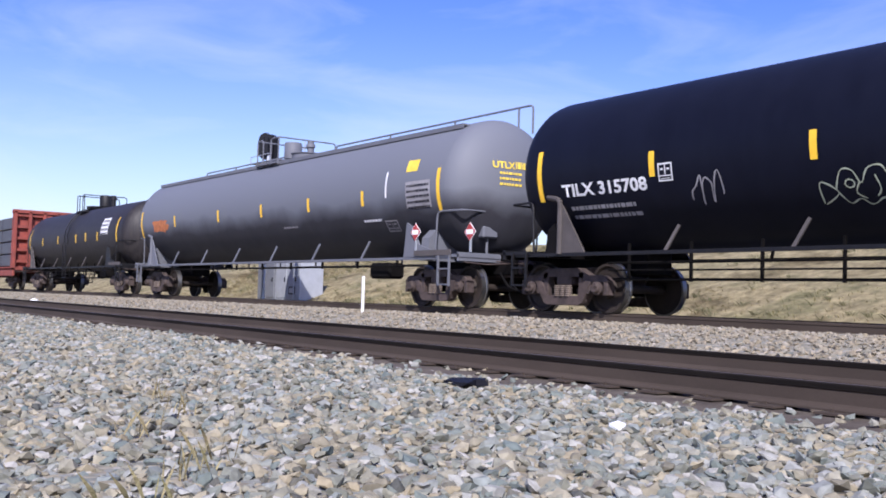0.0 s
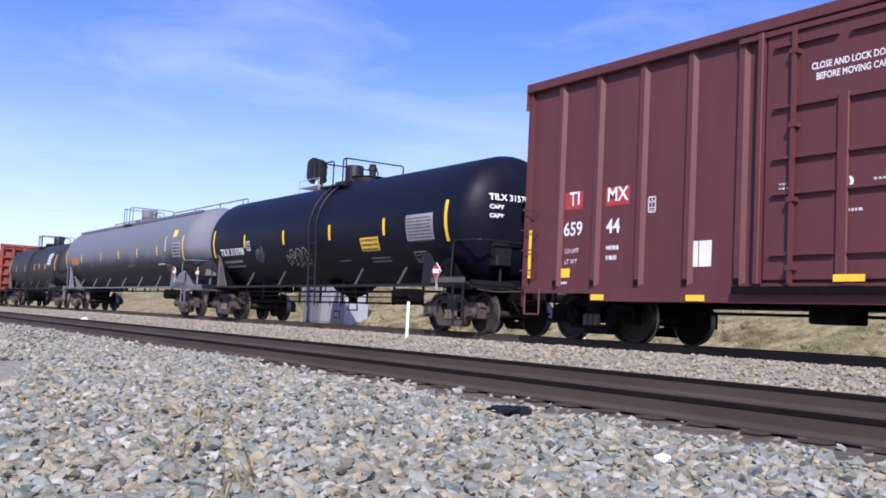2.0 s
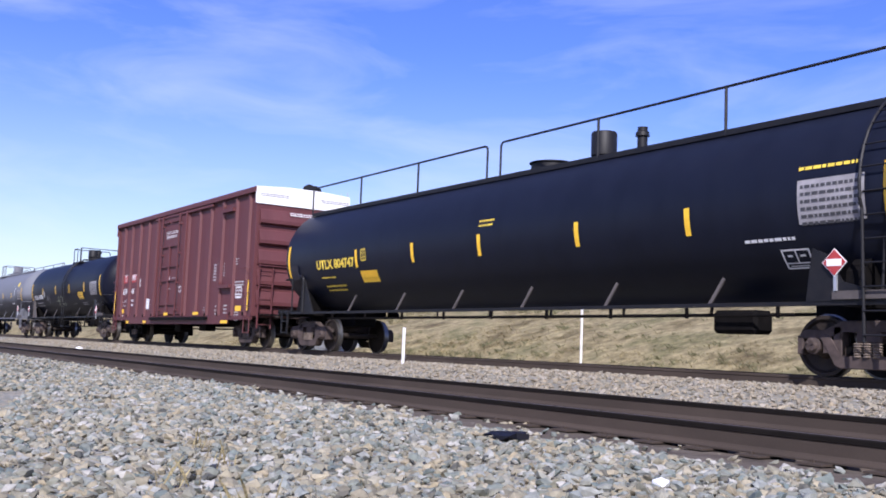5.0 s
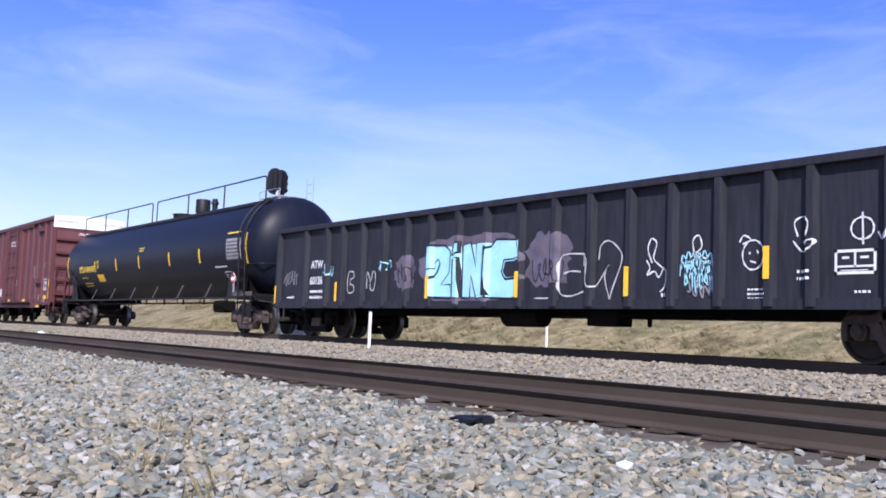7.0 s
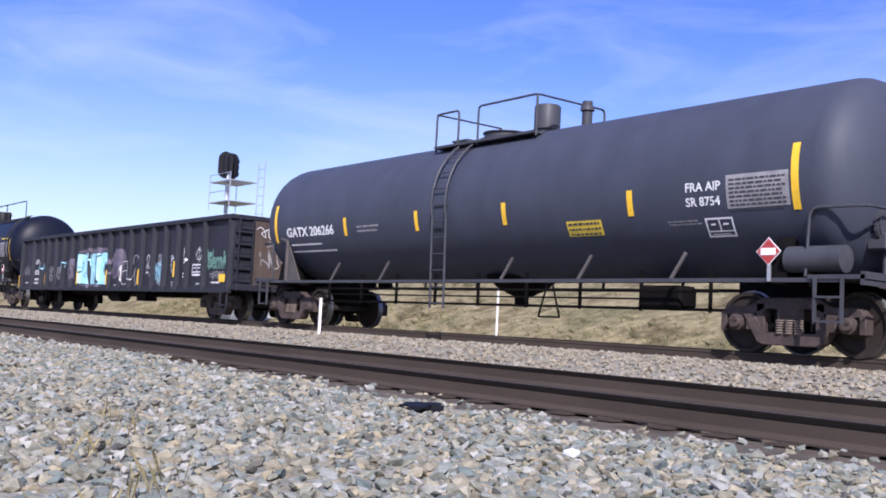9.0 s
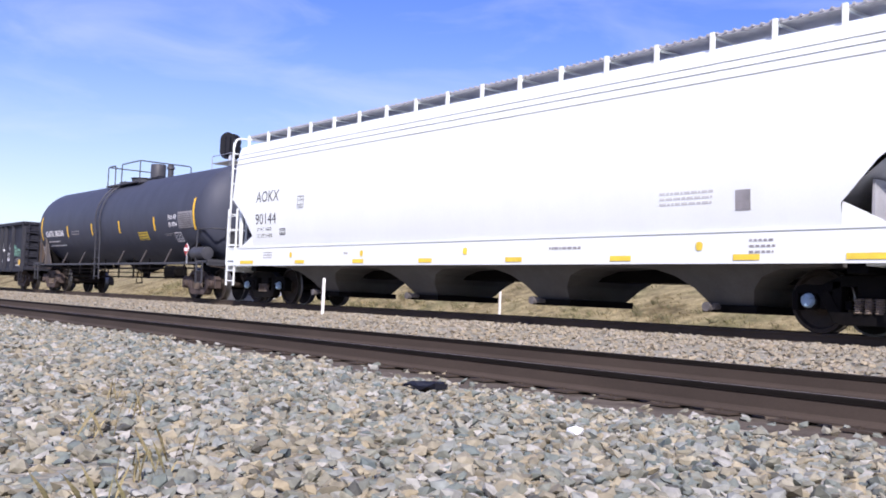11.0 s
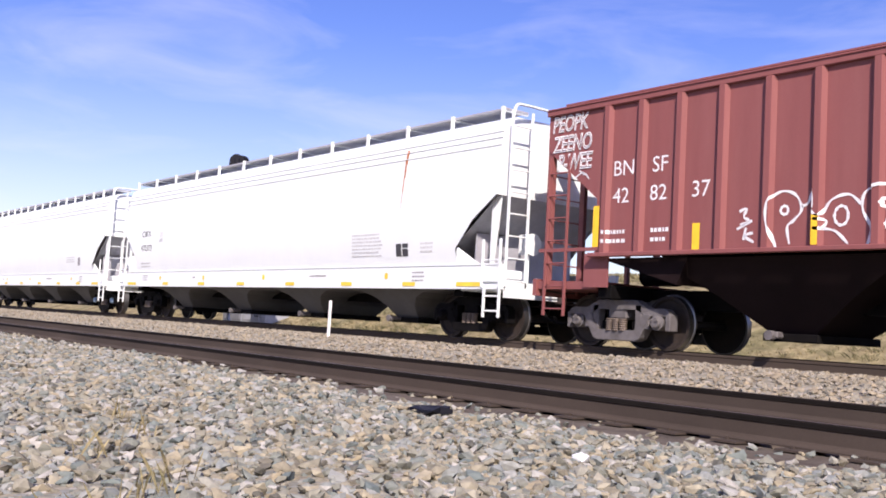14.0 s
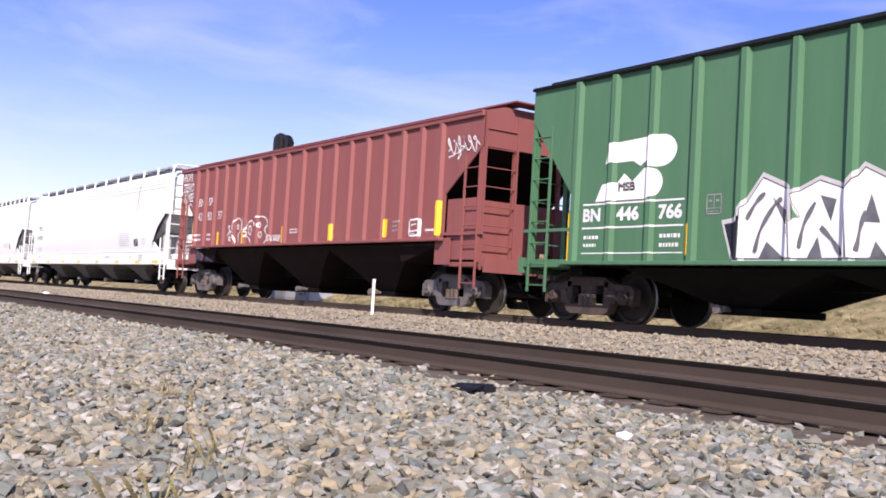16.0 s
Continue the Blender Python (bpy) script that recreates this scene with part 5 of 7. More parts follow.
    for x, z, w, hh, lo, mat in ((-9.45, 1.35, 0.75, 0.4, 5, M_LETTER_G), (-7.1, 1.55, 0.35, 0.3, 3, M_SPRAY_BLUE), (-4.6, 1.6, 0.5, 0.25, 4, M_SPRAY_BLUE), (-3.85, 1.3, 0.7, 0.45, 5, M_SPRAY_DARK), (0.95, 1.25, 0.8, 0.45, 5, M_SPRAY_DARK),
                                 (4.6, 1.0, 0.6, 0.5, 6, M_SPRAY_BLUE), (4.62, 1.25, 0.55, 0.4, 7, M_SPRAY_BLUE), (4.7, 0.92, 0.5, 0.3, 4, M_LETTER_G),
                                 (8.6, 1.12, 0.8, 0.22, 6, M_LETTER_G), (8.3, 1.5, 0.35, 0.5, 2, M_SPRAY_MINT)):
        wrap(scrawl(rng, w, hh, lo, 0.014), x, z, mat, car, "graffiti", lift=0.012, **f)
    frame_mark(car, 7.3, 1.22, 0.62, 0.34, M_LETTER, 0.04, **f)
    for i, (x, z, w, hh, n) in enumerate(((-9.3, 1.05, 0.5, 0.12, 1), (-4.5, 1.1, 0.12, 0.14, 1), (4.15, 1.0, 0.15, 0.14, 1), (5.85, 1.05, 0.4, 0.2, 3), (6.7, 1.3, 0.35, 0.2, 2), (7.6, 1.0, 0.3, 0.08, 1), (8.6, 1.05, 0.7, 0.12, 1), (1.0, 0.95, 0.4, 0.06, 1))):
        note(car, x, z, w, hh, M_LETTER, None, n, 60 + i, **f)
    for a, b, w, hh, lo, half, mat in ((-0.7, 1.35, 1.1, 0.65, 4, 0.02, M_LETTER_G), (-0.75, 2.3, 1.3, 0.3, 6, 0.012, M_LETTER), (-0.5, 2.02, 0.9, 0.22, 5, 0.012, M_LETTER_G), (0.5, 1.2, 0.7, 0.8, 3, 0.018, M_LETTER_G)):
        m = scrawl(rng, w, hh, lo, half)
        for v in m.vertices:
            v.co = (h + 0.055, a + v.co.x, b + v.co.y)
        m.materials.append(mat)
        ob = new("graffiti", m)
        ob.parent = car
    return car


def hopper_frame(car, half, e, mat, cast, cap=None, deck=1.0):
    for s in (-1, 1):
        part("end_sill", boxes((min(s * (half + 0.15), s * e), max(s * (half + 0.15), s * e), -1.45, 1.45, deck - 0.08, deck + 0.06), (s * e - 0.04, s * e + 0.04, -1.5, 1.5, deck - 0.2, deck + 0.1)), mat, car)
        part("bolster_web", boxes((s * half - 0.15, s * half + 0.15, -1.4, 1.4, 0.82, deck), bevel=0.01), M_UNDER, car)
        build_truck(car, s * half, cast, cap)
        build_coupler(car, s * (e - 0.1), s)
    part("centre_sill", boxes((-e + 0.2, e - 0.2, -0.33, 0.33, 0.7, deck - 0.02)), M_UNDER, car)
    x = e - 0.55
    bm = turned(bmesh.new(), [(0, 0.19), (0, 0.22), (0.035, 0.22), (0.035, 0.19)], "x", (x + 0.1, -0.45, 1.9), 18)
    bar(bm, (x + 0.11, -0.65, 1.9), (x + 0.11, -0.25, 1.9), 0.015)
    bar(bm, (x + 0.11, -0.45, 1.7), (x + 0.11, -0.45, 2.1), 0.015)
    box(bm, x - 0.15, x + 0.1, -0.6, -0.3, 1.7, 2.1, 0.03)
    bar(bm, (x, -0.45, deck), (x, -0.45, 1.7), 0.03)
    part("hand_brake", bm, M_WHITE if mat is M_WHITE else M_CAST, car, "hand brake wheel")
    bm = turned(bmesh.new(), [(-0.5, 0.02), (-0.46, 0.2), (0.3, 0.2), (0.34, 0.02)], "x", (-half - 0.3, 0.5, 1.35), 16)
    part("air_tank", bm, mat if mat is M_WHITE else M_UNDER, car, "", True)


def hopper_bottoms(car, bays, half_len, zt, zb, mat, gap=0.32, curve=((0.0, 0.0), (0.10, 0.36), (0.26, 0.62), (0.5, 0.77), (1.0, 0.82), (1.0, 1.0))):
    """A row of outlet hoppers between the trucks; curve: how each end sheet opens towards its neighbour."""
    n = len(bays)
    w = half_len / n
    for x in bays:
        bm = bmesh.new()
        rings = []
        for u, k in curve:
            a, b, z = gap + (w - gap) * u, 0.75 + 0.67 * k, zb + (zt - zb) * k
            rings.append([bm.verts.new(p) for p in ((x - a, -b, z), (x + a, -b, z), (x + a, b, z), (x - a, b, z))])
        bm.faces.new(rings[0]), bm.faces.new(rings[-1])
        for a, b in zip(rings, rings[1:]):
            for i in range(4):
                bm.faces.new((a[i], a[(i + 1) % 4], b[(i + 1) % 4], b[i]))
        bmesh.ops.recalc_face_normals(bm, faces=bm.faces[:])
        hop = part("outlet_hopper", bm, mat, car)
        part("outlet_gate", boxes((x - gap - 0.12, x + gap + 0.12, -0.85, 0.85, zb - 0.1, zb + 0.02), bevel=0.012), M_UNDER, hop)
        bm = turned(bmesh.new(), [(-1.18, 0.02), (-1.18, 0.075), (-1.08, 0.075), (-1.08, 0.04), (-0.75, 0.04)], "y", (x - gap + 0.2, 0, zb - 0.02), 10)
        box(bm, x - gap + 0.1, x - gap + 0.3, -1.1, -0.95, zb - 0.06, zb + 0.04, 0.02)
        part("gate_crank", bm, M_CAST_NEW, hop)


WHITE_SIDE = ((1.42, 1.52), (1.75, 1.585), (2.3, 1.61), (2.76, 1.605), (3.62, 1.54), (3.68, 1.54), (4.0, 1.48), (4.2, 1.40), (4.27, 1.2))


def white_side(z):
    for (a, ya), (b, yb) in zip(WHITE_SIDE, WHITE_SIDE[1:]):
        if z <= b:
            return -(ya + (yb - ya) * (z - a) / (b - a))
    return -WHITE_SIDE[-1][1]


def build_white_hopper(label, half, body, marks, cap=None):
    """Smooth-sided covered hopper; body: half-length of its side."""
    car = thing("covered_hopper", label, "covered hopper", "cars of the freight train")
    e = body + 0.25
    # side sheet, bulged a little, with the lower corners cut back over the trucks
    secs = WHITE_SIDE
    bm = bmesh.new()
    def reach(z):
        if z > 2.75:
            return body
        return body - 0.25 - 0.95 * min(1.0, (2.75 - z) / 1.0)
    for s in (-1, 1):
        rows = [[bm.verts.new((k * reach(z), s * w, z)) for k in (-1, -0.5, 0, 0.5, 1)] for z, w in secs]
        for a, b in zip(rows, rows[1:]):
            for i in range(4):
                bm.faces.new((a[i], a[i + 1], b[i + 1], b[i]))
    part("side_sheet", bm, M_WHITE, car, "white painted curved side", True)
    bm = boxes((-body, body, -1.2, 1.2, 4.25, 4.30))
    part("roof", bm, M_WHITE, car)
    part("side_seam", boxes((-body, body, -1.55, -1.52, 3.71, 3.73), (-body, body, -1.525, -1.49, 3.86, 3.87), (-body, body, -1.50, -1.47, 3.98, 3.995)), M_WHITE, car)
    for s in (-1, 1):
        bm = bmesh.new()
        v = [bm.verts.new(p) for p in ((s * body, -1.5, 2.8), (s * body, 1.5, 2.8), (s * body, 1.4, 4.27), (s * body, -1.4, 4.27), (s * (body - 2.3), -1.5, 1.05), (s * (body - 2.3), 1.5, 1.05))]
        bm.faces.new((v[0], v[4], v[5], v[1]))
        bmesh.ops.delete(bm, geom=v[2:4], context="VERTS")
        part("slope_sheet", bm, M_GRATE, car, "grey slope sheet")
        bm = bmesh.new()
        rim = [(2.75, 1.605), *secs[3:]]
        bm.faces.new([bm.verts.new((s * (body - 0.003), -w, z)) for z, w in rim] + [bm.verts.new((s * (body - 0.003), w, z)) for z, w in reversed(rim)])
        part("end_sheet", bm, M_WHITE, car)
        part("side_sill", boxes((-e, e, s * 1.55 - 0.03, s * 1.55 + 0.03, 0.95, 1.44), (-e, e, s * 1.55 - 0.045 * (s < 0), s * 1.55 + 0.045 * (s > 0), 1.41, 1.44)), M_WHITE, car)
        for q in (-1, 1):
            bm = bmesh.new()
            prism(bm, [(s * (e - 0.55), 1.44), (s * (e - 0.45), 1.44), (s * (body - 0.05), 2.75), (s * (body - 0.3), 2.75)], "y", q * 1.42 - 0.02, q * 1.42 + 0.02)
            part("end_brace", bm, M_WHITE, car)
        bm = bmesh.new()
        prism(bm, [(s * (body - 1.21), 1.44), (s * (body - 0.5), 1.44), (s * (body - 1.21), 1.78)], "y", -1.54, -1.50)
        part("end_gusset", bm, M_WHITE, car)
        # low side ladder, and a full-height ladder on the end with its hoop
        ladder(car, M_WHITE, (s * (e - 0.06), s * (e - 0.56)), -1.60, 0.98, 2.5 if s < 0 else 1.9, 0.40, 0.016, "side_ladder")
        ladder(car, M_WHITE, (s * (e - 0.06), s * (e - 0.5)), -1.58, 0.42, 0.98, 0.28, 0.018, "sill_step")
        if s > 0 or cap:
            x = s * (e + 0.02)
            ladder(car, M_WHITE, (-1.52, -1.02), x, 1.0, 4.36, 0.42, 0.018, "end_ladder", along="y")
            part("ladder_hoop", pipe(bent([(x, -1.52, 4.2), (x, -1.46, 4.48), (x - s * 0.05, -1.0, 4.5), (x - s * 0.1, -0.3, 4.5)], 0.12), 0.03), M_WHITE, car)
        if s > 0:
            part("shear_plate", boxes((body - 0.92, body - 0.88, -1.3, 1.3, 1.06, 2.08)), M_GRATE, car)
            part("end_pipework", boxes((body - 0.4, body - 0.1, -1.2, -0.6, 1.06, 1.35), bevel=0.05), M_WHITE, car)
    # roof running board: a grated panel on edge posts
    n = int(2 * body / (1.1 if cap else 1.62))
    bm = boxes((-body + 0.2, body - 0.2, -1.30, -0.72, 4.46, 4.50), (-body + 0.2, body - 0.2, 0.72, 1.30, 4.46, 4.50))
    part("running_board", bm, M_GRATE, car, "galvanised grated running board")
    for i in range(n + 1):
        x = -body + 0.25 + (2 * body - 0.5) * i / n
        part("board_post", boxes((x - 0.035, x + 0.035, -1.36, -1.31, 4.2, 4.52), (x - 0.03, x + 0.03, -1.31, -0.7, 4.43, 4.46)), M_WHITE, car)
    slats = cap and boxes(*[(-body + 0.25 + 0.16 * i, -body + 0.29 + 0.16 * i, -1.34, -0.70, 4.485, 4.515) for i in range(int((2 * body - 0.5) / 0.16))])
    if cap:
        tagged(part("board_slat", slats, M_GRATE, car), kind="stuff")
    for k in range(4):
        x = -body * 0.72 + body * 0.48 * k
        part("hatch_cover", boxes((x - 1.8, x + 1.8, -0.35, 0.35, 4.29, 4.42), bevel=0.03), M_WHITE, car)
    # trucks in near-black: the shade under the car is painted into them
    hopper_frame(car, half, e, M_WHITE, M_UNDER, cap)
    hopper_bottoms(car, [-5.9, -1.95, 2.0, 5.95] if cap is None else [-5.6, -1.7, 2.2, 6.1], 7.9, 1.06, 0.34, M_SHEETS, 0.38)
    f = dict(y=white_side)
    for x, z, body_text, size, mat, sq in marks:
        wrap(glyphs(body_text, size, 0.0, 0, sq), x, z, mat, car, lift=0.006, **f)
    g = dict(y=-1.58)
    for i, x in enumerate((-body + 0.6, -body * 0.63, -body * 0.36, -body * 0.1, body * 0.18, body * 0.45, body * 0.7, body - 1.1)):
        w = 0.75 if i in (0, 7) else 0.45
        wrap(flat([(0, w, 0, 0.085)]), x, 1.0, M_LETTER_Y, car, "reflector_strip", lift=0.012, **g)
    for i, (x, z, w, hh, n) in enumerate(((-body + 1.9, 1.3, 0.55, 0.2, 3), (body * 0.3, 1.25, 0.9, 0.1, 1), (body - 2.6, 1.3, 0.5, 0.25, 3), (-body * 0.4, 1.25, 0.15, 0.12, 1))):
        note(car, x, z, w, hh, M_LETTER_G, None, n, 90 + i, **g)
    for x in (-body * 0.66, -body * 0.33, body * 0.05, body * 0.63):
        wrap(blob(random.Random(3), 0.13, 0.13, 0.05), x, 1.15, M_LETTER_Y, car, "yellow_dot", lift=0.012, **g)
    return car


def build_ribbed_hopper(label, skin, half, low, top_half, zb, zt, knee, rib_x, cast, under, walk_mat, closed=False, chord=None):
    """Ribbed covered hopper. low: half-length of the side at its foot; top_half: at its top; knee: heights between which the ends slope."""
    car = thing("covered_hopper", label, "covered hopper", "cars of the freight train")
    e = top_half + 0.12
    y = SIDE - 0.1
    outline = [(-low, zb), (low, zb), (low, knee[0]), (top_half, knee[1]), (top_half, zt), (-top_half, zt), (-top_half, knee[1]), (-low, knee[0])]
    for s in (-1, 1):
        bm = bmesh.new()
        prism(bm, outline, "y", s * y - 0.015, s * y + 0.015)
        part("side_sheet", bm, skin, car)
        part("top_chord", boxes((-top_half - 0.02, top_half + 0.02, s * (SIDE - 0.055) - 0.035, s * (SIDE - 0.055) + 0.035, zt - (0.035 if chord else 0.1), zt + 0.03), bevel=0.012), chord or skin, car)
        part("side_sill", boxes((-low - 0.05, low + 0.05, s * (SIDE - 0.02) - 0.08, s * (SIDE - 0.02) + 0.04, zb - 0.05, zb + 0.02), bevel=0.01), skin, car)
        for x in rib_x:
            z0 = zb if abs(x) < low else knee[0] + (knee[1] - knee[0]) * (abs(x) - low) / (top_half - low)
            bm = bmesh.new()
            prism(bm, [(x - 0.1, s * y), (x + 0.1, s * y), (x + 0.05, s * SIDE), (x - 0.05, s * SIDE)], "z", z0, zt - (0.035 if chord else 0.1))
            part("side_post", bm, skin, car)
    bm = bmesh.new()
    prism(bm, [(-SIDE, zt), (SIDE, zt), (1.0, zt + 0.16), (-1.0, zt + 0.16)], "x", -top_half, top_half)
    part("roof", bm, skin, car)
    part("running_board", boxes((-top_half - 0.25, top_half + 0.25, -0.9, -0.45, zt + 0.26, zt + 0.29), (-top_half - 0.25, top_half + 0.25, 0.45, 0.9, zt + 0.26, zt + 0.29), (top_half - 0.2, top_half + 0.25, -0.45, 0.45, zt + 0.26, zt + 0.29)), walk_mat, car)
    part("roof_hatch", boxes((-top_half + 0.5, top_half - 0.5, -0.4, 0.4, zt + 0.14, zt + 0.3), bevel=0.03), skin, car)
    for s in (-1, 1):
        bm = bmesh.new()
        v = [bm.verts.new(p) for p in ((s * top_half, -y, knee[1]), (s * top_half, y, knee[1]), (s * top_half, y, zt), (s * top_half, -y, zt))]
        bm.faces.new((v[0], v[1], v[2], v[3]))
        part("end_sheet", bm, skin, car)
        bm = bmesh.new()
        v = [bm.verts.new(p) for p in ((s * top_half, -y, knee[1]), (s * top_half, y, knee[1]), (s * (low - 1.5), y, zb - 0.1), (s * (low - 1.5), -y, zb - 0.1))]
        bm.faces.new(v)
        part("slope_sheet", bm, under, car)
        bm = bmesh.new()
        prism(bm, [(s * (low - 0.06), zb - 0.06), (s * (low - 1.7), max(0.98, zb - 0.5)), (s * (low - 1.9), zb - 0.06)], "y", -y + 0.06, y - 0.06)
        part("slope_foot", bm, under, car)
        for q in (-1, 1):
            part("corner_post", boxes((s * (top_half - 0.06) - 0.05, s * (top_half - 0.06) + 0.05, q * (y - 0.05) - 0.05, q * (y - 0.05) + 0.05, 1.05, knee[1] + 0.2)), skin, car)
            part("inner_post", boxes((s * (top_half - 0.06) - 0.04, s * (top_half - 0.06) + 0.04, q * 0.62 - 0.04, q * 0.62 + 0.04, 1.05, zt)), skin, car)
        ladder(car, skin, (s * (top_half - 0.06), s * (top_half - 0.56)), -y - 0.02, 0.5, knee[1] - 0.15, 0.4, 0.014, "side_ladder")
        ladder(car, skin, (-y + 0.05, -0.62), s * (top_half + 0.02), 0.9, zt, 0.4, 0.014, "end_ladder", along="y")
        part("end_gusset", boxes((min(s * (low - 0.3), s * (low + 0.25)), max(s * (low - 0.3), s * (low + 0.25)), -y - 0.01, -y + 0.02, 1.0, zb + 0.02)), skin, car)
        if closed and s > 0:
            # plates that close the lower part of this end, at the side and across
            part("shear_plate", boxes((low + 0.02, top_half - 0.12, -y + 0.05, -y + 0.08, 1.06, knee[0] - 0.1), (low + 0.02, top_half - 0.12, y - 0.08, y - 0.05, 1.06, knee[0] - 0.1)), skin, car)
            part("end_plate", boxes((top_half - 0.15, top_half - 0.12, -y + 0.08, 0.25, 1.06, knee[0] - 0.15), (top_half - 0.15, top_half - 0.12, 0.25, y - 0.08, 1.35, knee[0] - 0.15)), skin, car)
        part("platform_rail", boxes((min(s * (low - 0.1), s * e), max(s * (low - 0.1), s * e), -y - 0.03, -y + 0.01, 1.62, 1.68)), skin, car)
    hopper_frame(car, half, e + 0.1, skin, cast, None, 1.05)
    inner = half - 1.25
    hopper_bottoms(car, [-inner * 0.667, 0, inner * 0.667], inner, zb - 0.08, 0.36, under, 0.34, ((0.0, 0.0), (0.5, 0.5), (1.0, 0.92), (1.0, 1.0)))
    return car


def build_flat_car():
    car = thing("bulkhead_flat_car", "red bulkhead flat car loaded with wrapped lumber", "flat car", "cars of the freight train")
    h = 10.0
    part("deck", boxes((-h, h, -1.5, 1.5, 1.0, 1.16), (-h, h, -1.5, -1.38, 0.7, 1.1), (-h, h, 1.38, 1.5, 0.7, 1.1), bevel=0.01), M_FLATRED, car)
    for s in (-1, 1):
        for q in (-1.45, -0.72, 0.0, 0.72, 1.45):
            part("bulkhead_post", boxes((s * (h - 0.1) - 0.14, s * (h - 0.1) + 0.14, q - 0.08, q + 0.08, 1.1, 4.05), bevel=0.01), M_FLATRED, car)
        for z in (1.4, 2.0, 2.6, 3.2, 3.8):
            part("bulkhead_beam", boxes((s * (h - 0.12) - 0.08, s * (h - 0.12) + 0.08, -1.4, 1.4, z, z + 0.14)), M_FLATRED, car)
        part("bulkhead_sheet", boxes((s * (h - 0.25) - 0.02, s * (h - 0.25) + 0.02, -1.55, 1.55, 1.16, 4.0), (s * (h - 0.12) - 0.16, s * (h - 0.12) + 0.16, -1.57, 1.57, 3.98, 4.15)), M_FLATRED, car)
        build_truck(car, s * 8.0, M_CAST)
        build_coupler(car, s * (h + 0.1), s)
    return car


def build_lumber():
    """Stacks on the flat car, in bundles."""
    out = []
    rng = random.Random(9)
    for i in range(5):
        for k in range(4):
            for q in (-1, 1):
                a = -9.2 + i * 3.7
                b = thing("lumber_bundle", "dark-wrapped lumber bundle stacked on the flat car" if i > 3 else "tan sawn lumber bundle stacked on the flat car", "lumber", "lumber load")
                bm = bmesh.new()
                if i > 3:
                    box(bm, a, a + 3.55, q * 0.68 - 0.62, q * 0.68 + 0.62, 1.22 + k * 0.66, 1.82 + k * 0.66, 0.02)
                    part("wrapped_package", bm, M_WRAP, b)
                else:
                    for r in range(6):
                        box(bm, a + rng.uniform(0, 0.06), a + 3.5 + rng.uniform(0, 0.08), q * 0.68 - 0.62, q * 0.68 + 0.62, 1.22 + k * 0.66 + r * 0.1, 1.31 + k * 0.66 + r * 0.1)
                    tagged(part("board_bundle", bm, M_LUMBER, b), kind="stuff")
                part("strap", boxes((a + 0.8, a + 0.84, q * 0.68 - 0.625, q * 0.68 + 0.625, 1.215 + k * 0.66, 1.825 + k * 0.66)), M_UNDER, b)
                out.append(b)
    return out


def emblem():
    """The white emblem's two rounded bars, as flat shapes."""
    def lobe(cx, cy, rx, ry):
        return [(cx + rx * math.sin(a), cy + ry * math.cos(a), 0) for a in [math.pi * i / 12 for i in range(13)]]
    upper = [(0.0, 0.66, 0), (0.1, 1.0, 0), (1.45, 1.06, 0)] + lobe(1.45, 0.79, 0.4, 0.27) + [(1.2, 0.53, 0), (1.12, 0.66, 0), (0.95, 0.56, 0), (0.75, 0.66, 0)]
    upper = [(x + 0.25, y, z) for x, y, z in upper]
    lower = [(0.0, 0.0, 0), (0.18, 0.3, 0), (0.6, 0.31, 0), (0.78, 0.46, 0), (1.0, 0.31, 0), (1.3, 0.52, 0)] + lobe(1.4, 0.26, 0.38, 0.26)
    out = []
    for ring in (upper, lower):
        bm = bmesh.new()
        bm.faces.new([bm.verts.new(p) for p in ring])
        bmesh.ops.triangulate(bm, faces=bm.faces[:])
        m = bpy.data.meshes.new("paint")
        bm.to_mesh(m)
        bm.free()
        out.append(m)
    return out


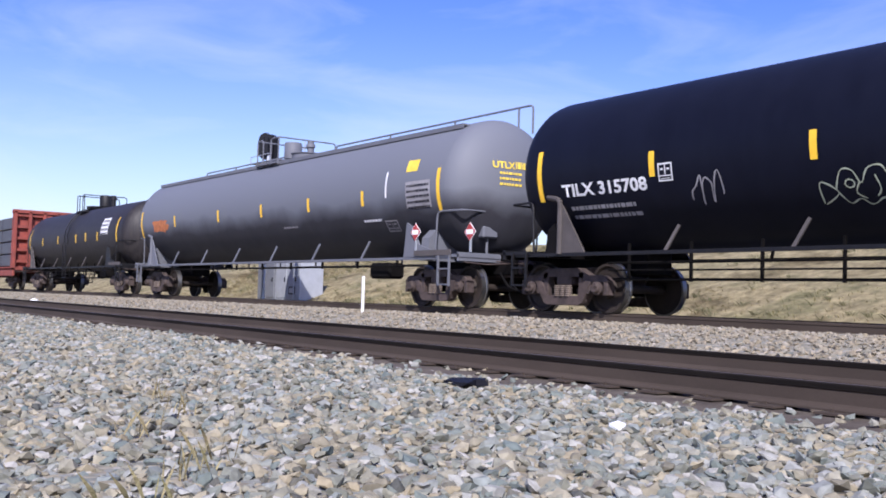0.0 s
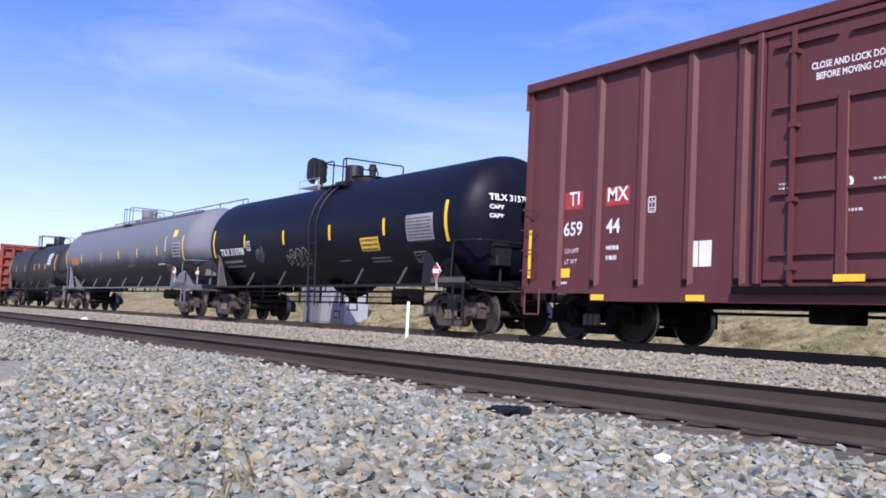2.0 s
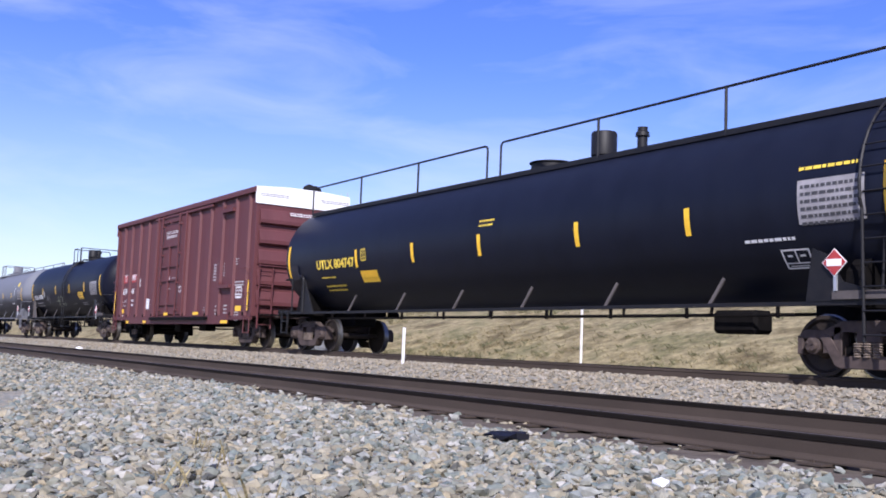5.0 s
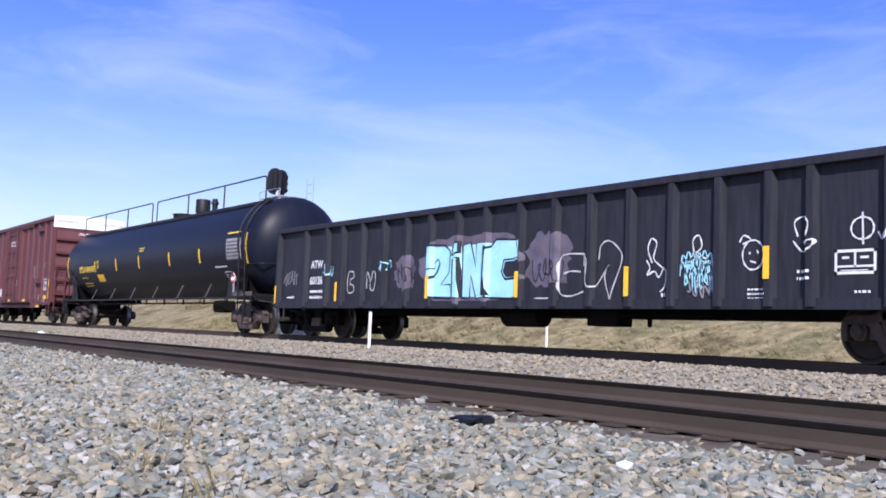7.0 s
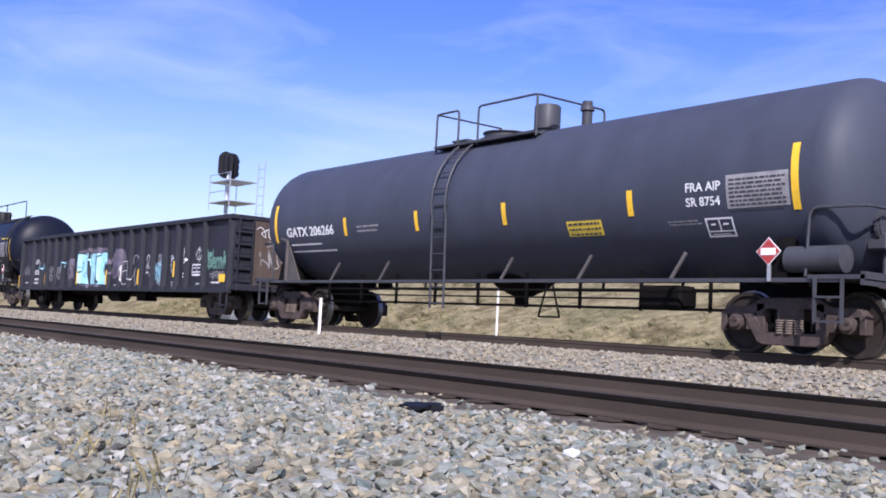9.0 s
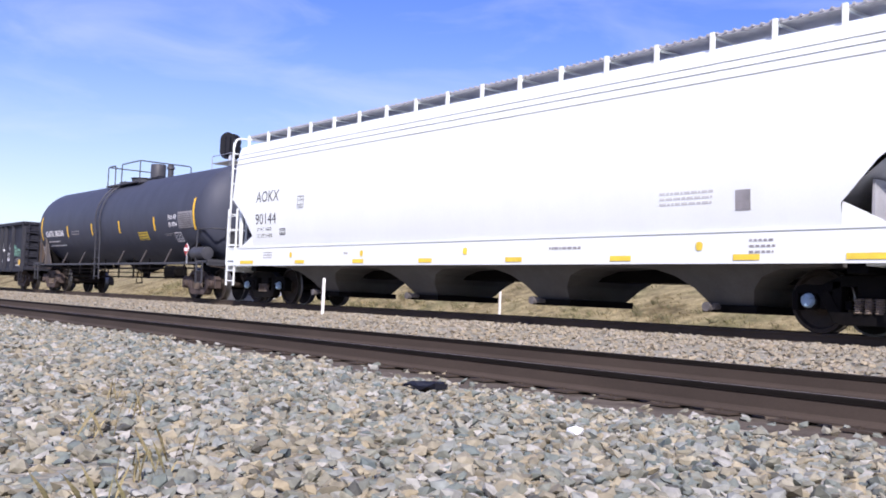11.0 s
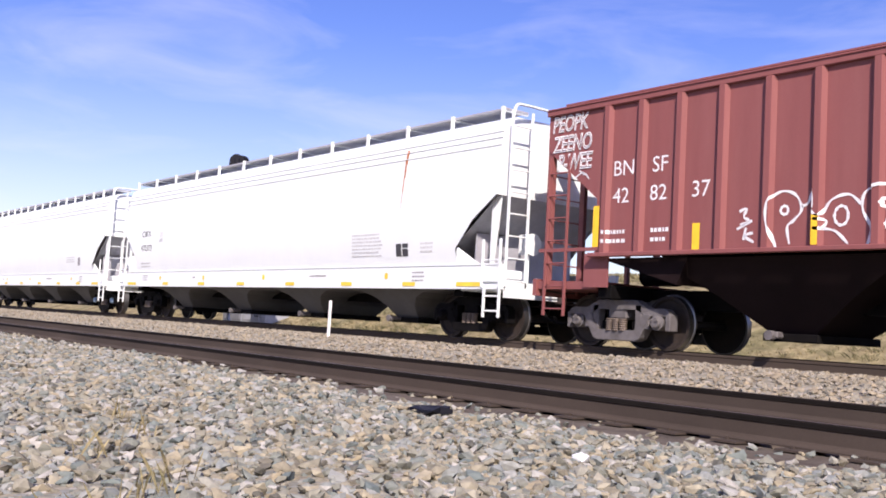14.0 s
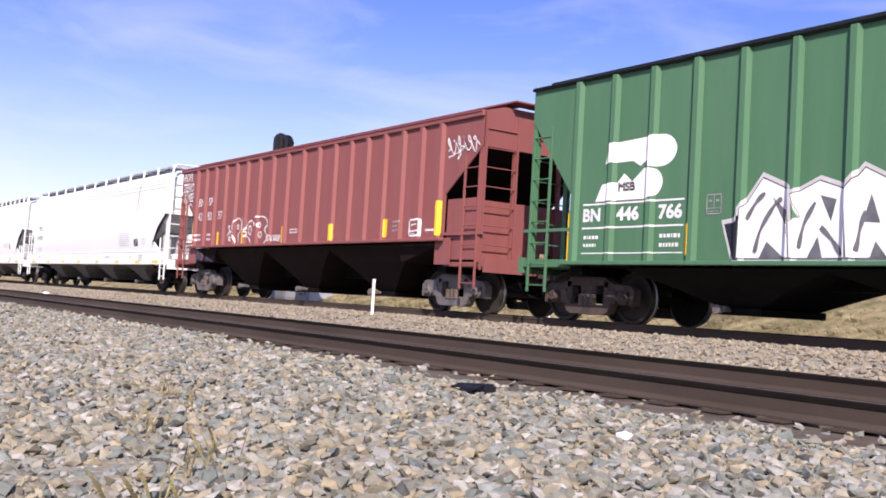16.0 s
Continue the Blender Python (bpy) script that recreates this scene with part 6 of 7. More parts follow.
# ---- trackside ----
def build_trackside():
    for x, y, h in ((-18.6, 11.3, 0.78), (-22.2, 19.5, 2.0)):
        post = thing("marker_post", "slim white marker post standing in the ballast", "post", "marker posts")
        z = ground_z(y)
        bm = boxes((x - 0.035, x + 0.035, y - 0.02, y + 0.02, z - 0.2, z + h), bevel=0.006)
        part("stake", bm, M_POST, post)
    # relay cabinets behind the train
    for x, w, mat, tone in ((-41.9, 1.8, M_CABINET_DARK, "dark grey"), (-39.85, 2.2, M_CABINET, "silver")):
        cab = thing("relay_cabinet", tone + " metal signal relay cabinet on a concrete pad", "cabinet", "relay cabinets")
        y, z = 20.3, ground_z(20.3) - 0.05
        part("cabinet_body", boxes((x - w / 2, x + w / 2, y, y + 1.2, z + 0.1, z + 2.1), bevel=0.02), mat, cab)
        for a, b in ((x - w / 2 + 0.1, x - 0.04), (x + 0.04, x + w / 2 - 0.1)):
            door = part("cabinet_door", boxes((a, b, y - 0.03, y, z + 0.3, z + 1.95), bevel=0.008), mat, cab)
            part("door_handle", boxes((b - 0.14, b - 0.1, y - 0.07, y - 0.03, z + 1.0, z + 1.2)), M_SIGNAL, door)
        part("cabinet_roof", boxes((x - w / 2 - 0.06, x + w / 2 + 0.06, y - 0.08, y + 1.26, z + 2.1, z + 2.18), bevel=0.01), mat, cab)
        part("cabinet_pad", boxes((x - w / 2 - 0.1, x + w / 2 + 0.1, y - 0.15, y + 1.35, z - 0.6, z + 0.1), bevel=0.02), M_CONCRETE, cab)
    plate = part("notice_plate", boxes((-39.6, -39.0, 20.255, 20.263, z + 0.45, z + 0.8)), M_LETTER_K, cab)
    part("notice_field", boxes((-39.53, -39.07, 20.249, 20.255, z + 0.52, z + 0.73)), M_PALE, plate)
    # signal mast
    sx, sy = -34.3, 16.5
    mast = thing("signal_mast", "railway signal mast with black oval signal heads and ladder", "signal")
    z = ground_z(sy)
    part("mast", turned(bmesh.new(), [(z - 0.3, 0.11), (z + 0.5, 0.11), (z + 0.5, 0.075), (5.35, 0.075)], "z", (sx, sy, 0), 14), M_STEEL, mast, "", True)
    part("mast_foot", boxes((sx - 0.4, sx + 0.4, sy - 0.4, sy + 0.4, z - 0.4, z + 0.12), bevel=0.03), M_STEEL, mast)
    for k, (dx, dy, turn) in enumerate(((-0.05, 0.0, 250), (-0.22, 0.33, 212))):
        bm = bmesh.new()
        outline = []
        for i in range(24):
            a = 2 * math.pi * i / 24
            outline.append((0.27 * math.cos(a), (0.20 if math.sin(a) > 0 else -0.20) + 0.30 * math.sin(a)))
        prism(bm, outline, "y", -0.06, 0.06)
        for i in (-1, 0, 1):
            turned(bm, [(-0.34, 0.125), (-0.06, 0.13), (-0.06, 0.1), (-0.05, 0.1)], "y", (0, 0, i * 0.24), 16)
        box(bm, -0.1, 0.1, 0.06, 0.18, -0.36, 0.36, 0.04)
        head = part("signal_head", bm, M_SIGNAL, mast, "black oval target with hooded lights", False)
        head.matrix_basis = pose(sx + dx, sy + dy - 0.1, 5.68, 0, 0, turn)
    bm = boxes((sx - 0.75, sx + 0.95, sy - 0.35, sy + 0.75, 5.02, 5.05), (sx - 0.75, sx + 0.95, sy - 0.35, sy + 0.75, 4.25, 4.28))
    part("service_platform", bm, M_STEEL, mast, "galvanised service platform")
    for px, py in ((-0.75, -0.35), (0.95, -0.35), (-0.75, 0.75), (0.95, 0.75)):
        part("platform_post", pipe([(sx + px, sy + py, 4.0), (sx + px, sy + py, 5.3)], 0.018, 5), M_STEEL, mast)
    for zz in (4.65, 5.3):
        part("platform_rail", pipe([(sx - 0.75, sy - 0.35, zz), (sx + 0.95, sy - 0.35, zz)], 0.015, 5), M_STEEL, mast)
    bm = bmesh.new()
    for px in (1.25, 1.75):
        bar(bm, (sx + px, sy + 0.6, z), (sx + px, sy + 0.6, 5.75), 0.02, 5)
    for i in range(17):
        bar(bm, (sx + 1.25, sy + 0.6, 0.2 + i * 0.33), (sx + 1.75, sy + 0.6, 0.2 + i * 0.33), 0.012, 5)
    bar(bm, (sx + 0.9, sy + 0.6, 5.0), (sx + 1.3, sy + 0.6, 5.0), 0.015, 5)
    part("mast_ladder", bm, M_STEEL, mast)


def build_litter():
    bm = bmesh.new()
    rng = random.Random(31)
    ring = [(0.22 * math.cos(a) * rng.uniform(0.5, 1.2), 0.17 * math.sin(a) * rng.uniform(0.6, 1.2)) for a in [i * 0.5236 for i in range(12)]]
    prism(bm, ring, "z", 0.0, 0.02)
    for v in bm.verts:
        v.co.z += rng.uniform(-0.015, 0.03)
    rag = obj("scrap", bm, M_SIGNAL)
    rag.location = (-5.98, 4.56, ground_z(4.56) + 0.035)
    tagged(rag, "crumpled black scrap lying on the crushed stone", "debris")
    for x, y, size in ((-3.78, 3.89, 0.10), (-38.0, 9.3, 0.3)):
        bm = bmesh.new()
        bmesh.ops.create_icosphere(bm, subdivisions=1, radius=size / 2)
        for v in bm.verts:
            v.co = Vector((v.co.x * rng.uniform(0.8, 1.2), v.co.y * rng.uniform(0.8, 1.2), v.co.z * 0.6))
        rock = obj("white_rock", bm, M_SIGN_WHITE)
        rock.location = (x, y, ground_z(y) + 0.03)
        tagged(rock, "small white rock lying on the grey ballast", "rock")


def blades(name, spots, mat, label, rng, height, lean, width):
    v, f = [], []
    for x, y, z, k in spots:
        for _ in range(k):
            a = rng.uniform(0, 6.28)
            h = height * rng.uniform(0.5, 1.2)
            bx, by = x + rng.gauss(0, 0.06), y + rng.gauss(0, 0.06)
            tx, ty = bx + math.cos(a) * h * lean * rng.random(), by + math.sin(a) * h * lean * rng.random()
            w = width * rng.uniform(0.6, 1.3)
            c, s = math.cos(a + 1.57) * w, math.sin(a + 1.57) * w
            n = len(v)
            v += [(bx - c, by - s, z - 0.02), (bx + c, by + s, z - 0.02), ((bx + tx) / 2 + c * 0.7, (by + ty) / 2 + s * 0.7, z + h * 0.62), (tx, ty, z + h)]
            f += [(n, n + 1, n + 2), (n, n + 2, n + 3)]
    m = bpy.data.meshes.new(name)
    m.from_pydata(v, [], f)
    m.materials.append(mat)
    tagged(new(name, m), label, "grass", kind="stuff")


def build_grass():
    rng = random.Random(6)
    spots = []
    for _ in range(24000):
        y = 16.6 + 22 * rng.random() ** 1.4
        x = rng.uniform(-2.6 * y, 0.0 * y)
        spots.append((x, y, ground_z(y) - 0.05, 7))
    blades("dry_grass", spots, M_STRAW, "pale dry grass on the bank", rng, 0.10, 1.5, 0.012)
    spots = []
    for _ in range(260):
        y = 17.5 + 16 * rng.random() ** 1.3
        x = rng.uniform(-2.2 * y, -0.1 * y)
        for _ in range(rng.randrange(2, 7)):
            yy = y + rng.gauss(0, 0.5)
            spots.append((x + rng.gauss(0, 0.8), yy, ground_z(yy) - 0.05, 22))
    blades("weeds", spots, M_SHRUB, "grey-green weeds among the dry grass", rng, 0.17, 1.7, 0.011)
    spots = []
    for x, y, k in ((-3.75, 1.55, 14), (-4.1, 1.75, 12), (-5.4, 2.1, 10), (-3.3, 1.2, 12), (-6.2, 2.3, 10), (-4.9, 1.7, 10)):
        spots.append((x, y, ground_z(y), k))
    blades("weeds", spots, M_STRAW, "thin dry straw growing through the stones", rng, 0.16, 0.8, 0.004)


# ---- the train, front to back: x of each car's middle at the clip's start ----
CARS = []


def add(car, x):
    CARS.append((car, x))
    return car


def end_bars(seam):
    return [(-seam, 2.5, 0.95), (seam, 2.5, 0.95)]


def build_train():
    add(build_flat_car(), -65.2)
    for b in build_lumber():
        add(b, -65.2)
    # old black tank car
    c = add(build_tank_car("weathered black tank car with centre ladder and yellow strips", 6.3, 1.4, 2.33, M_TANK_OLD, end_bars(6.6) + [(x, 2.3, 0.35) for x in (-4.2, -1.6, 1.2, 2.6, 4.2)], ladder_x=0.0, hatch=-0.6, housing=0.6, deck=(-0.45, -0.1, 0.35, 0.6)), -45.6)
    note(c, 4.6, 3.0, 0.9, 0.7, M_LETTER_K, M_LETTER, 4, 2, tank=(1.4, 2.33))
    # dusty grey tank car with walkway
    r, zc = 1.51, 2.64
    t = dict(tank=(r, zc))
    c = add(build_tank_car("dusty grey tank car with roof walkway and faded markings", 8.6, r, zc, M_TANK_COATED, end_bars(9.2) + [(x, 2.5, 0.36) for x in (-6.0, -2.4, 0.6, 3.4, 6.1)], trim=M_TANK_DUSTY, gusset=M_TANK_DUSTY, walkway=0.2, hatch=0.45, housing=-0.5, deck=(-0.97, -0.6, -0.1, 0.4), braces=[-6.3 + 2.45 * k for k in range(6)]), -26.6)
    wrap(flat([(0, 0.07, 0, 0.6)]), 7.1, 2.45, M_LETTER, c, "white_strip", **t)
    wrap(flat([(0, 0.45, 0, 0.28)]), 7.9, 2.98, M_LETTER_Y, c, "yellow_panel", **t)
    note(c, 7.95, 2.75, 0.95, 0.6, M_TANK, M_LETTER_G, 5, 4, **t)
    note(c, 6.0, 2.0, 0.95, 0.14, M_LETTER, None, 1, 5, **t)
    frame_mark(c, 6.9, 1.7, 0.5, 0.3, M_LETTER_G, **t)
    note(c, 1.8, 2.0, 1.0, 0.12, M_LETTER_G, None, 1, 6, **t)
    wrap(blob(random.Random(2), 1.4, 0.4, 0.2), -8.1, 2.2, M_RUSTMARK, c, "rust_patch", **t)
    placard(c, 8.35, -1.46, 1.62)
    placard(c, 9.85, -1.1, 1.6)
    for m, yy, zz in ((glyphs("UTLX", 0.2, 0.006, 0, 1.1), -0.66, 3.0), (lines(random.Random(8), 0.42, 1, 0.1, 0.15), -0.08, 3.16), (lines(random.Random(9), 0.7, 3, 0.12, 0.05), -0.5, 2.92)):
        for v in m.vertices:
            y, z = yy + v.co.x, zz + v.co.y
            v.co = (9.325 + 0.755 * math.sqrt(max(0.0, 1 - (y * y + (z - zc) ** 2) / (r * r))) + 0.012, y, z)
        m.materials.clear()
        m.materials.append(M_LETTER_Y)
        ob = new("head_lettering", m)
        ob.parent = c
    # black tank car with hatch platform
    r, zc = 1.5, 2.62
    t = dict(tank=(r, zc))
    c = add(build_tank_car("glossy black tank car with hatch platform and side ladder", 7.05, r, zc, M_TANK, end_bars(7.3) + [(x, 2.5, 0.42) for x in (-4.53, -1.52, 1.51, 4.49)], hatch=0.85, housing=-0.04, deck=(-0.29, 0.43, 1.02, 1.2), ladder_x=0.62, head=1.27, braces=(-4.3, -1.9, 2.95, 5.15)), -6.84)
    wrap(glyphs("TILX 315708", 0.31, 0.009, 0, 1.24), -6.72, 2.1, M_LETTER, c, **t)
    frame_mark(c, -4.4, 2.2, 0.3, 0.3, M_LETTER, 0.025, **t)
    note(c, -6.6, 1.92, 1.9, 0.36, M_LETTER_G, None, 2, 7, **t)
    rng = random.Random(5)
    wrap(scrawl(rng, 0.6, 0.55, 3, 0.014), -3.75, 1.8, M_LETTER_G, c, "graffiti", **t)
    tag = strokes([[(-1.52, 0.02), (-1.5, 0.35), (-1.25, 0.18), (-1.5, 0.0)], [(-1.28, 0.22), (-1.15, 0.5), (-0.98, 0.48), (-0.88, 0.3), (-0.75, 0.5), (-0.55, 0.52), (-0.45, 0.35), (-0.33, 0.52), (-0.15, 0.52), (-0.02, 0.3), (0.02, 0.05)],
                   [(-1.25, 0.18), (-1.12, 0.0), (-0.95, 0.06), (-0.8, -0.04), (-0.6, 0.06), (-0.42, -0.04), (-0.2, 0.05), (0.02, 0.02)], ring(-1.05, 0.3, 0.07, 0.06), [(-0.9, 0.32), (-0.98, 0.16), (-0.86, 0.06)], [(-0.66, 0.4), (-0.62, 0.2), (-0.7, 0.08)],
                   [(-0.45, 0.36), (-0.5, 0.15), (-0.42, 0.04)], [(-0.25, 0.4), (-0.2, 0.22), (-0.28, 0.08)]], 0.012)
    wrap(tag, 0, 1.68, M_TAG_PALE, c, "graffiti", label="pale outlined sprayed tag", **t)
    note(c, 3.2, 2.28, 0.95, 0.36, M_LETTER_K, M_YELLOW, 3, 9, **t)
    note(c, 5.55, 2.72, 1.2, 0.62, M_SLATE, M_LETTER_G, 8, 10, **t)
    note(c, 3.5, 1.78, 1.1, 0.2, M_LETTER_G, None, 2, 11, **t)
    note(c, 1.7, 1.75, 0.8, 0.07, M_LETTER_G, None, 1, 12, **t)
    frame_mark(c, 5.65, 1.62, 0.62, 0.3, M_LETTER_G, **t)
    placard(c, 7.0, -1.48, 1.36)
    for i, (txt, s) in enumerate((("TILX 315708", 0.2), ("CAPY", 0.13), ("CAPY", 0.13))):
        m = glyphs(txt, s, 0.004)
        for v in m.vertices:
            yy = -0.92 + v.co.x
            zz = 2.98 - 0.2 * i + v.co.y
            k = max(0.0, 1 - (yy * yy + (zz - zc) ** 2) / (r * r))
            v.co = (8.32 - 0.75 + 0.75 * math.sqrt(k) + 0.012, yy, zz)
        m.materials.clear()
        m.materials.append(M_LETTER)
        ob = new("lettering", m)
        ob.parent = c
    add(build_boxcar(), 11.15)
    # black tank car with a long walkway
    r, zc = 1.52, 2.65
    t = dict(tank=(r, zc))
    c = add(build_tank_car("black tank car with full-length roof walkway and yellow lettering", 8.9, r, zc, M_TANK_DULL, end_bars(9.5) + [(x, 2.42, 0.46) for x in (-5.45, -2.7, 0.0, 3.15, 5.9)], walkway=0.6, hatch=0.55, housing=2.2, braces=[-5.95 + 2.45 * k for k in range(6)], ladder_x=9.35, gusset=M_BLACK), 30.75)
    wrap(glyphs("UTLX", 0.33, 0.014, 0, 1.12), -7.74, 2.24, M_LETTER_Y, c, **t)
    wrap(glyphs("804747", 0.33, 0.012, 0, 1.12), -6.7, 2.24, M_LETTER_Y, c, **t)
    note(c, -7.6, 2.02, 1.0, 0.09, M_LETTER_Y, None, 1, 13, **t)
    note(c, -7.5, 1.8, 1.3, 0.26, M_LETTER_Y, None, 2, 14, **t)
    frame_mark(c, -5.2, 2.35, 0.26, 0.3, M_LETTER_Y, 0.025, **t)
    note(c, -5.35, 2.1, 0.85, 0.32, M_YELLOW, M_YELLOW, 1, 15, **t)
    note(c, -0.0, 2.95, 0.6, 0.2, M_LETTER_Y, None, 2, 16, **t)
    note(c, 8.05, 3.05, 1.2, 0.12, M_LETTER_Y, None, 1, 17, **t)
    note(c, 8.05, 2.85, 1.1, 0.65, M_LETTER_K, M_LETTER_G, 6, 18, **t)
    note(c, 7.0, 2.05, 1.1, 0.12, M_LETTER, None, 1, 19, **t)
    frame_mark(c, 7.6, 1.6, 0.5, 0.35, M_LETTER, **t)
    placard(c, 8.65, -1.47, 1.62)
    wrap(flat([(0, 0.5, 0, 0.42)]), -9.4, 2.0, M_SPRAY_DARK, c, "inspection_cover", lift=0.03, **t)
    add(build_gondola(), 52.35)
    # slate-black tank car
    r, zc = 1.50, 2.60
    t = dict(tank=(r, zc))
    c = add(build_tank_car("slate-black tank car with hatch platform and yellow strips", 7.1, r, zc, M_TANK_GREY, end_bars(7.4) + [(x, 2.3, 0.42) for x in (-4.17, -1.44, 1.3, 4.38)], hatch=-0.4, housing=0.82, deck=(-1.6, -0.86, -0.23, 1.5), head=1.3, braces=(-4.8, -2.8, 1.2, 3.2, 5.2), ladder_x=-0.57, trim=M_SLATE, air_tank=True), 71.95)
    wrap(glyphs("GATX 206266", 0.31, 0.010, 0, 1.18), -6.87, 2.16, M_LETTER, c, **t)
    note(c, -6.75, 1.98, 1.7, 0.1, M_LETTER, None, 1, 20, **t)
    note(c, -6.8, 1.82, 2.4, 0.1, M_LETTER, None, 1, 21, **t)
    note(c, -3.7, 2.3, 1.0, 0.2, M_LETTER_G, None, 2, 22, **t)
    note(c, 2.88, 2.08, 0.82, 0.28, M_LETTER_K, M_LETTER_Y, 3, 23, **t)
    note(c, 6.25, 2.6, 1.05, 0.5, M_SLATE, M_LETTER_G, 8, 24, **t)
    wrap(glyphs("FRA AIP", 0.19, 0.004, 0, 1.0), 5.5, 2.4, M_LETTER, c, **t)
    wrap(glyphs("SR 8754", 0.19, 0.004, 0, 1.0), 5.5, 2.18, M_LETTER, c, **t)
    frame_mark(c, 5.8, 1.72, 0.5, 0.32, M_LETTER, **t)
    note(c, 5.1, 1.98, 0.7, 0.1, M_LETTER_G, None, 2, 25, **t)
    placard(c, 7.0, -1.47, 1.45)
    # two white covered hoppers
    K, G = M_LETTER_K, M_PALE
    c = add(build_white_hopper("white covered hopper with smooth curved sides, dusty lower edge", 8.5, 9.55, ((-8.17, 2.6, "AOKX", 0.4, K, 1.06), (-8.17, 2.02, "90144", 0.4, K, 1.13), (-8.05, 1.85, "LT WT   66500", 0.12, K, 1.0), (-8.05, 1.68, "LD LMT 219500", 0.12, K, 1.0)), M_CAP_BLUE), 91.65)
    frame_mark(c, -6.0, 2.35, 0.3, 0.3, K, 0.015, y=white_side)
    frame_mark(c, -6.85, 1.72, 0.28, 0.16, K, 0.02, y=white_side)
    note(c, 5.3, 2.05, 1.2, 0.25, G, None, 3, 26, y=white_side)
    wrap(flat([(0, 0.26, 0, 0.3)]), 6.7, 1.72, M_LETTER_G, c, "stencil_panel", y=white_side)
    c = add(build_white_hopper("white covered hopper with grey roof walk and rust streak", 8.5, 9.75, ((-8.12, 2.56, "CBFX", 0.27, K, 1.15), (-8.14, 2.1, "470373", 0.27, K, 1.15))), 112.9)
    frame_mark(c, -6.6, 2.36, 0.24, 0.3, G, 0.015, y=white_side)
    note(c, -8.1, 1.72, 0.9, 0.2, G, None, 2, 27, y=white_side)
    note(c, 4.76, 2.15, 1.36, 0.55, G, None, 7, 28, y=white_side)
    wrap(flat([(0, 0.2, 0, 0.27), (0.23, 0.44, 0, 0.16), (0.23, 0.44, 0.18, 0.27)]), 6.51, 1.63, M_LETTER_K, c, "stencil_panel", y=white_side)
    note(c, 7.39, 1.9, 0.5, 0.25, G, None, 3, 29, y=white_side)
    wrap(flat([(0, 0.08, 0, 0.30), (0.005, 0.055, -0.3, 0.0), (0.0, 0.03, -0.62, -0.3), (0.005, 0.018, -0.95, -0.62)]), 6.62, 3.62, M_RUSTMARK, c, "rust_streak", lift=0.012, y=white_side)
    # red-brown ribbed hopper
    ribs = [-6.98, -6.23, -5.45, -4.65, -3.84, -3.05, -2.19, -1.3, -0.38, 0.54, 1.42, 2.29, 3.1, 3.9, 4.7, 5.48, 6.25, 7.0]
    c = add(build_ribbed_hopper("red-brown ribbed covered hopper with yellow strips and white tags", M_HOPRED, 7.05, 7.2, 8.45, 1.55, 4.16, (2.5, 3.45), ribs, M_CAST_NEW, M_HOPSHADE, M_HOPRED, True), 132.38)
    f = dict(y=-1.515, ribs=(ribs, 0.093, 0.05, 0.085))
    for x, txt in ((-6.86, "BN"), (-6.02, "SF")):
        wrap(glyphs(txt, 0.36, 0.0, 0, 1.0), x, 2.86, M_LETTER, c, **f)
    for x, txt in ((-6.84, "42"), (-6.05, "82"), (-5.22, "37")):
        wrap(glyphs(txt, 0.36, 0.0, 0, 1.0), x, 2.4, M_LETTER, c, **f)
    note(c, -7.0, 1.95, 0.5, 0.3, M_LETTER, None, 2, 30, **f)
    note(c, -6.0, 1.95, 0.4, 0.3, M_LETTER, None, 2, 33, **f)
    for x, z, hh in ((-7.2, 2.02, 0.72), (-5.1, 1.78, 0.42), (-3.07, 1.8, 0.42), (-0.45, 1.8, 0.45), (2.3, 1.8, 0.42), (4.85, 1.84, 0.42), (7.05, 2.0, 0.75)):
        stripe(c, x, z, hh, 0.14, **f)
    tag = [[(-3.70, 1.58), (-3.82, 1.95), (-3.80, 2.25), (-3.62, 2.37), (-3.40, 2.31), (-3.30, 2.10), (-3.42, 1.95), (-3.52, 1.86), (-3.48, 1.62)], ring(-3.57, 2.1, 0.06, 0.06), [(-3.3, 2.14), (-3.2, 2.18), (-3.12, 2.36), (-3.1, 2.1)],
           [(-3.12, 2.06), (-3.0, 2.0), (-2.85, 2.2), (-2.6, 2.26), (-2.42, 2.12)], [(-3.08, 1.95), (-2.92, 1.92), (-2.98, 1.8)], [(-3.08, 1.82), (-2.8, 1.78), (-2.6, 1.6)], ring(-2.7, 1.98, 0.1, 0.13),
           [(-2.32, 1.58), (-2.28, 1.8), (-2.4, 2.05), (-2.36, 2.28), (-2.1, 2.36), (-1.75, 2.34), (-1.56, 2.22), (-1.6, 2.06), (-1.72, 1.98), (-1.56, 1.86), (-1.56, 1.7), (-1.7, 1.58)], ring(-2.05, 2.12, 0.07, 0.07), ring(-1.98, 1.84, 0.1, 0.08),
           [(-1.52, 2.3), (-1.42, 2.34), (-1.44, 2.24)], [(-1.66, 2.06), (-1.5, 2.1), (-1.42, 2.2)], [(-4.32, 2.12), (-4.2, 2.16), (-4.24, 2.04), (-4.16, 1.98), (-4.3, 1.92)], [(-4.36, 1.86), (-4.1, 1.98)], [(-4.2, 1.88), (-4.24, 1.7)], [(-4.08, 1.8), (-4.22, 1.76), (-4.06, 1.66)]]
    wrap(strokes(tag, 0.022), 0, 0, M_LETTER, c, "graffiti", lift=0.008, label="white sprayed bubble letters", **f)
    wrap(glyphs("SOBER", 0.25, 0, 0.009, 0.95, 0.25), -1.36, 1.63, M_LETTER, c, "graffiti", lift=0.01, label="small white sprayed tag", **f)
    rng = random.Random(14)
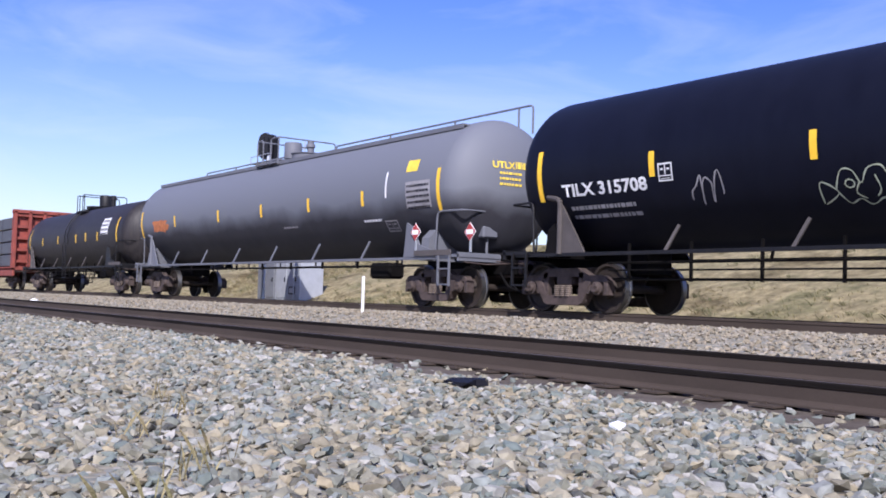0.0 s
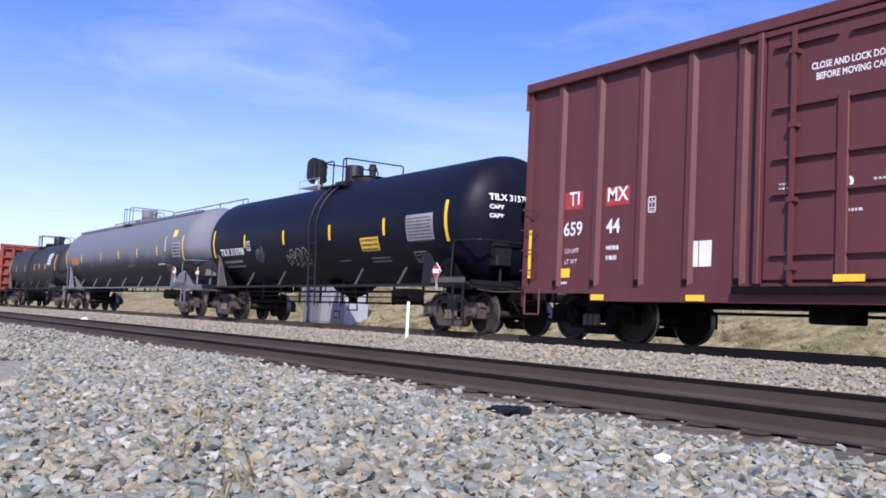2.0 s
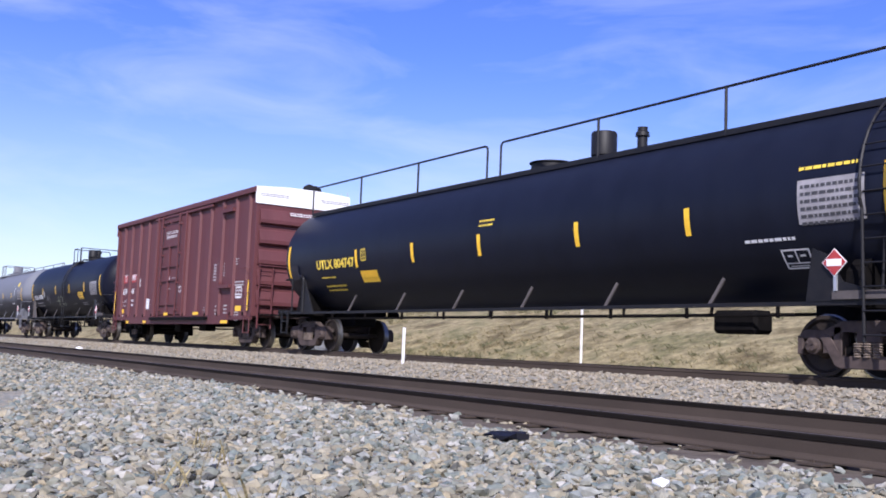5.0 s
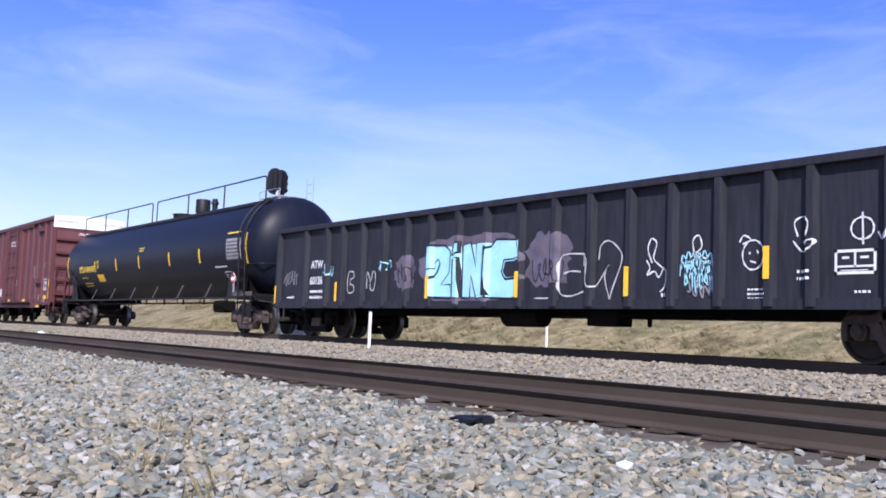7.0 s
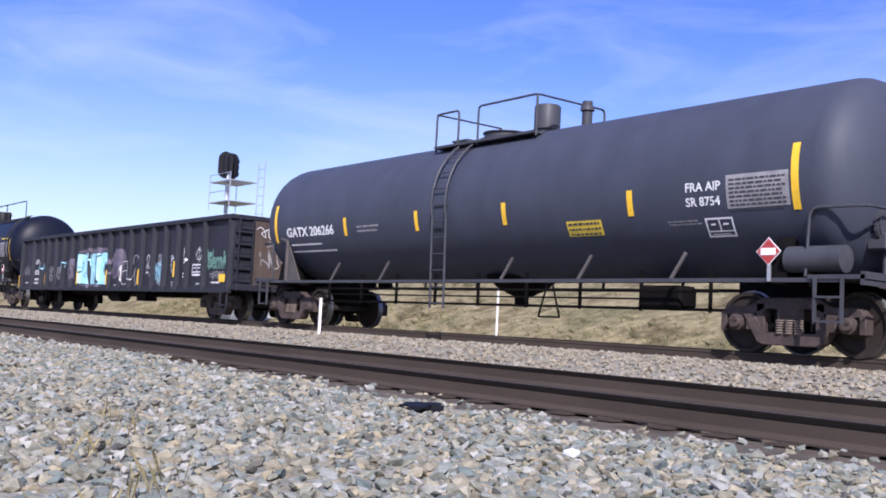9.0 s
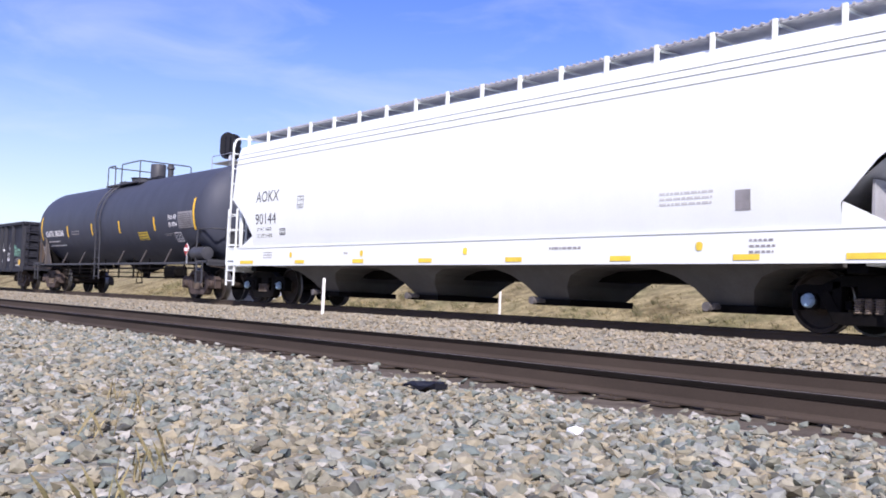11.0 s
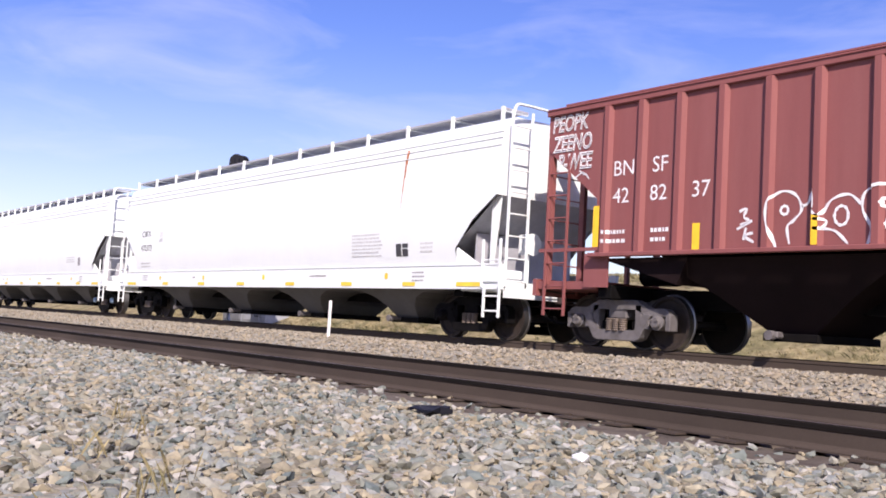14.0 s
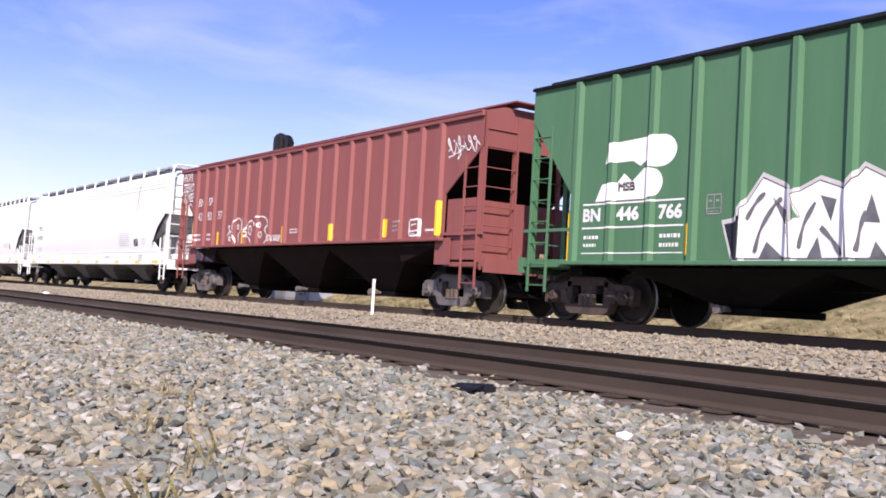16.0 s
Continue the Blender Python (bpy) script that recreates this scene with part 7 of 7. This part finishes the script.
    for x, z, w, hh, lo in ((7.2, 3.35, 1.1, 0.4, 6),):
        wrap(scrawl(rng, w, hh, lo, 0.016), x, z, M_LETTER, c, "graffiti", lift=0.02, **f)
    for x, z, txt in ((-8.36, 3.76, "PEOPK"), (-8.32, 3.4, "ZEENO"), (-8.2, 3.06, "P-WEE")):
        wrap(glyphs(txt, 0.4, 0, 0.013, 0.72, 0.15), x, z, M_LETTER, c, "graffiti", lift=0.012, label="white sprayed tag", **f)
    wrap(strokes([[(-7.75, 2.9), (-7.55, 2.98), (-7.4, 2.86)], [(-7.65, 3.02), (-7.5, 2.94)]], 0.014), 0, 0, M_LETTER, c, "graffiti", lift=0.012, **f)
    wrap(strokes([[(7.25, 3.3), (7.55, 3.36), (8.0, 3.55), (7.7, 3.4), (7.6, 3.22), (7.72, 3.36)]], 0.014), 0, 0, M_LETTER, c, "graffiti", lift=0.012, **f)
    note(c, -0.1, 1.95, 0.75, 0.16, M_LETTER, None, 2, 34, **f)
    note(c, 5.15, 2.0, 0.45, 0.3, M_LETTER_G, None, 3, 35, **f)
    frame_mark(c, 5.85, 1.62, 0.5, 0.4, M_LETTER, 0.04, **f)
    note(c, 6.5, 1.78, 0.45, 0.12, M_LETTER, None, 1, 36, **f)
    # green ribbed hopper
    ribs = [-7.0 + i * 0.915 for i in range(17)]
    c = add(build_ribbed_hopper("green ribbed covered hopper with white emblem and graffiti", M_GREEN, 7.05, 7.15, 8.3, 1.05, 4.36, (2.3, 3.75), ribs, M_CAST, M_UNDER, M_BLACK, chord=M_BLACK), 150.7)
    f = dict(y=-1.515, ribs=(ribs, 0.093, 0.05, 0.085))
    g = dict(lift=0.006, **f)
    for m in emblem():
        m.transform(Matrix.Diagonal((0.88, 1, 1, 1)))
        wrap(m, -6.5, 2.12, M_SIGN_WHITE, c, "emblem", label="white painted emblem", **g)
    wrap(glyphs("BN", 0.31, 0.012, 0, 1.1), -6.8, 1.78, M_LETTER, c, **g)
    wrap(glyphs("446", 0.31, 0.012, 0, 1.1), -5.95, 1.78, M_LETTER, c, **g)
    wrap(glyphs("766", 0.31, 0.012, 0, 1.1), -5.0, 1.78, M_LETTER, c, **g)
    wrap(flat([(0, 2.35, 0, 0.03), (0, 2.35, -0.42, -0.39), (0, 2.35, -0.86, -0.84)]), -6.8, 2.06, M_LETTER, c, "painted_line", **g)
    note(c, -6.75, 1.52, 0.4, 0.28, M_LETTER, None, 2, 37, **f)
    note(c, -4.95, 1.52, 0.5, 0.3, M_LETTER, None, 2, 38, **f)
    frame_mark(c, -4.0, 1.8, 0.3, 0.32, M_LETTER_G, 0.02, **f)
    for x, z, hh in ((-7.12, 1.5, 0.9), (-4.35, 1.42, 0.5), (-1.5, 1.45, 0.5)):
        stripe(c, x, z, hh, 0.12, **f)
    rng = random.Random(15)
    wrap(patch([(-0.4, 0.62), (0.0, 0.68), (0.0, 0.0), (-0.2, 0.0)]), -3.3, 1.08, M_PALE, c, "graffiti", lift=0.003, **f)
    wrap(patch([(-0.34, 0.56), (0.0, 0.6), (0.0, 0.02), (-0.16, 0.02)]), -3.3, 1.08, M_SPRAY_DARK, c, "graffiti", lift=0.005, **f)
    shapes = (([(-3.32, 1.12), (-3.3, 1.85), (-2.95, 2.3), (-2.5, 2.1), (-2.43, 1.12)], ([(-2.78, 2.02), (-2.5, 1.78), (-2.46, 1.45)], [(-2.98, 1.12), (-2.85, 1.36), (-2.55, 1.12)])),
              ([(-2.4, 1.12), (-2.44, 1.62), (-2.3, 1.7), (-2.42, 2.02), (-2.0, 2.2), (-1.58, 2.05), (-1.54, 1.12)], ([(-1.98, 2.0), (-1.72, 1.93), (-1.8, 1.62)], [(-2.16, 1.12), (-2.0, 1.42), (-1.92, 1.12)])),
              ([(-1.5, 1.12), (-1.58, 2.05), (-1.3, 2.33), (-0.9, 2.12), (-0.6, 1.12)], ([(-1.32, 1.6), (-1.2, 1.98), (-1.06, 1.58)], [(-1.2, 1.12), (-1.12, 1.34), (-0.95, 1.12)])),
              ([(-0.55, 1.12), (-0.6, 2.0), (0.0, 2.22), (0.4, 1.85), (0.3, 1.12)], ([(-0.25, 1.7), (0.0, 1.95), (0.15, 1.7)],)))
    for k, (outline, holes) in enumerate(shapes):
        wrap(patch(outline, 1.16), 0, 0, M_PALE, c, "graffiti", lift=0.003 + 0.0005 * k, **f)
        wrap(patch(outline, 1.045), 0, 0, M_SPRAY_GREY, c, "graffiti", lift=0.006 + 0.003 * k, **f)
        wrap(patch(outline), 0, 0, M_SIGN_WHITE, c, "graffiti", lift=0.0075 + 0.003 * k, label="white graffiti letter with a dark outline", **f)
        for hole in holes:
            wrap(patch(hole), 0, 0, M_SPRAY_GREY, c, "graffiti", lift=0.009 + 0.003 * k, **f)
    shade = [[(-3.05, 1.2), (-2.95, 1.55), (-2.72, 1.9), (-2.6, 1.98)], [(-3.22, 1.7), (-3.05, 1.95), (-2.9, 2.08)], [(-2.3, 1.25), (-2.22, 1.6), (-2.05, 1.9)], [(-1.95, 1.55), (-1.75, 1.35), (-1.62, 1.15)], [(-1.4, 1.2), (-1.35, 1.5), (-1.28, 1.75)], [(-0.95, 1.6), (-0.85, 1.35), (-0.72, 1.15)], [(-0.4, 1.2), (-0.4, 1.8), (-0.1, 2.05)]]
    wrap(strokes(shade, 0.035), 0, 0, M_SPRAY_GREY, c, "graffiti", lift=0.022, label="grey sprayed shading", **f)
    wrap(glyphs("MSB", 0.2, 0, 0.008, 1.1), -5.95, 2.28, M_SPRAY_DARK, c, "graffiti", lift=0.010, **f)


build_ground()
build_trackside()
build_litter()
build_train()
build_grass()
build_ballast()
build_track("near_track", ((5.8, -0.273), (7.305, -0.215)), -0.44, [-1.2 - 0.495 * i for i in range(150)], 6.55, "rusty railway track on weathered ties, with a slight cant")
build_track("far_track", ((TRACK_Y - 0.7525, 0.0), (TRACK_Y + 0.7525, 0.0)), -0.178, [-2.0 - 0.55 * i for i in range(140)], TRACK_Y, "rusty railway track carrying the freight train")


def motions():
    for car, x in CARS:
        walk(car, [(t, pose(x - s, TRACK_Y, 0)) for t, y, p, r, s in ROWS])
    steps = [i / 15 for i in range(241)]
    gone = [math.degrees(travel(t) / 0.457) for t in steps]
    for w, x in SPINNING:
        walk(w, [(t, pose(x, 0, 0.457, 0, -a, 0)) for t, a in zip(steps, gone)])


motions()
